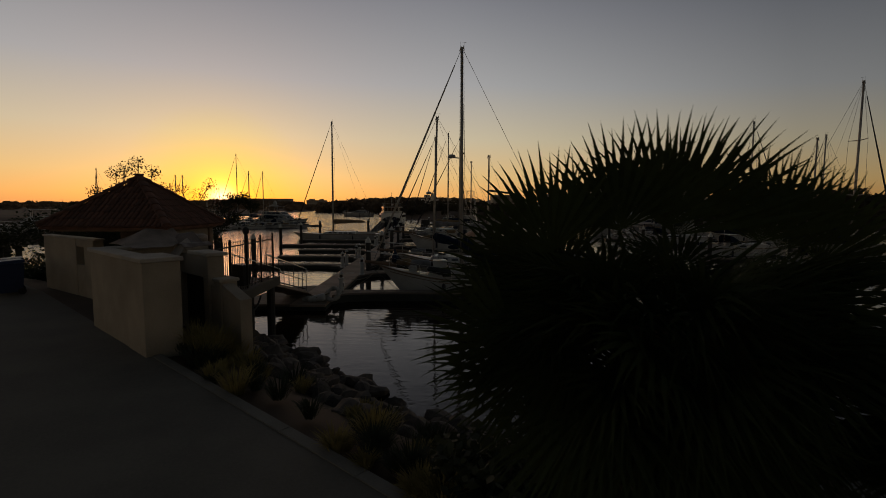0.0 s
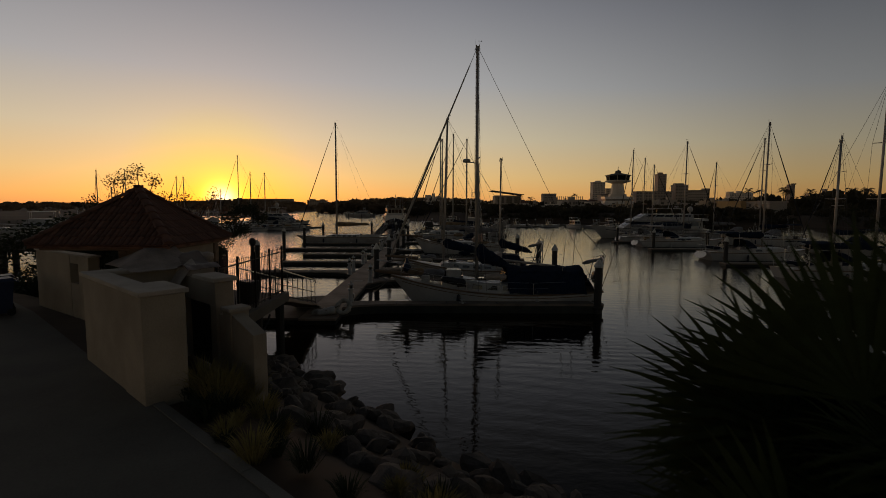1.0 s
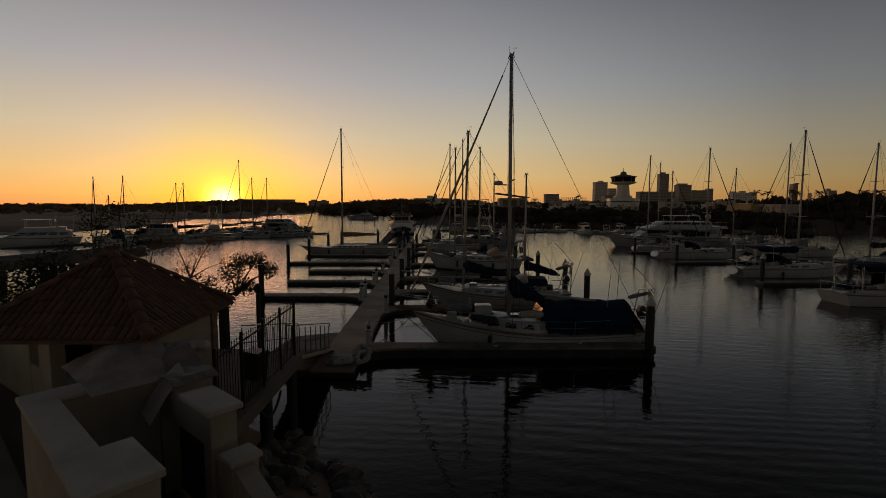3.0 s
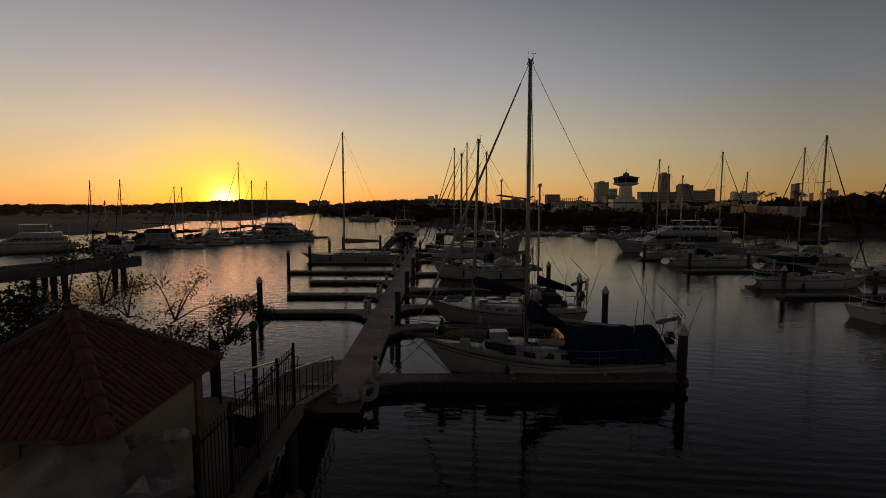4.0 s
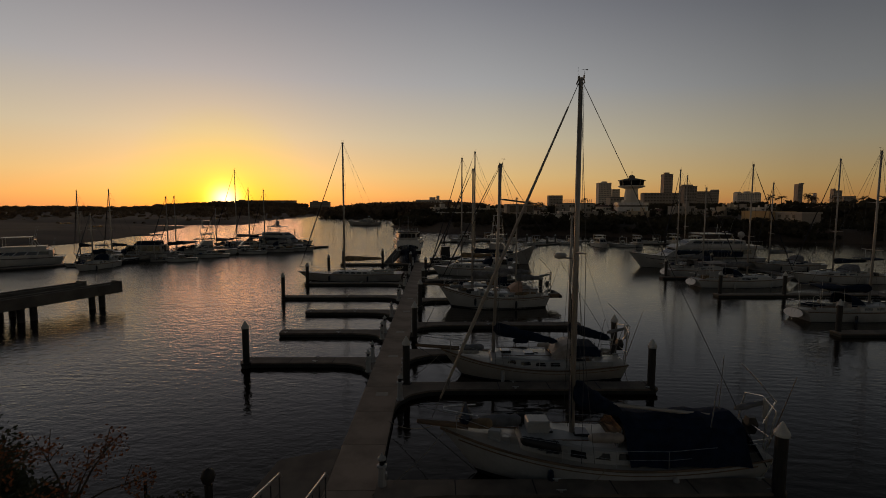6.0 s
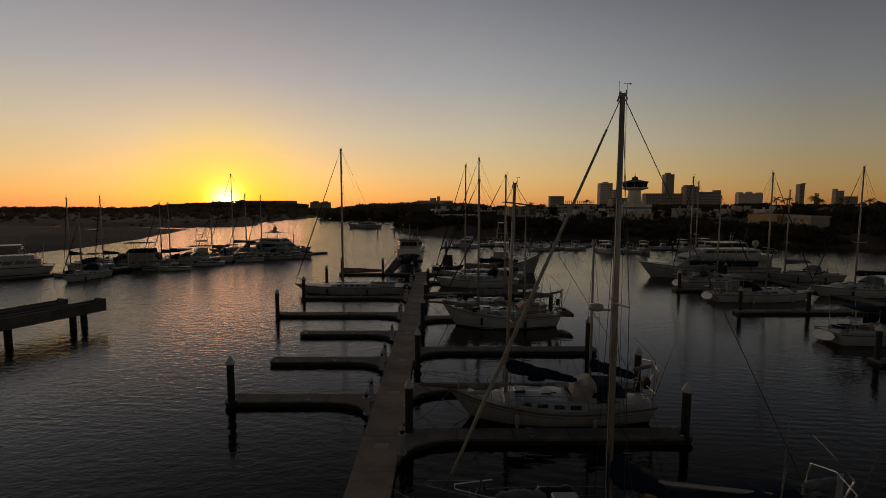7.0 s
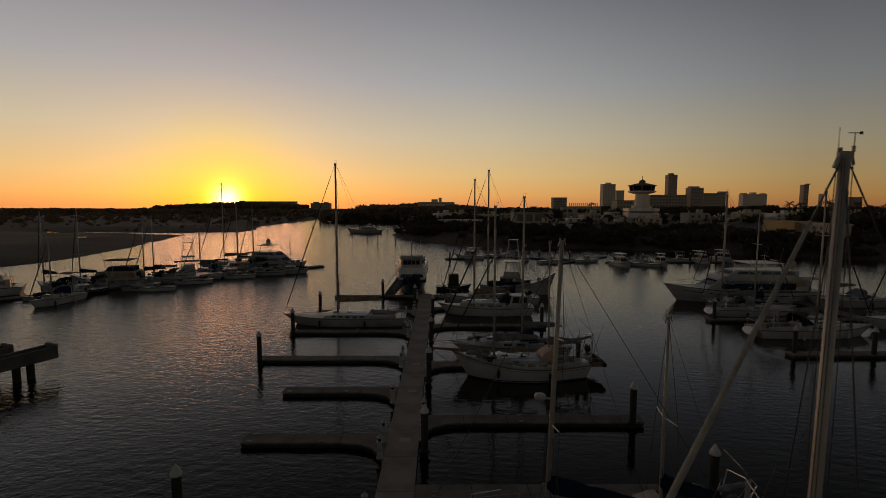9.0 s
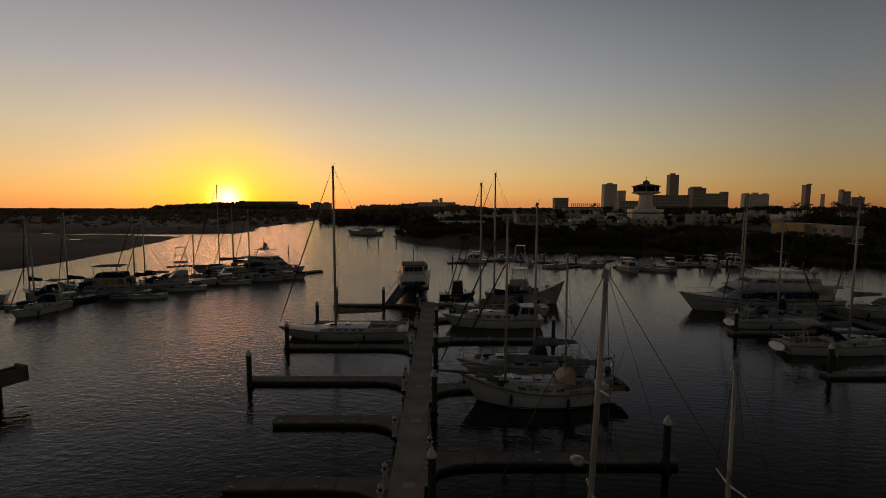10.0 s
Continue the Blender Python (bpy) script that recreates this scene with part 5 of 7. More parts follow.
for a in [
    (pose(-56.4, 92.8, 0, 0, 0, 160), 9.8, 3.0, 1.05, [dict(x=3.4, top=12.3, boom=3.2, cover=CANVAS)], "white sloop with blue cover and pulpit rail", WHITE),
    (pose(-53.0, 95.4, 0, 0, 0, 165), 9.0, 3.0, 1.0, [dict(x=2.6, top=12.6, boom=3.6, cover=CANVAS)], "white sloop with dark spray hood", GREYHULL),
    (pose(-49.3, 83.4, 0, 0, 0, 262), 7.6, 2.7, 1.0, [dict(x=0.6, top=8.6, boom=2.6, cover=CANVAS)], "small white sloop lying bow-on", WHITE),
    (pose(-46.0, 99.4, 0, 0, 0, 200), 8.8, 2.9, 1.0, [dict(x=1.2, top=11.4, boom=3.2, cover=CANVAS)], "grey-hulled sloop among motor boats", GREYHULL),
    (pose(-45.6, 101.8, 0, 0, 0, 200), 9.0, 2.9, 1.0, [dict(x=1.4, top=11.5, boom=3.2, cover=CANVAS)], "white sloop behind a trawler yacht", GREYHULL),
    (pose(-41.6, 109.2, 0, 0, 0, 200), 8.6, 2.8, 1.0, [dict(x=1.2, top=9.2, boom=3.2, cover=CANVAS_GREY)], "small grey sloop with tan sail cover", GREYHULL),
    (pose(-38.0, 116.8, 0, 0, 0, 205), 9.6, 3.0, 1.0, [dict(x=1.0, top=13.5, boom=3.6, cover=CANVAS, r=0.13)], "white sloop with navy cover, far berth", GREYHULL),
    (pose(-41.7, 119.6, 0, 0, 0, 205), 12.5, 3.5, 1.2, [dict(x=1.3, top=17.8, boom=4.8, cover=CANVAS_GREY)], "long white yacht with very tall mast", GREYHULL),
    (pose(-32.4, 111.2, 0, 0, 0, 200), 8.6, 2.8, 1.0, [dict(x=1.2, top=13.1, boom=3.2, cover=CANVAS)], "grey sloop with dark hull stripe", GREYHULL),
]:
    sb, sr = sailboat(a[0], a[1], a[2], a[3], a[4], a[5], hull=a[6], seed=int(a[1] * 7), group="boats at the western pontoon", rails=False, fenders=2, sheer=0.3, awning=random.choice((None, CANVAS, CANVAS_GREY)))
    deck_mess(sb, sr, a[1], int(a[1] * 53), 8)
# small craft at the far docks and one yacht at anchor
motorboat(pose(-33.0, 241.5, 0, 0, 0, 168), 17.0, 4.6, 1.8, "grey motor yacht lying at anchor in the channel", [T(-5.5, 3.4, 1.8, 1.7, 2.9, 2.2, 5, front_panes=3, material=GREYHULL), T(-4.2, 0.6, 1.5, 2.9, 3.5, 1.6, material=GREYHULL)], hull=GREYHULL, arch=(-2.6, 1.5, 3.4, 4.5), group="far motor boats", sheer=0.5)
FAR_BOATS = [(27.5, 128.5, 6.5, 20), (41.5, 122.6, 8.5, -90), (46.5, 122.6, 6.5, 160), (50.4, 122.8, 6.0, -95), (58.5, 131.5, 7.0, 170), (62.0, 128.0, 7.5, -88), (36.5, 130.0, 6.5, 15), (9.5, 136.6, 7.0, 175), (17.0, 141.0, 7.5, 10), (69.0, 131.0, 8.0, -90), (22.4, 132.8, 6.0, -100)]
for i, (x, y, L, a) in enumerate(FAR_BOATS):
    if i % 2:
        motorboat(pose(x, y, 0, 0, 0, a), L, L * 0.36, 0.95, "small white cabin cruiser at a far dock", [T(-L * 0.2, L * 0.22, L * 0.13, 0.95, 2.3, 0.5, 2, front_panes=2)], top=(-L * 0.3, L * 0.05, L * 0.13, 1.0, 2.9, WHITE), group="far motor boats", rails=False)
    else:
        motorboat(pose(x, y, 0, 0, 0, a), L, L * 0.34, 0.8, "small open white motor boat at a far dock", [T(-L * 0.1, L * 0.08, L * 0.09, 0.8, 1.7, 0.4, 1)], top=(-L * 0.18, L * 0.12, L * 0.1, 0.85, 2.5, CANVAS_GREY), group="far motor boats", rails=False)


# the white trawler with a raised bow beyond the last sloops
fisher, fr = motorboat(pose(13.6, 90.2, 0, 0, 0, -12), 11.0, 3.8, 1.45, "grey-white sport fishing boat with high flared bow and tall tower", [T(-2.6, 1.6, 1.5, 1.5, 2.9, 0.9, 3, front_panes=3, material=GREYHULL), T(-2.0, 0.6, 1.4, 2.9, 3.6, 0.6, 0, material=GREYHULL)], hull=GREYHULL, tower=(-0.7, 2.9, 8.3), sheer=1.5, name="fishing_boat", outriggers=True, top=(-1.9, 0.4, 1.3, 3.6, 5.1, WHITE))
deck_mess(fisher, fr, 11.0, 911, 7)


barge, br = motorboat(pose(4.2, 93.8, 0, 0, 0, 4), 5.6, 2.2, 0.75, "dark low skiff with an upright box cabin", [T(-0.9, 0.8, 0.9, 0.8, 2.7, 0.05, 0, material=BINBLACK)], hull=BLACKHULL, rails=False, name="skiff")
deck_mess(barge, br, 5.6, 77, 4)


# workboat at the head of the dock: bow towards the walkway
def workboat(m):
    boat = thing("workboat", m, "dark blue workboat with a white wheelhouse, bow-on", "work boat")
    rows = hull_shape(15.0, 4.7, 2.15, 0.45, 0.8, 0.10)
    build_hull(boat, rows, NAVY, None, RUBBER)
    line = rail_line(rows, 0.0, 0.0, 0.45, 1.0)
    for sgn in (1, -1):
        part("bulwark", loft([[(x, sgn * y, z) for x, y, z in line], [(x + 0.05, sgn * (y + 0.06), z + 0.4) for x, y, z in line]], closed=False, caps=False), NAVY, boat)
        part("cap_rail", atube([(x + 0.05, sgn * (y + 0.06), z + 0.41) for x, y, z in line], 0.05, 6), NAVY, boat)
        for k in range(3):
            a = line[3 + k]
            tyre = [(a[0] + 0.38 * math.cos(t * math.tau / 12), sgn * (a[1] + 0.12), a[2] - 0.5 + 0.38 * math.sin(t * math.tau / 12)) for t in range(13)]
            part("tyre_fender", tube(bmesh.new(), tyre, 0.11, 6, False), RUBBER, boat)
    tier(boat, -4.0, 4.8, 2.75, 2.2, 3.95, 0.03, 0.0, 4, WHITEPAINT, "deckhouse", (0.55, 0.8), 0.99, front_panes=0)
    for y in (-1.5, -0.8, 0.2, 0.85, 1.5):
        part("porthole", abox((4.74, y - 0.17, 2.55), (4.83, y + 0.17, 2.95)), GLASS, boat)
    w = tier(boat, 0.6, 4.2, 2.15, 3.95, 5.25, 0.0, 0.0, 3, WHITE, "wheelhouse", (0.36, 0.86), 0.97, front_panes=4)
    part("wheelhouse_roof", abox((0.3, -1.75, 5.25), (4.5, 1.75, 5.38), 0.04), ROOFGREY, boat)
    part("mast", atube([(1.4, 0, 5.3), (1.4, 0, 8.0)], [0.08, 0.04], 7), WHITE, boat)
    part("yard", atube([(1.4, -0.7, 7.0), (1.4, 0.7, 7.0)], 0.03, 5), WHITE, boat)
    for x, y, h in ((0.6, -1.5, 1.9), (0.8, 1.4, 2.2), (3.6, -1.2, 0.8), (2.4, 1.0, 1.5), (0.5, 0.7, 1.6)):
        part("aerial", atube([(x, y, 5.35), (x - 0.1, y, 5.6 + h)], [0.022, 0.01], 5), WHITE, boat)
    part("searchlight", lathe([(0.05, 0), (0.15, 0.12), (0.17, 0.3), (0.02, 0.32)], 8), WHITE, boat, m=pose(3.6, 0.2, 5.37))
    tube_rail(boat, [(0.4, -1.65, 5.38), (4.3, -1.65, 5.38), (4.3, 1.65, 5.38), (0.4, 1.65, 5.38)], 0.5, 0.8)
    part("anchor", atube([(6.6, 0.5, 2.2), (6.7, 0.55, 1.3), (6.5, 0.2, 1.2)], 0.07, 6), IRON, boat)
    return boat


workboat(pose(-2.45, 95.6, 0, 0, 0, -86.5))
gang2 = thing("boarding_ramp", pose(-5.0, 87.6, 0.5), "dark sloping boarding ramp beside a workboat", "ramp")
part("ramp_deck", loft([[(-0.9, 0, 0), (0.5, 0, 0), (0.5, 0.0, 0.12), (-0.9, 0, 0.12)], [(1.3, 6.0, 2.7), (2.5, 6.0, 2.7), (2.5, 6.0, 2.82), (1.3, 6.0, 2.82)]]), PIERCON, gang2)
part("ramp_side", loft([[(0.5, 0, 0), (0.56, 0, 0), (0.56, 0.0, 0.14), (0.5, 0, 0.14)], [(2.5, 6.0, 1.7), (2.56, 6.0, 1.7), (2.56, 6.0, 2.84), (2.5, 6.0, 2.84)]]), PIERCON, gang2)
for o in (-0.9, 0.5):
    part("ramp_rail", atube([(o, 0, 1.0), (o + 2.1, 6.0, 3.7)], 0.03, 6), STEEL, gang2)
    for k in range(6):
        f = k / 5
        part("post", atube([(o + 2.1 * f, 6 * f, 0.1 + 2.7 * f), (o + 2.1 * f, 6 * f, 1.0 + 2.7 * f)], 0.022, 5), STEEL, gang2)


# ---- pontoons of the other berths ----
def pontoon(a, b, w, label, group="far pontoons"):
    a, b = Vector((*a, 0)), Vector((*b, 0))
    L = (b - a).length
    t = thing("pontoon", Matrix.Translation(a) @ pose(0, 0, 0, 0, 0, math.degrees(math.atan2(b.y - a.y, b.x - a.x))), label, "dock", group)
    part("deck", abox((0, -w / 2, 0.38), (L, w / 2, 0.5), 0.02), FINGER, t)
    part("float", abox((0.05, -w / 2 + 0.03, -0.3), (L - 0.05, w / 2 - 0.03, 0.38)), FLOAT, t)
    return t


pontoon((-64, 79), (-23, 121), 1.8, "long pontoon behind the western boats")
pontoon((50.5, 34), (50.5, 92), 1.8, "main pontoon across the fairway", "pontoons across the fairway")
for y in (45.2, 60.6, 73.2, 91.0):
    pontoon((32.6 if y < 90 else 40, y), (49.6, y), 1.1, "dark finger pontoon across the fairway", "pontoons across the fairway")
for x, y in [(33.2, 60.8), (39.8, 60.3), (33.4, 73.4), (40.6, 45.1), (33.0, 45.4), (44.0, 81.2)]:
    copy_thing(pile0, pose(x, y, -0.1, 0, 0, random.uniform(0, 360)))
pontoon((3.5, 134.5), (17.5, 140.5), 1.3, "thin far dock with small boats")
pontoon((19, 139), (37, 131.5), 1.3, "thin far dock with small boats")
pontoon((27.0, 124.5), (44.0, 140.0), 1.3, "slanting far dock with small boats")
pontoon((40, 127.5), (72, 129.5), 1.3, "thin far dock with small boats")
for x, y in [(4.5, 133.5), (11, 138.5), (21.5, 139.4), (26.6, 136.8), (33.5, 134.2), (44, 128.6), (49, 129.0), (54, 129.2), (60.5, 130), (66, 129), (30, 128.3)]:
    copy_thing(pile0, pose(x, y, -0.6, 0, 0, random.uniform(0, 360)))
marker0 = None
rm = random.Random(12)
for x, y in [(-33, 212), (-24.4, 193), (-19, 182), (-13, 181.6), (-5.6, 175.6), (-30, 262), (-22, 240), (-38, 285), (-45, 300), (-52, 318), (-41.7, 159)] + [(-78 + 5.6 * k + rm.uniform(-1, 1), 318 + 1.4 * k + rm.uniform(-4, 4)) for k in range(13)] + [(-74 + 7 * k, 350) for k in range(9)]:
    if marker0 is None:
        marker0 = thing("channel_marker_pole", pose(x, y, -0.4), "thin dark wooden pole standing in the channel", "pole", "channel poles")
        part("pole", lathe([(0.16, -2.0), (0.13, 2.9), (0.0, 2.95)], 8), PILE, marker0)
    else:
        copy_thing(marker0, pose(x, y, rm.uniform(-1.0, 0.0), rm.uniform(-3, 3), rm.uniform(-3, 3), 0))


# ---- the near bank: walls, hut, fence, gangway ----
E1, E2 = Vector((0.7453, -0.6667, 0)), Vector((0.6667, 0.7453, 0))     # along the wall, towards the water
PM = Vector((0.88, 8.33, 0))                                          # outer corner of the end pier


def on_wall(a, b, z=0.0):
    p = PM + E1 * a + E2 * b
    return (p.x, p.y, z)


def wall_piece(parent, name, quad, z0, z1, material=PLASTER, z1b=None):
    """A wall over a plan of (along, across) corners; z1b: height at the last two corners, for a sloped top."""
    lo = [on_wall(a, b, z0) for a, b in quad]
    tops = [z1] * len(quad) if z1b is None else [z1] * (len(quad) - 2) + [z1b] * 2
    hi = [on_wall(a, b, t) for (a, b), t in zip(quad, tops)]
    bm = loft([lo, hi])
    es = [e for e in bm.edges if abs(e.verts[0].co.z - e.verts[1].co.z) > 0.2]
    bmesh.ops.bevel(bm, geom=es, offset=0.018, segments=2, affect="EDGES", profile=0.5)
    return part(name, bm, material, parent)


def cap_piece(parent, quad, z, grow=0.045, t=0.085):
    cx, cy = sum(a for a, _ in quad) / len(quad), sum(b for _, b in quad) / len(quad)
    g = [(a + grow * (1 if a > cx else -1), b + grow * (1 if b > cy else -1)) for a, b in quad]
    bm = loft([[on_wall(a, b, z) for a, b in g], [on_wall(a, b, z + t) for a, b in g]])
    bmesh.ops.bevel(bm, geom=list(bm.edges), offset=0.02, segments=2, affect="EDGES", profile=0.5)
    part("cap_stone", bm, CAPSTONE, parent, "pale cap")


enclosure = thing("walled_enclosure", pose(0, 0, 0), "beige plastered bin enclosure with pale caps", "wall")
pier_q = [(0.0, 0.0), (0.0, 0.66), (-0.98, 0.66), (-0.98, 0.0)]
arm_q = [(-0.99, 0.02), (-0.99, 0.34), (-3.55, 0.34), (-3.55, 0.02)]
wall_piece(enclosure, "end_pier", pier_q, 2.3, 4.25)
cap_piece(enclosure, pier_q, 4.25)
wall_piece(enclosure, "front_wall", arm_q, 2.3, 4.24)
cap_piece(enclosure, [(-0.95, 0.02), (-0.95, 0.34), (-3.55, 0.34), (-3.55, 0.02)], 4.242)
back_q = [(-1.3, 1.70), (-1.3, 2.08), (-3.75, 2.08), (-3.75, 1.70)]
wall_piece(enclosure, "back_wall", back_q, 3.66, 4.15)
for qa, qb in ((-1.3, -1.56), (-3.2, -3.75)):
    wall_piece(enclosure, "jamb", [(qa, 1.70), (qa, 2.08), (qb, 2.08), (qb, 1.70)], 2.2, 3.657)
wall_piece(enclosure, "door_leaf", [(-1.565, 1.96), (-1.565, 2.02), (-3.195, 2.02), (-3.195, 1.96)], 2.2, 3.65, BINBLACK)
cap_piece(enclosure, [(-1.26, 1.68), (-1.26, 2.10), (-2.2, 2.10), (-2.2, 1.68)], 4.15)
wall_piece(enclosure, "side_wall", [(-3.2, 0.35), (-3.2, 1.69), (-3.55, 1.69), (-3.55, 0.35)], 2.3, 4.24)
cap_piece(enclosure, [(-3.18, 0.36), (-3.18, 1.66), (-3.57, 1.66), (-3.57, 0.36)], 4.243)
low_q = [(-1.04, 1.72), (-1.04, 2.1), (-0.72, 2.1), (-0.72, 1.72)]
wall_piece(enclosure, "low_pier", low_q, 1.6, 3.62)
cap_piece(enclosure, low_q, 3.62, 0.04, 0.07)
wall_piece(enclosure, "sloping_wall", [(-0.71, 1.74), (-0.71, 2.0), (0.36, 1.88), (0.36, 1.62)], 1.0, 3.58, z1b=3.38)
wall_piece(enclosure, "link_wall", [(-1.29, 1.75), (-1.29, 2.05), (-1.05, 2.05), (-1.05, 1.75)], 1.9, 3.5)

rail_wall = thing("courtyard_wall", pose(0, 0, 0), "beige plastered courtyard wall beside a tiled hut", "wall")
for qa, qb in ((-11.6, -8.9), (-8.3, -7.6)):
    wall_piece(rail_wall, "front_wall", [(qb, 1.0 + 0.125 * (qb + 7.6)), (qb, 1.28 + 0.125 * (qb + 7.6)), (qa, 1.28 + 0.125 * (qa + 7.6)), (qa, 1.0 + 0.125 * (qa + 7.6))], 2.3, 4.22)
wall_piece(rail_wall, "lintel", [(-8.31, 0.92), (-8.31, 1.18), (-8.89, 1.11), (-8.89, 0.85)], 4.0, 4.22)
cap_piece(rail_wall, [(-7.6, 1.0), (-7.6, 1.28), (-11.6, 0.78), (-11.6, 0.50)], 4.22, 0.04, 0.06)
wall_piece(rail_wall, "niche_sill", [(-8.31, 0.92), (-8.31, 1.18), (-8.89, 1.11), (-8.89, 0.85)], 2.3, 3.42)
# black sheet added behind the opening to stand for the shade inside
wall_piece(rail_wall, "niche_back", [(-8.2, 1.3), (-8.2, 1.36), (-9.0, 1.26), (-9.0, 1.20)], 2.3, 4.2, BINBLACK)

# crumpled sheet over the enclosure's contents
random.seed(11)


def crumple(name, x0, x1, y0, y1, zf, n, material, label, amp, m=None):
    vs, fs = [], []
    for j in range(n + 1):
        for i in range(n + 1):
            u, v = i / n, j / n
            x, y = x0 + (x1 - x0) * u, y0 + (y1 - y0) * v
            z = zf(u, v) + amp * (noise.noise(Vector((x * 2.3, y * 2.3, 1.7))) + 0.5 * noise.noise(Vector((x * 6, y * 6, 4.2))))
            vs.append((x + amp * 0.6 * noise.noise(Vector((x * 3, y * 3, 9))), y + amp * 0.6 * noise.noise(Vector((x * 3, y * 3, 12))), z))
    for j in range(n):
        for i in range(n):
            fs.append((j * (n + 1) + i, j * (n + 1) + i + 1, (j + 1) * (n + 1) + i + 1, (j + 1) * (n + 1) + i))
    ob = raw(name, vs, fs, material, m=m)
    s = ob.modifiers.new("thick", "SOLIDIFY")
    s.thickness = 0.012
    return ob


wm = Matrix(((E1.x, E2.x, 0, PM.x), (E1.y, E2.y, 0, PM.y), (0, 0, 1, 0), (0, 0, 0, 1)))


def tent_fold(u, v):
    """Height of the sheet: a crease that rises towards the hut and falls away on both sides."""
    rise = 0.03 + 0.36 * min(1.0, v / 0.5)
    return 4.31 + rise * (0.62 + 0.38 * u / 0.42 if u < 0.42 else max(0.0, 1 - (u - 0.42) / 0.5))


tagged(crumple("tarpaulin", -4.75, -2.85, 0.70, 1.95, tent_fold, 22, TARP_DRAB, "", 0.03, wm), "stiff creased drab tarpaulin sheet draped over wall", "tarpaulin")
tagged(crumple("tarpaulin", -3.75, -2.35, 1.6, 2.3, lambda u, v: 4.30 + 0.30 * (1 - u) * (0.4 + 0.6 * v) + 0.05 * math.sin(9 * u), 16, TARP_BROWN, "", 0.05, wm), "rumpled brown tarpaulin lying over a wall", "tarpaulin")
tagged(crumple("cloth_scrap", -2.95, -2.6, 1.35, 1.9, lambda u, v: 4.46 - 0.62 * (1 - v) ** 1.4 - 0.1 * u, 10, TARP, "", 0.06, wm), "torn pale cloth hanging off a wall", "cloth")
roll = thing("rolled_mat", pose(-0.62, 12.75, 4.42, 0, 0, 20), "pale rolled mat lying on a wall", "mat")
part("roll", lumpy((-0.55, 0, 0), (0.55, 0, 0), 0.13, 0.15, 5, 0.8), TARP, roll)


def wheelie_bin(m, material, label):
    b = thing("wheelie_bin", m, label, "bin", "bins by the path")
    part("body", loft([[(-0.24, -0.28, 0.08), (0.24, -0.28, 0.08), (0.24, 0.28, 0.08), (-0.24, 0.28, 0.08)], [(-0.30, -0.36, 0.98), (0.30, -0.36, 0.98), (0.30, 0.36, 0.98), (-0.30, 0.36, 0.98)]]), material, b)
    part("lid", loft([[(-0.32, -0.38, 0.98), (0.32, -0.38, 0.98), (0.32, 0.40, 1.0), (-0.32, 0.40, 1.0)], [(-0.28, -0.33, 1.06), (0.28, -0.33, 1.06), (0.28, 0.34, 1.09), (-0.28, 0.34, 1.09)]]), material, b)
    for x in (-0.27, 0.27):
        part("wheel", lathe([(0.10, -0.03), (0.10, 0.03)], 12), RUBBER, b, m=pose(x, 0.26, 0.10, 0, 90, 0))
    part("handle", atube([(-0.25, 0.42, 0.98), (-0.25, 0.47, 0.95), (0.25, 0.47, 0.95), (0.25, 0.42, 0.98)], 0.018, 6), material, b)
    return b


wheelie_bin(pose(-7.1, 14.6, 2.5, 0, 0, -40), BLUEBIN, "blue plastic wheelie bin on the promenade")
wheelie_bin(pose(-7.6, 15.2, 2.5, 0, 0, -46), BINBLACK, "black plastic wheelie bin on the promenade")
wheelie_bin(pose(-0.6, 16.35, 2.46, 0, 0, 70) @ Matrix.Scale(0.74, 4), BINBLACK, "small black plastic bin inside the iron fence")

# terrace at the water's edge
terrace = tagged(part("terrace", prism([(-0.06, 18.5), (-0.06, 13.2), (-2.2, 12.4), (-5.6, 15.6), (-5.6, 18.6), (-2.4, 19.2), (-0.9, 18.6)], 2.2, 2.45), PIERCON), "low concrete terrace on posts at the water's edge", "terrace", kind="structure")
part("edge_coping", abox((-0.14, 13.2, 2.18), (0.03, 18.5, 2.52), 0.015), PATH, terrace)
part("retaining_wall", prism([(-2.4, 18.2), (-2.2, 12.6), (-5.4, 15.6), (-5.4, 18.2)], 0.0, 2.19), PIERCON, terrace)
for x, y in ((-0.25, 18.35), (-2.2, 18.75), (-0.25, 16.2), (-0.3, 14.0)):
    part("support_post", lathe([(0.16, -1.2), (0.16, 2.19)], 10), PILE, terrace, m=pose(x, y - 0.1, 0))
hose = thing("hose", pose(-0.1, 15.6, 2.2), "black hose hanging below the terrace edge", "hose")
part("pipe", atube(sag((0.06, -0.5, 0.0), (0.1, 0.9, -0.1), 0.42, 10), 0.035, 6), RUBBER, hose)


def iron_fence(name, a, b, z, h, label, gap=0.13, posts=2, spear=True):
    a, b = Vector((*a, z)), Vector((*b, z))
    L = (b - a).length
    f = thing(name, Matrix.Translation(a) @ pose(0, 0, 0, 0, 0, math.degrees(math.atan2(b.y - a.y, b.x - a.x))), label, "fence", "iron fences")
    for zz in (0.12, h - 0.18):
        part("rail", abox((0, -0.014, zz), (L, 0.014, zz + 0.035)), IRON, f)
    bm = atube([(0, 0, 0.06), (0, 0, h - 0.06)], 0.009, 6)
    tube(bm, [(0, 0, h - 0.06), (0, 0, h)], [0.018, 0.002], 6)
    bar = part("picket", bm, IRON, f, m=pose(gap, 0, 0))
    for k in range(2, int(L / gap)):
        again(bar, pose(k * gap, 0, 0))
    post = part("post", abox((-0.03, -0.03, 0), (0.03, 0.03, h + 0.06), 0.006), IRON, f)
    for k in range(1, posts):
        again(post, pose(L * k / (posts - 1), 0, 0))
    return f


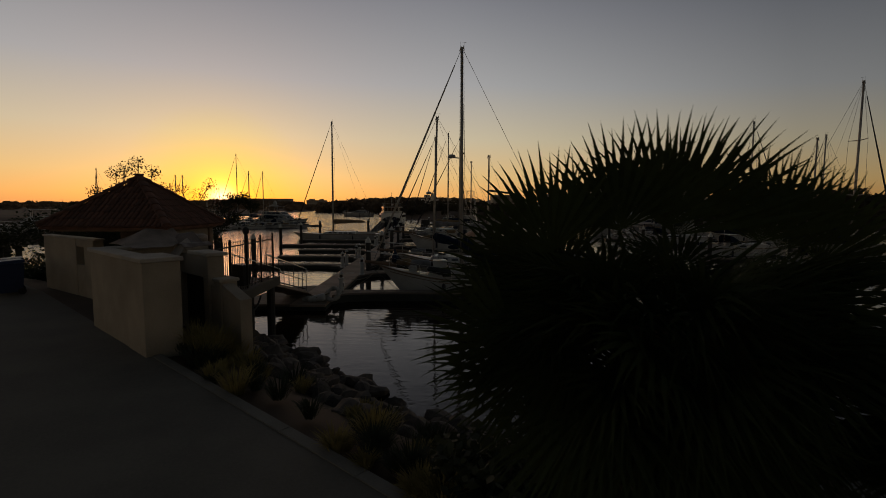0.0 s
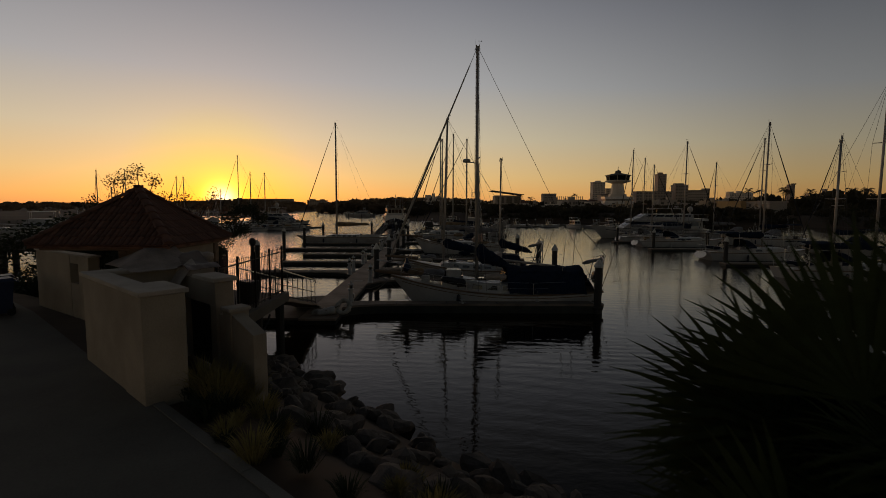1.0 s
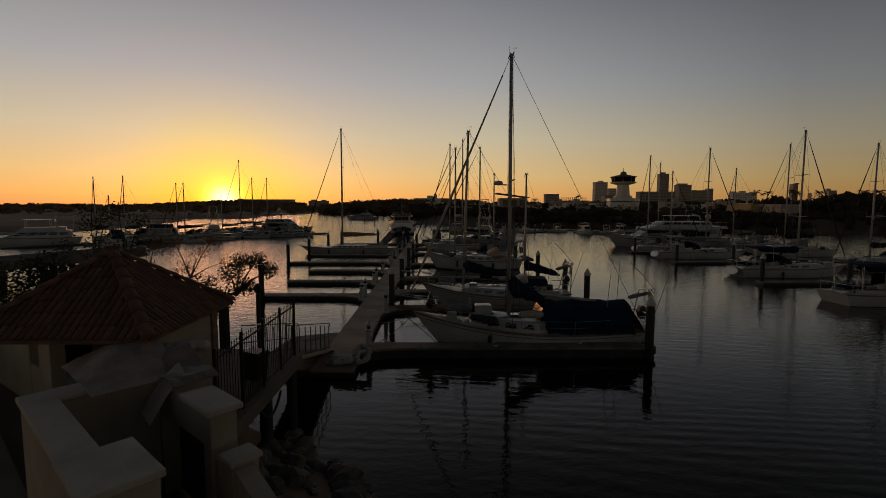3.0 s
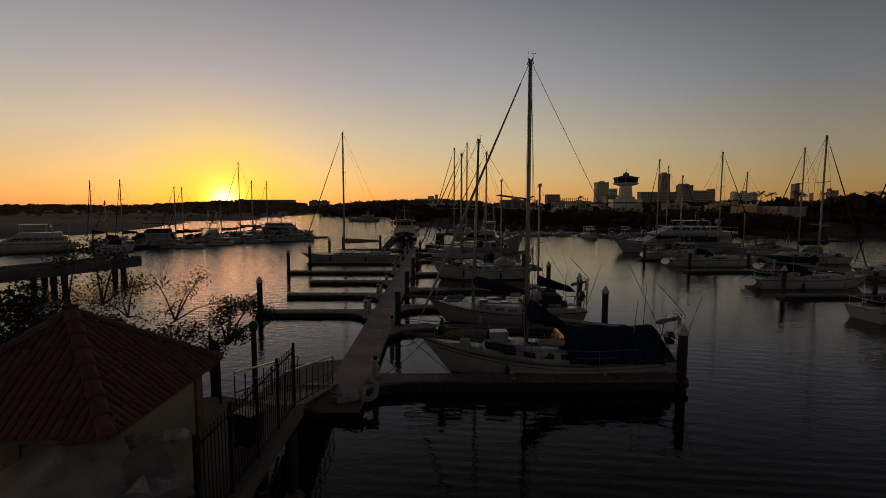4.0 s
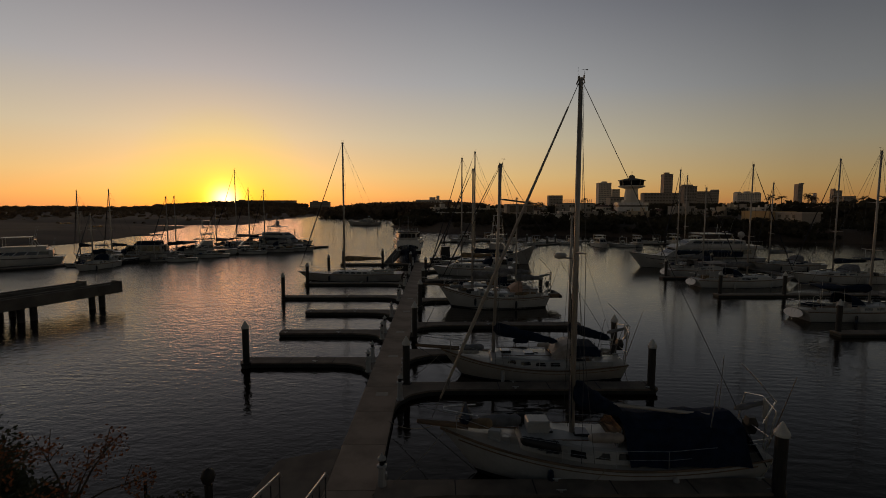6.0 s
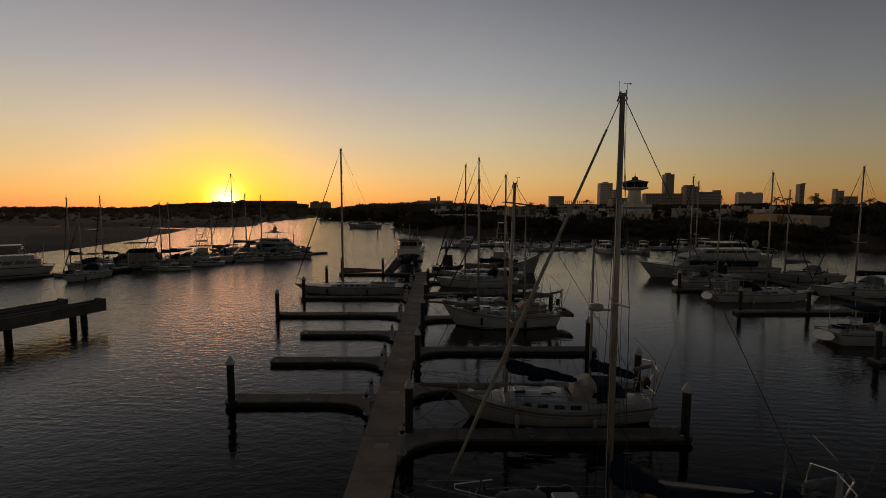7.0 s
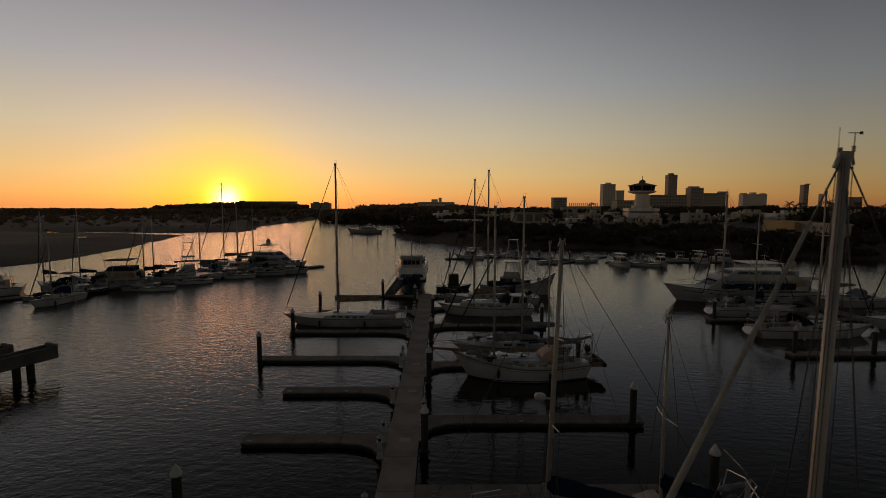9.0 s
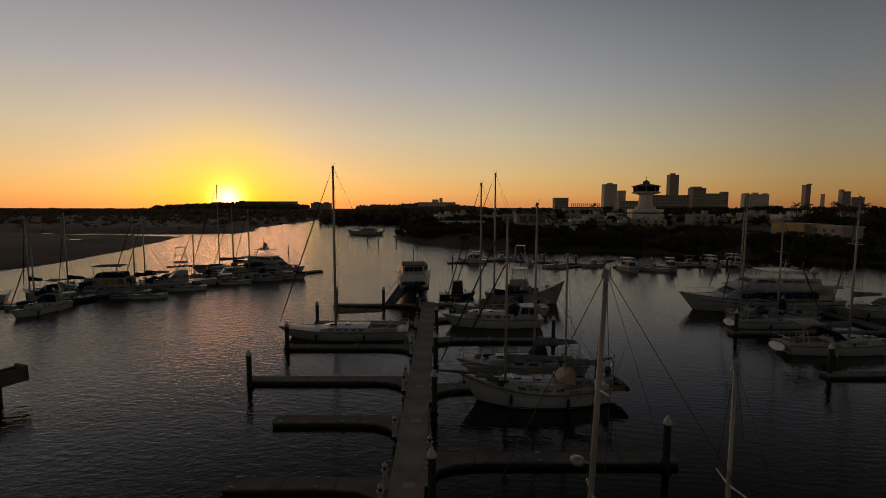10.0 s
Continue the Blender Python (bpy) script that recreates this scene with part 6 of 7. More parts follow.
iron_fence("iron_fence", (-0.2, 13.28), (-0.17, 18.38), 2.46, 1.72, "black iron picket fence along the terrace edge", posts=5)
iron_fence("iron_fence", (-2.3, 18.7), (-3.3, 20.3), 1.6, 2.4, "black iron picket fence on the shore")
gp = thing("gate_post", pose(-1.92, 20.2, 0), "dark round post with a ball top", "post")
part("shaft", lathe([(0.08, -1.5), (0.08, 4.05)], 12), PILE, gp)
part("ball", lathe([(0.02, 4.03), (0.11, 4.10), (0.145, 4.22), (0.11, 4.34), (0.02, 4.40)], 12), PILE, gp, smooth=True)

gangway = thing("gangway", pose(0, 0, 0), "grey gangway with tubular handrails, lower rails coloured as backlit", "gangway")
GA, GB = Vector((-1.15, 18.5, 2.30)), Vector((-1.07, 23.9, 0.98))
part("ramp_deck", loft([[(-1.85, 18.5, 2.20), (-0.45, 18.5, 2.20), (-0.45, 18.5, 2.32), (-1.85, 18.5, 2.32)], [(-1.77, 23.9, 0.85), (-0.37, 23.9, 0.85), (-0.37, 23.9, 0.97), (-1.77, 23.9, 0.97)]]), CONCRETE, gangway)
part("landing_plate", loft([[(-1.72, 23.91, 0.90), (-0.42, 23.91, 0.90), (-0.42, 23.91, 0.96), (-1.72, 23.91, 0.96)], [(-1.72, 25.1, 0.51), (-0.42, 25.1, 0.51), (-0.42, 25.1, 0.55), (-1.72, 25.1, 0.55)]]), CONCRETE, gangway)
for o in (-0.66, 0.68):
    side = Vector((o, 0, 0))
    part("handrail", atube([GA + side + Vector((0, 0, 1.08)), GB + side + Vector((0, 0, 1.12)), GB + side + Vector((0.02, 0.15, 0.95))], 0.027, 8), STEEL, gangway, "bare steel top rail")
    # lower rails and posts painted dark as in silhouette
    part("mid_rail", atube([GA + side + Vector((0, 0, 0.52)), GB + side + Vector((0, 0, 0.52))], 0.018, 6), RAIL_BACKLIT, gangway)
    part("kick_rail", atube([GA + side + Vector((0, 0, 0.08)), GB + side + Vector((0, 0, 0.08))], 0.03, 6), RAIL_BACKLIT, gangway)
    for k in range(9):
        p = GA.lerp(GB, k / 8) + side
        part("post", atube([p, p + Vector((0, 0, 1.0))], 0.018, 6), RAIL_BACKLIT, gangway)
for k in range(1, 24):
    p = GA.lerp(GB, k / 24)
    part("tread", abox((-0.64, -0.02, -0.01), (0.64, 0.02, 0.012)), PIERCON, gangway, m=Matrix.Translation(p))

# bundle of sheeting and rope at the dock's corner
bundle = thing("tarp_bundle", pose(0.62, 23.5, 0.5), "grey-white bundle of sheeting and rope on the dock", "bundle")
part("sheet_roll", lumpy((-1.05, -0.25, 0.12), (0.2, -0.05, 0.22), 0.16, 0.26, 31, 0.9), SAILCLOTH, bundle, smooth=True)
part("sheet_roll", lumpy((-0.7, -0.45, 0.16), (0.1, -0.30, 0.30), 0.13, 0.20, 33, 1.0), WHITE, bundle, smooth=True)
ringp = [(0.42 + 0.30 * math.cos(k * math.tau / 14), 0.10 + 0.34 * math.sin(k * math.tau / 14), 0.36 + 0.24 * math.sin(k * math.tau / 14)) for k in range(15)]
part("hose_coil", tube(bmesh.new(), ringp, [0.115 + 0.03 * math.sin(k * 2.1) for k in range(15)], 8, False), SAILCLOTH, bundle, smooth=True)
for k in range(3):
    part("rope_end", atube(sag((-0.9 + 0.3 * k, -0.1 - 0.2 * k, 0.3), (0.25, -0.3 + 0.1 * k, 0.45), 0.05), 0.03, 6), ROPE, bundle)


# ---- hut with a tiled pyramid roof ----
HX, HY, HS, HE, HA = -2.45, 13.85, 1.65, 4.72, 6.05
hut = thing("tiled_hut", pose(HX, HY, 2.4), "small beige hut under a red clay tile roof", "hut")
for sx, sy in ((1, -1), (1, 1), (-1, 1)):
    part("pillar", abox((sx * 1.3 - 0.12, sy * 1.3 - 0.12, 0), (sx * 1.3 + 0.12, sy * 1.3 + 0.12, 2.26), 0.02), TEAK, hut)
part("wall", abox((-1.2, 1.2, 0), (1.2, 1.32, 2.2), 0.01), TEAK, hut, "dark timber back wall")
part("side_wall", abox((1.22, -1.17, 0), (1.37, 1.17, 2.19), 0.01), PLASTER, hut, "beige plastered side wall")
part("beam", abox((-1.5, -1.5, 2.2), (1.5, 1.5, 2.3), 0.01), TEAK, hut)
roof = part("roof", loft([[(-HS, -HS, HE - 2.46), (HS, -HS, HE - 2.46), (HS, HS, HE - 2.46), (-HS, HS, HE - 2.46)], [(-HS, -HS, HE - 2.41), (HS, -HS, HE - 2.41), (HS, HS, HE - 2.41), (-HS, HS, HE - 2.41)],
                          [(-0.02, -0.02, HA - 2.46), (0.02, -0.02, HA - 2.46), (0.02, 0.02, HA - 2.46), (-0.02, 0.02, HA - 2.46)]]), TILE, hut)


def barrel_tile(r0, r1, L, n=6):
    vs, fs = [], []
    for s, r in ((0, r0), (1, r1)):
        for k in range(n + 1):
            a = math.pi * k / n
            vs.append((r * math.cos(a), L * s, r * 0.72 * math.sin(a)))
    for k in range(n):
        fs.append((k, k + 1, n + 2 + k, n + 1 + k))
    fs.append(tuple(range(n + 1)))
    me = bpy.data.meshes.new("roof_tile")
    me.from_pydata(vs, [], fs)
    me.materials.append(TILE)
    return me


tile_mesh = barrel_tile(0.066, 0.056, 0.34)
slope = math.atan2(HA - HE, HS)
run = math.hypot(HS, HA - HE)
for face in range(4):
    rz = Matrix.Rotation(face * math.pi / 2, 4, "Z")
    cols = 25
    for c in range(cols):
        x = -HS + HS * 2 * (c + 0.5) / cols
        reach = run * (1 - abs(x) / HS)
        k = 0
        while k * 0.285 < reach - 0.08:
            m = rz @ Matrix.Translation((x + random.uniform(-0.006, 0.006), -HS - 0.04, HE - 2.405)) @ Matrix.Rotation(slope, 4, "X") @ Matrix.Translation((0, k * 0.285, 0.012 + random.uniform(0, 0.012))) @ Matrix.Rotation(-0.03 + random.uniform(-0.03, 0.03), 4, "X")
            o = new("roof_tile", tile_mesh)
            o.parent = roof
            o.matrix_basis = m
            k += 1
ridge_mesh = barrel_tile(0.12, 0.10, 0.40)
for face in range(4):
    rz = Matrix.Rotation(face * math.pi / 2 + math.pi / 4, 4, "Z")
    diag = HS * math.sqrt(2)
    sl = math.atan2(HA - HE, diag)
    for k in range(8):
        o = new("ridge_tile", ridge_mesh)
        o.parent = roof
        o.matrix_basis = rz @ Matrix.Translation((0, -diag - 0.02, HE - 2.37)) @ Matrix.Rotation(sl, 4, "X") @ Matrix.Translation((0, k * 0.345, 0.03)) @ Matrix.Rotation(-0.04, 4, "X")


# ---- trees and palm ----
def leaf_cloud(centres, n, size, seed, squash=0.8):
    """Many small single leaves round centres of (x, y, z, radius)."""
    rng = random.Random(seed)
    vs, fs = [], []
    for cx, cy, cz, cr in centres:
        for _ in range(n):
            d = Vector((rng.gauss(0, 1), rng.gauss(0, 1), rng.gauss(0, 1) * squash)).normalized() * cr * (rng.random() ** 0.45)
            p = Vector((cx, cy, cz)) + d
            a = Vector((rng.uniform(-1, 1), rng.uniform(-1, 1), rng.uniform(-0.6, 0.6))).normalized()
            b = a.cross(Vector((rng.uniform(-1, 1), rng.uniform(-1, 1), rng.uniform(-1, 1)))).normalized()
            L, W = size * rng.uniform(0.7, 1.3), size * rng.uniform(0.22, 0.4)
            k = len(vs)
            vs += [tuple(p - a * L * 0.5), tuple(p + b * W), tuple(p + a * L * 0.5), tuple(p - b * W)]
            fs.append((k, k + 1, k + 2, k + 3))
    return vs, fs


def tree(base, limbs, clumps, per, size, label, seed, leaf=LEAF, trunk_r=0.09, name="tree"):
    t = thing(name, Matrix.Translation(base), label, "tree", "shore trees")
    part("trunk", atube([(0, 0, -0.4), (0.05, 0.03, limbs[0][2] * 0.5), limbs[0]], [trunk_r, trunk_r * 0.8, trunk_r * 0.55], 8), BARK, t)
    for c in clumps:
        s = min(limbs, key=lambda q: (Vector(q) - Vector(c[:3])).length)
        mid = Vector(s).lerp(Vector(c[:3]), 0.5) + Vector((0, 0, 0.08))
        part("limb", atube([s, mid, c[:3]], [trunk_r * 0.4, trunk_r * 0.26, trunk_r * 0.1], 6), BARK, t)
        rng = random.Random(seed + int(c[0] * 97))
        for _ in range(4):
            d = Vector((rng.uniform(-1, 1), rng.uniform(-1, 1), rng.uniform(-0.3, 1))).normalized() * c[3]
            part("twig", atube([Vector(c[:3]) * 0.6 + mid * 0.4, Vector(c[:3]) + d], [trunk_r * 0.12, 0.006], 5), BARK, t)
    vs, fs = leaf_cloud(clumps, per, size, seed)
    raw("crown", vs, fs, leaf, t, kind="stuff")
    return t


tree((-2.1, 17.0, 2.4), [(0.1, 0.0, 1.5), (0.8, 0.0, 2.2), (-0.3, 0.0, 1.9)],
     [(1.7, 0, 2.9, 0.26), (1.35, 0.1, 3.15, 0.28), (0.95, 0, 3.1, 0.30), (0.6, 0.1, 2.75, 0.36), (1.1, 0, 2.45, 0.28), (0.5, 0, 2.15, 0.36), (-0.1, 0.1, 2.45, 0.36), (-0.6, 0, 2.35, 0.36), (-0.3, 0, 1.8, 0.42), (0.25, 0.1, 1.75, 0.28), (-1.2, 0.1, 1.8, 0.4), (-0.7, 0.1, 1.4, 0.4)],
     480, 0.066, "small dense dark-leaved shore tree behind a hut", 41)
tree((-3.6, 18.1, 2.3), [(0.0, 0.0, 1.6), (0.5, 0.0, 2.6), (-0.7, 0.0, 2.7)],
     [(1.2, 0, 3.75, 0.30), (0.85, 0, 3.4, 0.34), (0.1, 0, 3.6, 0.34), (-0.5, 0, 3.6, 0.36), (-0.85, 0, 3.1, 0.36), (-1.2, 0, 3.0, 0.34), (0.4, 0, 2.9, 0.36), (0.3, 0, 2.3, 0.36), (1.6, 0, 3.1, 0.28), (-0.2, 0, 2.6, 0.4)],
     120, 0.066, "sparse tree with reddish dry leaves behind a hut", 47, DRYLEAF, 0.06)
tree((-5.4, 18.1, 2.3), [(0.0, 0.0, 1.8), (0.4, 0.1, 3.0), (-0.5, 0.1, 3.0)],
     [(0.3, 0, 4.55, 0.34), (-0.1, 0, 4.3, 0.4), (0.9, 0, 4.25, 0.32), (-0.6, 0.1, 4.2, 0.36), (-1.4, 0.1, 3.5, 0.32), (0.5, 0, 3.7, 0.4), (-0.4, 0, 3.5, 0.45), (1.2, 0.2, 3.5, 0.35), (0.1, 0, 3.0, 0.5)],
     170, 0.07, "slender leafy tree behind a hut", 49, LEAF, 0.07)
tree((-6.6, 19.6, 2.3), [(0, 0, 1.2), (0.8, 0.2, 1.7), (-0.8, 0, 1.6)],
     [(0, 0, 1.5, 0.8), (1.2, 0.2, 1.4, 0.7), (-1.3, 0.1, 1.6, 0.8), (0.5, 0.4, 1.9, 0.5), (-0.7, 0, 2.0, 0.6), (1.6, 0.3, 1.3, 0.5), (-2.2, 0, 1.5, 0.7), (-2.6, 2.2, 0.9, 1.1), (-1.2, 1.8, 1.0, 1.0), (-3.6, 2.9, 0.7, 1.2), (0.6, 1.0, 0.9, 0.8)], 620, 0.14, "broad dark bushy tree on the shore", 53)
tree((-10.5, 21.2, 2.3), [(0, 0, 1.0), (0.9, 0.2, 1.5), (-0.9, 0, 1.4)],
     [(0, 0, 1.9, 1.0), (1.4, 0.2, 1.7, 0.9), (-1.5, 0.1, 1.8, 1.0), (0.4, 0.4, 2.4, 0.7), (-2.6, 0, 1.4, 0.8), (1.0, 1.6, 0.8, 1.2), (-0.6, 2.0, 0.8, 1.3)], 620, 0.15, "broad dark bushy tree on the shore", 59)


def fan_palm(base, crown, label, seed, n=34, reach=1.25, tall=()):
    """A fan palm: trunk with old boots, leaf stalks, each fan of narrow pleated blades with drooping tips."""
    rng = random.Random(seed)
    p = thing("fan_palm", Matrix.Translation(base), label, "palm")
    c = Vector(crown) - Vector(base)
    part("trunk", atube([(0, 0, -0.4), c * 0.5 + Vector((0.06, 0, 0)), c], [0.20, 0.17, 0.19], 12), BARK, p)
    for k in range(40):
        a, f = rng.uniform(0, math.tau), rng.uniform(0.15, 1)
        q = c * f
        part("leaf_boot", atube([q + Vector((math.cos(a), math.sin(a), 0)) * 0.15, q + Vector((math.cos(a) * 0.30, math.sin(a) * 0.30, 0.16))], [0.045, 0.012], 5), BARK, p)
    for k in range(n + len(tall)):
        az = k * 2.39996 + rng.uniform(-0.2, 0.2)
        el = math.radians(rng.choice((-62, -48, -36, -26, -16, -8, 0, 6, 12, 18, 24, 30)) + rng.uniform(-7, 7))
        d = Vector((math.cos(az) * math.cos(el), math.sin(az) * math.cos(el), math.sin(el) * 0.78)).normalized()
        stalk = reach * rng.uniform(0.42, 0.62)
        root = c + d * 0.10
        hub = root + d * stalk + Vector((0, 0, -0.05))
        if k >= n:
            hub, d = c + Vector(tall[k - n][0]), Vector(tall[k - n][1]).normalized()
        side = d.cross(Vector((0, 0, 1)))
        side = side.normalized() if side.length > 0.05 else Vector((1, 0, 0))
        side = Matrix.Rotation(rng.uniform(-0.9, 0.9), 3, d) @ side
        if k >= n:
            side = d.cross(Vector(tall[k - n][3])).normalized()
        upn = side.cross(d).normalized()
        fan = part("leaf_stalk", atube([root, root.lerp(hub, 0.5) + Vector((0, 0, 0.02)), hub], [0.022, 0.016, 0.012], 5), FROND, p)
        vs, fs = [], []
        blades = 44 if k < n else 26
        spread_angle = rng.uniform(165, 205) if k < n else rng.uniform(105, 140)
        fr = reach * rng.uniform(0.62, 0.85) if k < n else tall[k - n][2]
        for b in range(blades):
            t = (b / (blades - 1) - 0.5) * math.radians(spread_angle + rng.uniform(-4, 4))
            w = d * math.cos(t) + side * math.sin(t)
            L = fr * (0.72 + 0.28 * math.cos(t * 0.75)) * rng.uniform(0.93, 1.05)
            perp = (side * math.cos(t) - d * math.sin(t))
            k0 = len(vs)
            lift = upn * (0.03 if b % 2 else -0.01)
            mid = hub + w * L * 0.55 + lift + Vector((0, 0, -0.015))
            wd = 0.55 * L * math.radians(spread_angle) / blades * 0.56
            tip = hub + w * L + Vector((0, 0, -0.16 * L * rng.uniform(0.2, 1.7) * (1 if k < n else 0.25)))
            q3 = mid.lerp(tip, 0.55) + Vector((0, 0, 0.01))
            vs += [tuple(hub), tuple(mid - perp * wd), tuple(mid + perp * wd), tuple(q3 - perp * wd * 0.36), tuple(q3 + perp * wd * 0.36), tuple(tip)]
            fs += [(k0, k0 + 1, k0 + 2), (k0 + 1, k0 + 3, k0 + 4, k0 + 2), (k0 + 3, k0 + 5, k0 + 4)]
        raw("leaf_fan", vs, fs, FROND, fan)
    return p


FACE = (0.42, 0.9, 0.1)                 # the way in which the upright leaves turn their undersides
fan_palm((7.65, 2.7, 2.2), (7.55, 2.55, 4.62), "dark green fan palm beside the promenade", 71, 125, 0.92,
         [((-0.66, -0.05, 0.42), (-0.36, 0.1, 0.93), 0.66, FACE), ((-0.46, 0.1, 0.42), (-0.10, 0.1, 1.0), 0.62, (0.2, 1, 0.1)), ((-0.26, -0.05, 0.55), (-0.14, 0.05, 1.0), 0.68, FACE), ((-0.02, -0.1, 0.58), (0.14, 0, 1.0), 0.72, FACE),
          ((0.10, 0.0, 0.52), (0.42, 0.05, 0.9), 0.86, (0.88, 0.45, 0)), ((0.62, 0.0, 0.48), (0.10, 0, 1.0), 0.64, FACE), ((0.86, 0.15, 0.42), (0.35, 0, 0.9), 0.68, (0.3, 1, 0)), ((1.08, 0.1, 0.34), (0.55, 0, 0.8), 0.68, FACE),
          ((-0.88, -0.1, -0.10), (-1.0, 0.1, 0.05), 0.66, FACE), ((-0.80, 0.0, -0.35), (-1.0, 0.1, -0.2), 0.62, FACE), ((-0.72, 0.25, 0.18), (-0.9, 0.2, 0.4), 0.68, FACE), ((0.98, -0.1, 0.02), (1.0, 0, 0.1), 0.66, FACE)])
fan_palm((9.35, 1.7, 2.2), (9.3, 1.65, 4.1), "low dark fan palm beside a taller one", 73, 34, 1.0)


for k, (x, y, r) in enumerate([(6.9, 4.1, 0.7), (8.2, 3.6, 0.9), (9.6, 3.2, 0.9), (8.6, 0.9, 0.7), (10.6, -0.6, 0.9), (9.0, 5.0, 0.7), (7.4, 2.0, 0.6), (9.4, 0.2, 1.0), (8.8, 2.6, 1.1), (10.2, 2.4, 1.1)]):
    z = ground_at(x, y)
    vs, fs = leaf_cloud([(0, 0, r * 0.45, r), (r * 0.6, 0.2, r * 0.3, r * 0.6), (-r * 0.5, 0.3, r * 0.35, r * 0.6)], 420, 0.13, 300 + k, 0.6)
    sh = thing("shrub", Matrix.Translation((x, y, z)), "dark low shrub below the palms", "shrub", "shrubs below the palms")
    part("stem", atube([(0, 0, -0.2), (0.05, 0, r * 0.6)], [0.04, 0.02], 6), BARK, sh)
    raw("foliage", vs, fs, LEAF, sh, kind="stuff")


for k, (x, y, r) in enumerate([(-8.2, 22.4, 1.3), (-9.6, 23.2, 1.4), (-11.4, 24.0, 1.5), (-7.0, 21.4, 1.1), (-13.6, 24.6, 1.6), (-9.4, 21.4, 1.5), (-11.6, 22.2, 1.6), (-5.6, 20.6, 1.0)]):
    z = ground_at(x, y)
    vs, fs = leaf_cloud([(0, 0, r * 0.55, r), (r * 0.7, 0.2, r * 0.45, r * 0.7), (-r * 0.6, 0.3, r * 0.5, r * 0.7)], 1500, 0.17, 700 + k, 0.6)
    sh = thing("shrub", Matrix.Translation((x, y, z)), "dense dark evergreen shrub on the bank", "shrub", "bank shrubs")
    part("stem", atube([(0, 0, -0.2), (0.05, 0, r * 0.6)], [0.05, 0.02], 6), BARK, sh)
    raw("foliage", vs, fs, LEAF, sh, kind="stuff")


def feathery_shrub(x, y, r, seed):
    rg = random.Random(seed)
    z = ground_at(x, y)
    sh = thing("feathery_shrub", Matrix.Translation((x, y, z)), "dark feathery shrub with long drooping plumes", "shrub", "feathery shrubs")
    vs, fs = [], []
    for k in range(26):
        a, e = rg.uniform(0, math.tau), rg.uniform(0.5, 1.45)
        d = Vector((math.cos(a) * math.cos(e), math.sin(a) * math.cos(e), math.sin(e)))
        L = r * rg.uniform(0.8, 1.35)
        pts = [d * (L * f) - Vector((0, 0, 0.35 * L * f * f)) for f in (0, 0.33, 0.66, 1.0)]
        part("stem", atube(pts, [0.016, 0.012, 0.008, 0.003], 5), BARK, sh)
        for p, q in zip(pts, pts[1:]):
            for j in range(14):
                m = p.lerp(q, rg.random())
                w = Vector((rg.gauss(0, 1), rg.gauss(0, 1), rg.gauss(0, 0.7))).normalized() * rg.uniform(0.08, 0.20) + (q - p) * 0.2
                s2 = w.cross(Vector((rg.uniform(-1, 1), rg.uniform(-1, 1), 1))).normalized() * 0.014
                i = len(vs)
                vs += [tuple(m - s2), tuple(m + s2), tuple(m + w)]
                fs.append((i, i + 1, i + 2))
    raw("plumes", vs, fs, LEAF, sh, kind="stuff")


for k, (x, y, r) in enumerate([(-3.4, 20.7, 1.5), (-2.5, 20.9, 1.4), (-4.6, 21.4, 1.5), (-5.6, 22.4, 1.3), (-3.0, 19.9, 1.3)]):
    feathery_shrub(x, y, r, 900 + k)


# ---- rock bank ----
def rock_mesh(seed):
    rng = random.Random(seed)
    bm = bmesh.new()
    bmesh.ops.create_icosphere(bm, subdivisions=2, radius=0.5)
    off = Vector((rng.uniform(0, 50), rng.uniform(0, 50), 0))
    for v in bm.verts:
        n1 = noise.noise(v.co * 1.6 + off)
        v.co *= 1 + 0.45 * n1 + 0.14 * noise.noise(v.co * 5 + off)
        v.co.z *= 0.72
        v.co.x *= 1.2
    for _ in range(3):
        nrm = Vector((rng.uniform(-1, 1), rng.uniform(-1, 1), rng.uniform(-0.2, 1))).normalized()
        for v in bm.verts:
            d = v.co.dot(nrm) - 0.36
            if d > 0:
                v.co -= nrm * d * 0.9
    me = bpy.data.meshes.new("rock")
    bm.to_mesh(me)
    bm.free()
    me.materials.append(ROCK)
    return me


bank = thing("rock_bank", pose(0, 0, 0), "grey tumbled boulders of the harbour bank", "rocks")
meshes = [rock_mesh(i) for i in range(7)]
rng = random.Random(5)
made_rocks = 0
shore_line = [Vector(p) for p in SHORE[6:15]]
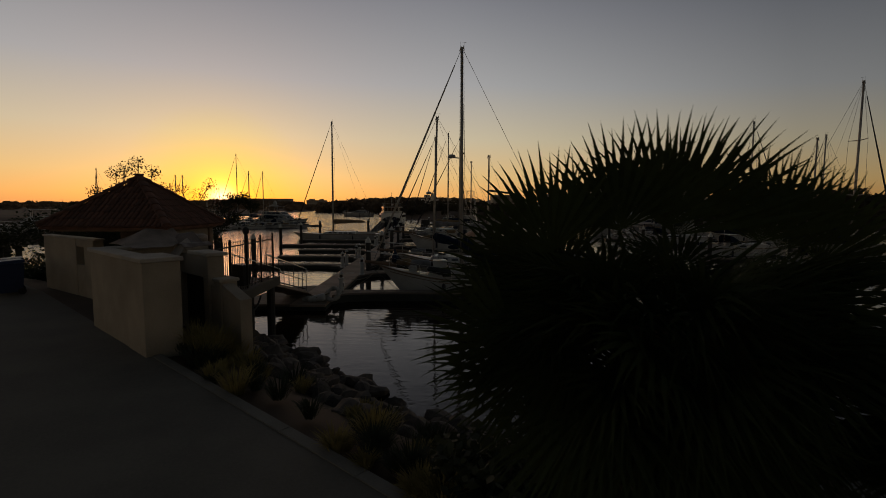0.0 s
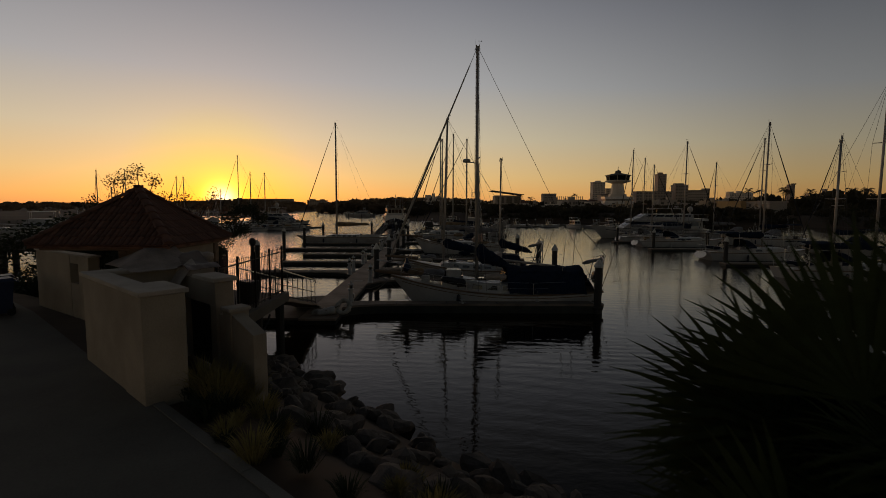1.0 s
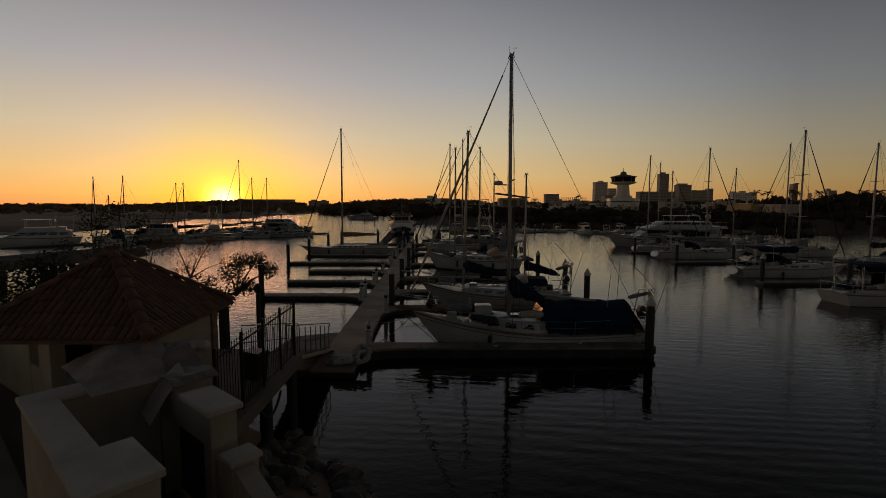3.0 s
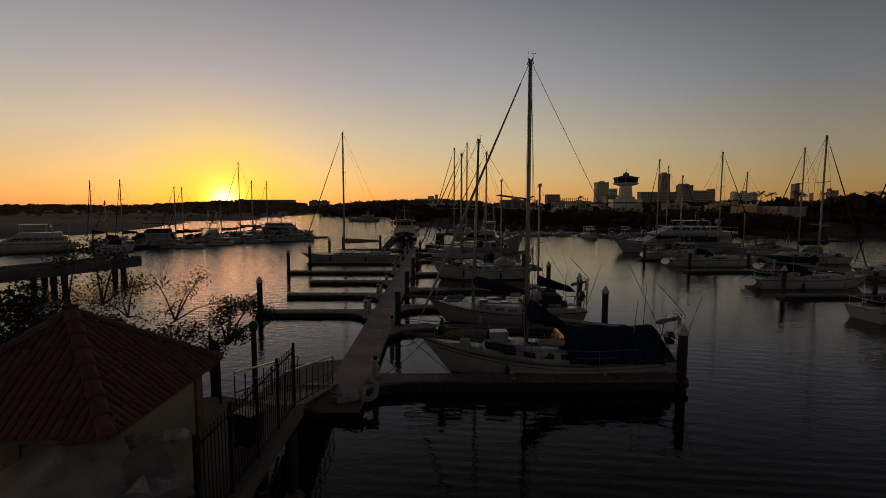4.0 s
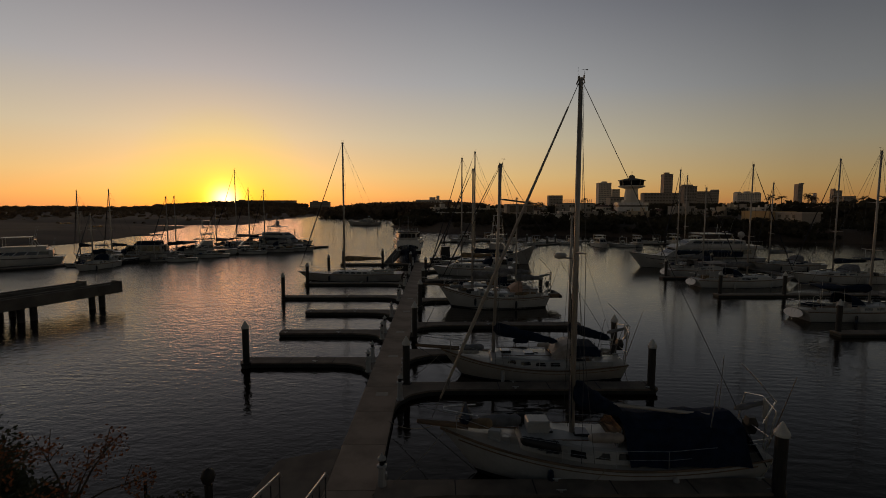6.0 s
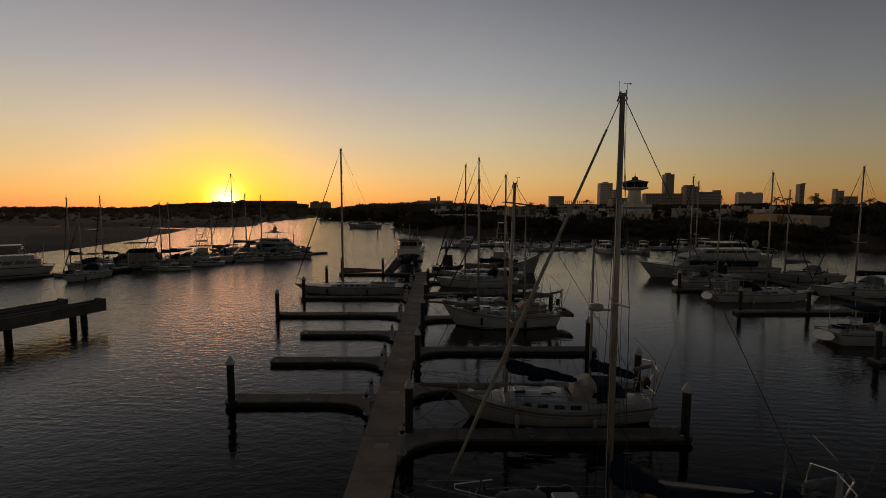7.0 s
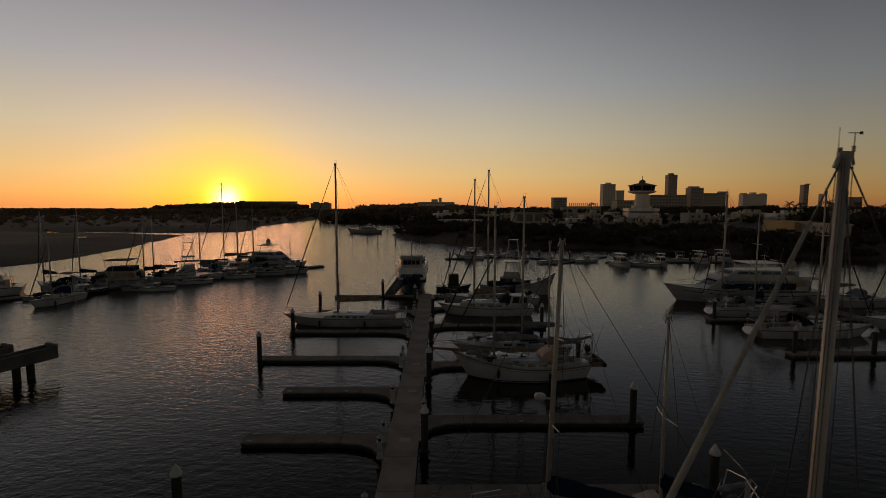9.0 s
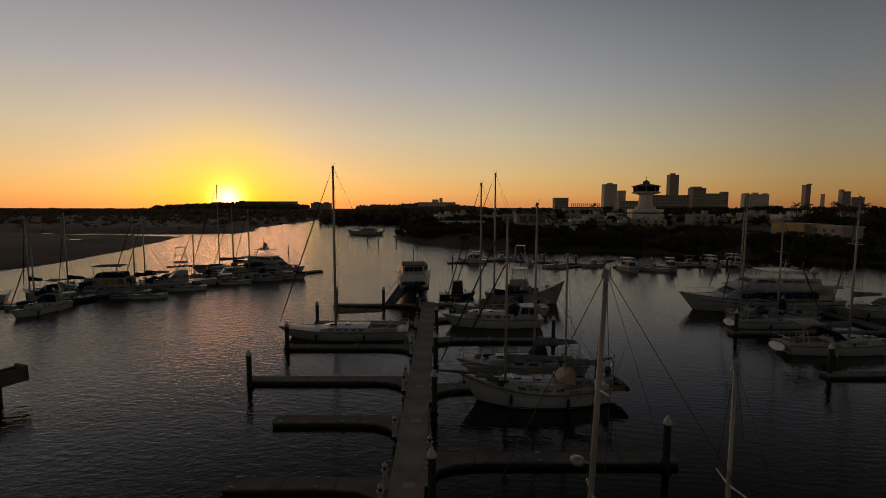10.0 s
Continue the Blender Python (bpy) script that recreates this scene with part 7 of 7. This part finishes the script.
while made_rocks < 300:
    f = rng.random() ** 1.0 * 19.5
    k, acc = 0, 0.0
    while k < len(shore_line) - 2 and acc + (shore_line[k + 1] - shore_line[k]).length < f:
        acc += (shore_line[k + 1] - shore_line[k]).length
        k += 1
    d = (shore_line[k + 1] - shore_line[k]).normalized()
    q = shore_line[k] + d * (f - acc)
    inland = rng.uniform(-0.55, 3.9)
    p = q + Vector((d.y, -d.x)) * inland * (1 if Vector((d.y, -d.x)).dot(Vector((-1, -1))) > 0 else -1)
    if (p - KERB_A).dot(kn) < 0.55 and (p - KERB_A).dot(kd) > -0.3:
        continue
    w = p - Vector((PM.x, PM.y))
    if -4 < w.dot(Vector((E1.x, E1.y))) < 0.8 and 0 < w.dot(Vector((E2.x, E2.y))) < 2.6:
        continue
    if p.x < -0.2 and p.y < 18.8:
        continue
    s = rng.uniform(0.32, 0.85) * (1.1 if inland < 0.8 else 0.85)
    o = new("rock", rng.choice(meshes))
    o.parent = bank
    o.matrix_basis = pose(p.x, p.y, ground_at(p.x, p.y) + s * 0.10, rng.uniform(-30, 30), rng.uniform(-30, 30), rng.uniform(0, 360)) @ Matrix.Diagonal((s, s * rng.uniform(0.7, 1.1), s * rng.uniform(0.7, 1.0), 1))
    made_rocks += 1


def grass_tuft(x, y, z, n, h, seed, material=GRASS, name="grass_tuft", label="yellowing grass tuft between the rocks"):
    rng = random.Random(seed)
    vs, fs = [], []
    for _ in range(n):
        a = rng.uniform(0, math.tau)
        r = rng.uniform(0, h * 0.35)
        b = Vector((math.cos(a) * r, math.sin(a) * r, 0))
        tip = b + Vector((math.cos(a) * h * rng.uniform(0.3, 0.9), math.sin(a) * h * rng.uniform(0.3, 0.9), h * rng.uniform(0.5, 1.0)))
        s = Vector((-math.sin(a), math.cos(a), 0)) * 0.007
        m = b.lerp(tip, 0.55) + Vector((0, 0, h * 0.18))
        k = len(vs)
        vs += [tuple(b - s), tuple(b + s), tuple(m + s), tuple(m - s), tuple(tip)]
        fs += [(k, k + 1, k + 2, k + 3), (k + 3, k + 2, k + 4)]
    tagged(raw(name, vs, fs, material, m=Matrix.Translation((x, y, z))), label, "grass", "grass tufts", "stuff")


rng = random.Random(9)
for k in range(90):
    u = rng.uniform(-0.2, 11.0)
    off = rng.uniform(0.22, 2.0)
    p = KERB_A + kd * u + kn * off
    grass_tuft(p.x, p.y, ground_at(p.x, p.y), 130, rng.uniform(0.2, 0.45), k, GRASS if k % 2 else LEAF)
for k, (a, b) in enumerate([(-0.15, 0.95), (0.25, 1.2), (0.1, 1.6), (0.5, 0.9)]):
    x, y, _ = on_wall(a, b)
    grass_tuft(x, y, ground_at(x, y), 220, 0.62, 90 + k)


# ---- concrete pier to the west ----
pier = thing("concrete_pier", pose(-28.2, 57.0, 0, 0, 0, math.degrees(math.atan2(-9.9, -4.0))), "grey concrete pier on round piles over the water", "pier")
for y0, x0 in ((-1.0, 0.0), (-4.0, 1.4)):
    part("beam_floor", abox((x0, y0, 1.4), (34, y0 + 1.3, 1.75), 0.02), PIERCON, pier)
    for o in (0.0, 1.08):
        part("beam_side", abox((x0 + 0.22, y0 + o, 1.752), (34, y0 + o + 0.22, 2.35), 0.02), PIERCON, pier)
    part("end_plate", abox((x0, y0, 1.753), (x0 + 0.22, y0 + 1.3, 2.5), 0.02), PIERCON, pier)
for k in range(5):
    part("cross_beam", abox((8.2 + k * 5.6, -2.68, 1.4), (8.7 + k * 5.6, -1.02, 1.74), 0.02), PIERCON, pier)
for k in range(6):
    for y in (-0.35, -3.35):
        for d in (0.0, 0.9):
            if y < -1 and k == 0:
                continue
            part("column", lathe([(0.26, -2.2), (0.26, 1.4)], 12), PILE, pier, m=pose(1.6 + k * 5.6 + d, y, 0))


# ---- far shores ----
def woods(name, label, spots, seed, material=BUSH_HAZY, squash=0.8):
    """Far trees as clumps of small facets with an uneven outline; spots of (x, y, height, width)."""
    rng = random.Random(seed)
    vs, fs = [], []
    for x, y, h, w in spots:
        z0 = ground_at(x, y) - 0.2
        for _ in range(5):
            cx, cy, cz = x + rng.gauss(0, w * 0.28), y + rng.gauss(0, w * 0.28), z0 + h * rng.uniform(0.3, 0.78)
            r = w * rng.uniform(0.22, 0.42)
            for _ in range(26):
                d = Vector((rng.gauss(0, 1), rng.gauss(0, 1), rng.gauss(0, 1) * squash)).normalized()
                p = Vector((cx, cy, cz)) + d * r * rng.uniform(0.6, 1.1)
                p.z = max(z0, min(p.z, z0 + h))
                a = Vector((rng.uniform(-1, 1), rng.uniform(-1, 1), rng.uniform(-1, 1))).normalized()
                b = a.cross(d)
                s = r * rng.uniform(0.25, 0.55)
                k = len(vs)
                vs += [tuple(p - a * s), tuple(p + b * s * 0.8), tuple(p + a * s), tuple(p - b * s * 0.8)]
                fs.append((k, k + 1, k + 2, k + 3))
        k = len(vs)
        vs += [(x, y, z0 - 0.3), (x + w * 0.03, y, z0 - 0.3), (x, y, z0 + h * 0.5)]
        fs.append((k, k + 1, k + 2))
    return tagged(raw(name, vs, fs, material), label, "trees", kind="stuff")


rng = random.Random(77)


def band(n, x0, x1, y0, y1, h0, h1, inland=2.0):
    out = []
    while len(out) < n:
        x, y = rng.uniform(x0, x1), rng.uniform(y0, y1)
        if shore_distance(np.array([x]), np.array([y]))[0] < inland:
            continue
        h = rng.uniform(h0, h1)
        out.append((x, y, h, h * rng.uniform(1.0, 1.8)))
    return out


woods("far_woods", "dark scrub and trees on the western shore", band(900, -900, -100, 480, 720, 2.4, 5.6) + band(520, -620, -108, 300, 480, 1.4, 3.4) + band(160, -420, -100, 245, 330, 0.6, 1.5, 8), 1)
woods("far_woods", "dark wooded hill below the setting sun", band(520, -560, -270, 940, 1035, 4, 7.5), 2)
woods("far_woods", "low dark mangrove bank across the channel", band(420, -100, 40, 366, 470, 4, 8.5, 1.0) + band(160, -130, 30, 700, 900, 7, 10), 3)
woods("far_woods", "dark shore trees on the headland", band(170, -22, 40, 176, 235, 1.6, 3.6, 2.5) + band(260, 20, 112, 140, 215, 1.2, 3.0, 3.0) + band(60, 112, 260, 128, 150, 1.0, 2.0, 2.0) + band(420, 24, 190, 118, 172, 0.9, 2.3, 0.8) + band(60, -22, 30, 240, 300, 3, 5, 2.5), 4, BUSH_DARK)
woods("far_woods", "dark trees among the houses", band(130, 10, 420, 235, 330, 1.8, 3.8) + band(260, 20, 520, 330, 560, 4, 7) + band(90, 145, 300, 165, 230, 4, 8, 8), 5, BUSH_DARK)


def building(x0, x1, y, depth, z0, z1, label, floors, bays, material=STUCCO_GREY, parapet=0.6, name="building", roof_box=None, face="front", group="far buildings", win=(0.5, 0.42)):
    """A block with its storeys of window openings on the harbour side, roof slab and roof structures."""
    if y > 400:
        depth *= 0.6
        x0, x1 = (x0 * (1 + depth / y) + 1.0, x1) if x0 > 0 else (x0, x1)
    b = thing(name, pose((x0 + x1) / 2, y, z0), label, "building", group)
    w, h = (x1 - x0) / 2, z1 - z0
    part("wall", abox((-w, 0, 0), (w, depth, h)), material, b)
    part("roof", abox((-w - 0.25, -0.25, h), (w + 0.25, depth + 0.25, h + parapet), 0.0), ROOFGREY if material is not STUCCO else STUCCO, b)
    if floors and bays:
        fh, bw = h / floors, 2 * w / bays
        me = None
        for f in range(floors):
            for k in range(bays):
                m = pose(-w + bw * (k + 0.5), -0.06, fh * (f + 0.5))
                if me is None:
                    me = part("window", abox((-bw * win[0] / 2, -0.02, -fh * win[1] / 2), (bw * win[0] / 2, 0.16, fh * win[1] / 2)), WINDOW, b, "dark window", m=m)
                else:
                    again(me, m)
        for f in range(1, floors):
            part("floor_ledge", abox((-w - 0.12, -0.2, fh * f - 0.12), (w + 0.12, 0.0, fh * f + 0.1)), material, b)
    for rb in roof_box or ():
        part("roof_room", abox((rb[0], depth * 0.2, h), (rb[1], depth * 0.7, h + rb[2])), material, b)
    return b


building(-25.4, 21, 626, 22, 3, 16.6, "long white hotel block with roof rooms", 4, 14, STUCCO, roof_box=[(-6, 2, 4), (3, 7, 6)])
building(143, 164, 626, 20, 3, 22.5, "grey apartment block above the trees", 6, 9)
building(273, 300, 828, 24, 3, 48.5, "tall pale apartment tower", 14, 8, STUCCO, roof_box=[(-4, 4, 3)])
building(300, 318, 836, 20, 3, 38, "pale apartment tower beside a taller one", 11, 5, STUCCO)
building(478, 505, 1030, 26, 3, 77, "very tall narrow apartment tower", 22, 6, STUCCO_GREY, roof_box=[(-6, 3, 4)])
building(150, 176, 430, 18, 3, 17, "grey flat-roofed office block", 4, 8)
building(314, 338, 626, 22, 3, 35, "grey office building with arched window", 8, 5, STUCCO_GREY, roof_box=[(-8, 4, 2.5)])
building(338, 375, 640, 22, 3, 28.5, "long grey apartment block", 7, 11, STUCCO_GREY, roof_box=[(8, 16, 3)])
building(262, 315, 622, 20, 3, 26, "grey flat-roofed apartment block", 6, 12, STUCCO_GREY)
building(571, 626, 926, 22, 3, 34, "wide pale apartment block with notched roof", 9, 14, STUCCO, roof_box=[(-24, -14, 3), (-6, 4, 4), (14, 22, 2.5)])
building(839, 861, 1127, 22, 3, 61, "tall dark apartment tower", 18, 6, STUCCO_GREY, roof_box=[(2, 10, 3)])
building(884, 895, 1127, 20, 3, 40, "narrow far apartment tower", 12, 3, STUCCO_GREY)
building(925, 955, 1127, 20, 3, 46, "far apartment towers with stepped roofs", 13, 7, STUCCO_GREY, roof_box=[(-12, -4, 5)])
building(960, 1000, 1140, 20, 3, 33, "far stepped apartment block", 9, 9, STUCCO_GREY)
building(-243, -206, 929, 20, 3, 16, "far flat block beside the channel", 4, 8, STUCCO_GREY, roof_box=[(-14, -4, 3), (6, 14, 2.5)])
building(-425, -306, 1040, 30, 9, 20, "long flat-roofed resort building on a hill", 3, 20, STUCCO_GREY, roof_box=[(-60, -52, 2)])
building(1, 21, 230, 9, 3.2, 6.2, "white flat-roofed waterside house", 1, 5, STUCCO, name="house", group="shore houses", win=(0.6, 0.55))
building(22, 34, 228, 8, 3.2, 5.4, "low white garden wall house", 1, 2, STUCCO, name="house", group="shore houses")


def villa(x, y, w, d, h, turn, seed):
    """A stepped stucco villa: main block, lower wing, roof terrace wall or tiled hip, scattered openings."""
    rg = random.Random(seed)
    stucco = rg.choice((STUCCO, STUCCO_GREY, STUCCO_SAND))
    v = thing("house", pose(x, y, ground_at(x, y) - 0.3, 0, 0, turn), rg.choice(("pale stucco villa with stepped roof terraces", "sand-coloured villa half hidden by trees", "grey stucco house above the shore trees")), "house", "shore houses")
    part("wall", abox((-w / 2, 0, 0), (w / 2, d, h)), stucco, v)
    ww, wh = w * rg.uniform(0.35, 0.6), h * rg.uniform(0.5, 0.7)
    sd = rg.choice((-1, 1))
    wing_x = sd * (w / 2 + ww / 2)
    part("wing", abox((wing_x - ww / 2, -rg.uniform(0.5, 2.0), 0), (wing_x + ww / 2, d * 0.8, wh)), stucco, v)
    part("wing_parapet", abox((wing_x - ww / 2 - 0.1, -2.1, wh), (wing_x + ww / 2 + 0.1, -1.9 + 0.2, wh + 0.5)), stucco, v)
    if rg.random() < 0.45:
        o = 0.5
        part("roof", loft([[(-w / 2 - o, -o, h), (w / 2 + o, -o, h), (w / 2 + o, d + o, h), (-w / 2 - o, d + o, h)], [(-w / 4, d * 0.45, h + 1.3), (w / 4, d * 0.45, h + 1.3), (w / 4, d * 0.55, h + 1.3), (-w / 4, d * 0.55, h + 1.3)]]), TILE, v)
    else:
        part("roof", abox((-w / 2 - 0.15, -0.15, h), (w / 2 + 0.15, d + 0.15, h + 0.35)), stucco, v)
        part("stair_room", abox((w * 0.1, d * 0.3, h + 0.35), (w * 0.1 + 2.2, d * 0.6, h + 2.0)), stucco, v)
    for fl in range(2):
        for k in range(rg.choice((2, 3))):
            cx = -w / 2 + w * (k + rg.uniform(0.3, 0.7)) / 3
            a, b = rg.uniform(0.4, 0.9), rg.uniform(0.5, 0.9)
            cz = h * (0.28 + 0.46 * fl)
            part("window", abox((cx - a, -0.05, cz - b), (cx + a, 0.12, cz + b)), WINDOW, v, "dark window")
    part("terrace_rail", abox((-w / 2, -2.0, h * 0.48), (w / 2, -0.05, h * 0.52)), stucco, v)
    part("chimney", abox((-w * 0.3, d * 0.5, h), (-w * 0.3 + 0.7, d * 0.5 + 0.7, h + 1.5)), stucco, v)


rngb = random.Random(4)
for i in range(34):
    d = rngb.uniform(238, 330)
    bx = (-8 + i * 8.2 + rngb.uniform(-4, 4)) * d / 290
    z0 = ground_at(bx, d)
    villa(bx, d, rngb.uniform(6, 11), rngb.uniform(7, 10), rngb.uniform(6.0, 9.4) - z0 + 0.3, rngb.uniform(-25, 25), 100 + i)
# ochre building with a white wing, seen end-on from the harbour
ochre = thing("ochre_building", pose(116, 172, 3.0), "ochre stucco waterside building with white wing", "building", "shore houses")
part("wall", abox((0, 0, -0.6), (9, 15, 4.7)), STUCCO_YELLOW, ochre)
part("roof", abox((-0.15, -0.15, 4.7), (9.15, 15.15, 5.1)), STUCCO_YELLOW, ochre)
wing = part("wall", abox((2, -12, -0.6), (8, 0, 4.5)), STUCCO_GREY, ochre, "pale wing")
part("roof", abox((1.7, -12.3, 4.5), (8.3, 0, 4.9)), STUCCO_GREY, ochre)
for y in (-10.5, -6.5, -2.6):
    part("opening", abox((1.9, y - 1.3, 0.3), (2.15, y + 1.1, 2.4)), WINDOW, ochre, "dark opening")
for y in (-8.5, -5.5, -2.0):
    part("window", abox((1.92, y - 0.6, 3.0), (2.1, y + 0.6, 4.0)), WINDOW, ochre)

# long low block with a row of uprights along its roof
colonnade = thing("colonnade_block", pose(114, 430, 3), "long low grey block with a row of roof posts", "building", "far buildings")
part("wall", abox((-6, 0, 0), (27, 9, 8.6)), STUCCO_GREY, colonnade)
part("roof", abox((-6.3, -0.3, 8.6), (27.3, 9.3, 9.3)), ROOFGREY, colonnade)
upright = part("roof_post", abox((-0.22, 0.3, 9.3), (0.22, 0.7, 12.4)), STUCCO_GREY, colonnade)
for k in range(1, 15):
    again(upright, pose(k * 1.72, 0, 0))
for k in range(8):
    part("window", abox((-4.6 + k * 4.0, -0.08, 4.6), (-2.6 + k * 4.0, 0.1, 7.0)), WINDOW, colonnade)

# modern house with a mono-pitch roof
mod = thing("modern_house", pose(31, 205, 3.0), "dark modern house with a slanting roof", "house", "shore houses")
part("wall", abox((0, 0, 0), (11, 9, 7.5)), STUCCO_GREY, mod)
part("roof", loft([[(-1.5, -2, 9.3), (12, -2, 7.6), (12, 10, 7.6), (-1.5, 10, 9.3)], [(-1.5, -2, 9.6), (12, -2, 7.9), (12, 10, 7.9), (-1.5, 10, 9.6)]]), ROOFGREY, mod)
part("terrace_wall", abox((9, -4, 0), (22, -3.6, 3.2)), STUCCO, mod, "white terrace wall")
for x in (1.2, 4.8, 8.2):
    part("window", abox((x, -0.08, 4.2), (x + 2.4, 0.12, 6.8)), WINDOW, mod)
    part("window", abox((x, -0.08, 0.6), (x + 2.4, 0.12, 3.0)), WINDOW, mod)


# harbour tower with a wide lookout
tw = thing("lookout_tower", pose(111, 277, 3.0), "white harbour tower with a wide octagonal lookout", "tower")


def ngon(r, z, n=8):
    return [(r * math.cos((k + 0.5) * math.tau / n), r * math.sin((k + 0.5) * math.tau / n), z) for k in range(n)]


part("base", loft([ngon(8.0, 0), ngon(8.0, 3.8)]), STUCCO_GREY, tw)
part("base_ledge", loft([ngon(8.9, 3.8), ngon(9.0, 6.4)]), WHITEPAINT, tw)
part("base_band", loft([ngon(8.2, 6.4), ngon(8.2, 7.2)]), WINDOW, tw, "dark glazed band")
part("base_roof", loft([ngon(9.1, 7.2), ngon(9.1, 8.7)]), WHITEPAINT, tw)
part("neck", loft([ngon(5.2, 8.7), ngon(5.0, 10.2)]), STUCCO, tw)
part("shaft", loft([ngon(3.9, 10.2), ngon(3.2, 16.3)], ), STUCCO, tw)
part("gallery", loft([ngon(3.3, 16.3), ngon(6.6, 17.2), ngon(7.1, 17.5), ngon(7.1, 18.0)]), STUCCO, tw)
cab = part("lookout_cab", loft([ngon(6.0, 18.0), ngon(6.4, 20.7)]), GLASS, tw, "dark glazed lookout")
for k in range(8):
    a, b = Vector(ngon(6.05, 18.0)[k]), Vector(ngon(6.45, 20.7)[k])
    part("mullion", atube([a, b], 0.16, 5), STUCCO_GREY, cab)
part("roof", loft([ngon(7.3, 20.7), ngon(7.3, 21.05), ngon(2.9, 22.0), ngon(2.6, 22.1)]), ROOFGREY, tw)
part("lantern", loft([ngon(1.7, 22.1), ngon(1.6, 23.4), ngon(0.1, 24.2)]), ROOFGREY, tw)
part("mast", atube([(0, 0, 24), (0, 0, 26)], 0.12, 5), IRON, tw)


def far_palm(x, y, h, seed):
    rng = random.Random(seed)
    z = ground_at(x, y)
    t = thing("palm_tree", pose(x, y, z), "tall palm with a feathery crown on the far shore", "palm", "far palms")
    part("trunk", atube([(0, 0, -0.5), (0.3, 0, h * 0.5), (0.2, 0, h)], [0.28, 0.2, 0.16], 7), BARK, t)
    vs, fs = [], []
    for k in range(15):
        a = k * 2.4 + rng.uniform(-0.2, 0.2)
        e = rng.uniform(-0.2, 1.1)
        d = Vector((math.cos(a) * math.cos(e), math.sin(a) * math.cos(e), math.sin(e)))
        pts = [Vector((0.2, 0, h)) + d * (2.9 * s) - Vector((0, 0, 1.5 * s * s)) for s in (0, 0.35, 0.7, 1.0)]
        s = d.cross(Vector((0, 0, 1)))
        s = s.normalized() if s.length > 0.01 else Vector((1, 0, 0))
        for p, q in zip(pts, pts[1:]):
            for j in range(4):
                m = p.lerp(q, j / 4)
                for sg in (1, -1):
                    k0 = len(vs)
                    vs += [tuple(m), tuple(m + (q - p) * 0.22), tuple(m + s * sg * 0.6 + (q - p) * 0.3 - Vector((0, 0, 0.35)))]
                    fs.append((k0, k0 + 1, k0 + 2))
    raw("crown", vs, fs, BUSH_HAZY, t, kind="stuff")


for i, (x, y, h) in enumerate([(-13, 275, 9.0), (-7, 280, 7.5), (58, 300, 8), (66, 305, 7.5), (104, 340, 10), (158, 232, 10), (166, 236, 9.5), (174, 230, 10.5), (182, 238, 9.5), (190, 234, 10), (198, 228, 9), (163, 214, 9), (205, 220, 9.5), (172, 190, 9), (184, 196, 9.5)]):
    far_palm(x, y, h, i)


# ---- mooring lines, puddles ----
def mooring_line(a, b, drop, r=0.014):
    t = thing("mooring_line", pose(*a), "pale rope sagging from a boat to the dock", "rope", "mooring lines")
    d = Vector(b) - Vector(a)
    part("rope", atube(sag((0, 0, 0), tuple(d), drop), r, 5), ROPE, t)


for a, b in [((3.2, 27.0, 1.95), (0.75, 25.3, 0.52)), ((3.2, 27.6, 1.95), (0.75, 30.6, 0.52)), ((14.6, 26.3, 1.3), (13.0, 25.5, 0.6)), ((8.5, 25.7, 1.15), (6.9, 25.4, 0.6)),
             ((3.2, 36.8, 1.8), (0.75, 35.2, 0.52)), ((3.2, 37.6, 1.8), (0.75, 39.0, 0.52)), ((13.2, 38.2, 1.3), (12.0, 39.9, 0.6)), ((13.2, 36.2, 1.3), (13.0, 35.1, 0.6)),
             ((3.2, 55.2, 2.0), (0.75, 53.2, 0.52)), ((3.2, 55.8, 2.0), (0.75, 57.2, 0.52)), ((2.0, 77.0, 1.4), (0.75, 75.8, 0.52)), ((2.9, 83.2, 1.4), (0.75, 84.6, 0.52)),
             ((-1.4, 72.0, 1.4), (-0.75, 69.6, 0.52)), ((-1.4, 73.0, 1.4), (-0.75, 75.6, 0.52)), ((-14.6, 72.6, 1.3), (-12.2, 76.6, 0.55))]:
    mooring_line(a, b, 0.25 + 0.1 * random.random())
for x, y, a, b in ((-152, 210, 2.6, 1.0), (-119, 181, 2.2, 0.9)):
    z = ground_at(x, y) + 0.12
    pts = [(a * math.cos(k * math.tau / 20) * (1 + 0.2 * math.sin(k * 2.3)), b * math.sin(k * math.tau / 20) * (1 + 0.25 * math.cos(k * 1.7))) for k in range(20)]
    tagged(part("puddle", prism(pts, -0.6, 0.0), WATER, m=pose(x, y, z)), "shallow puddle shining on the sandy flats", "puddle", "puddles on the flats")
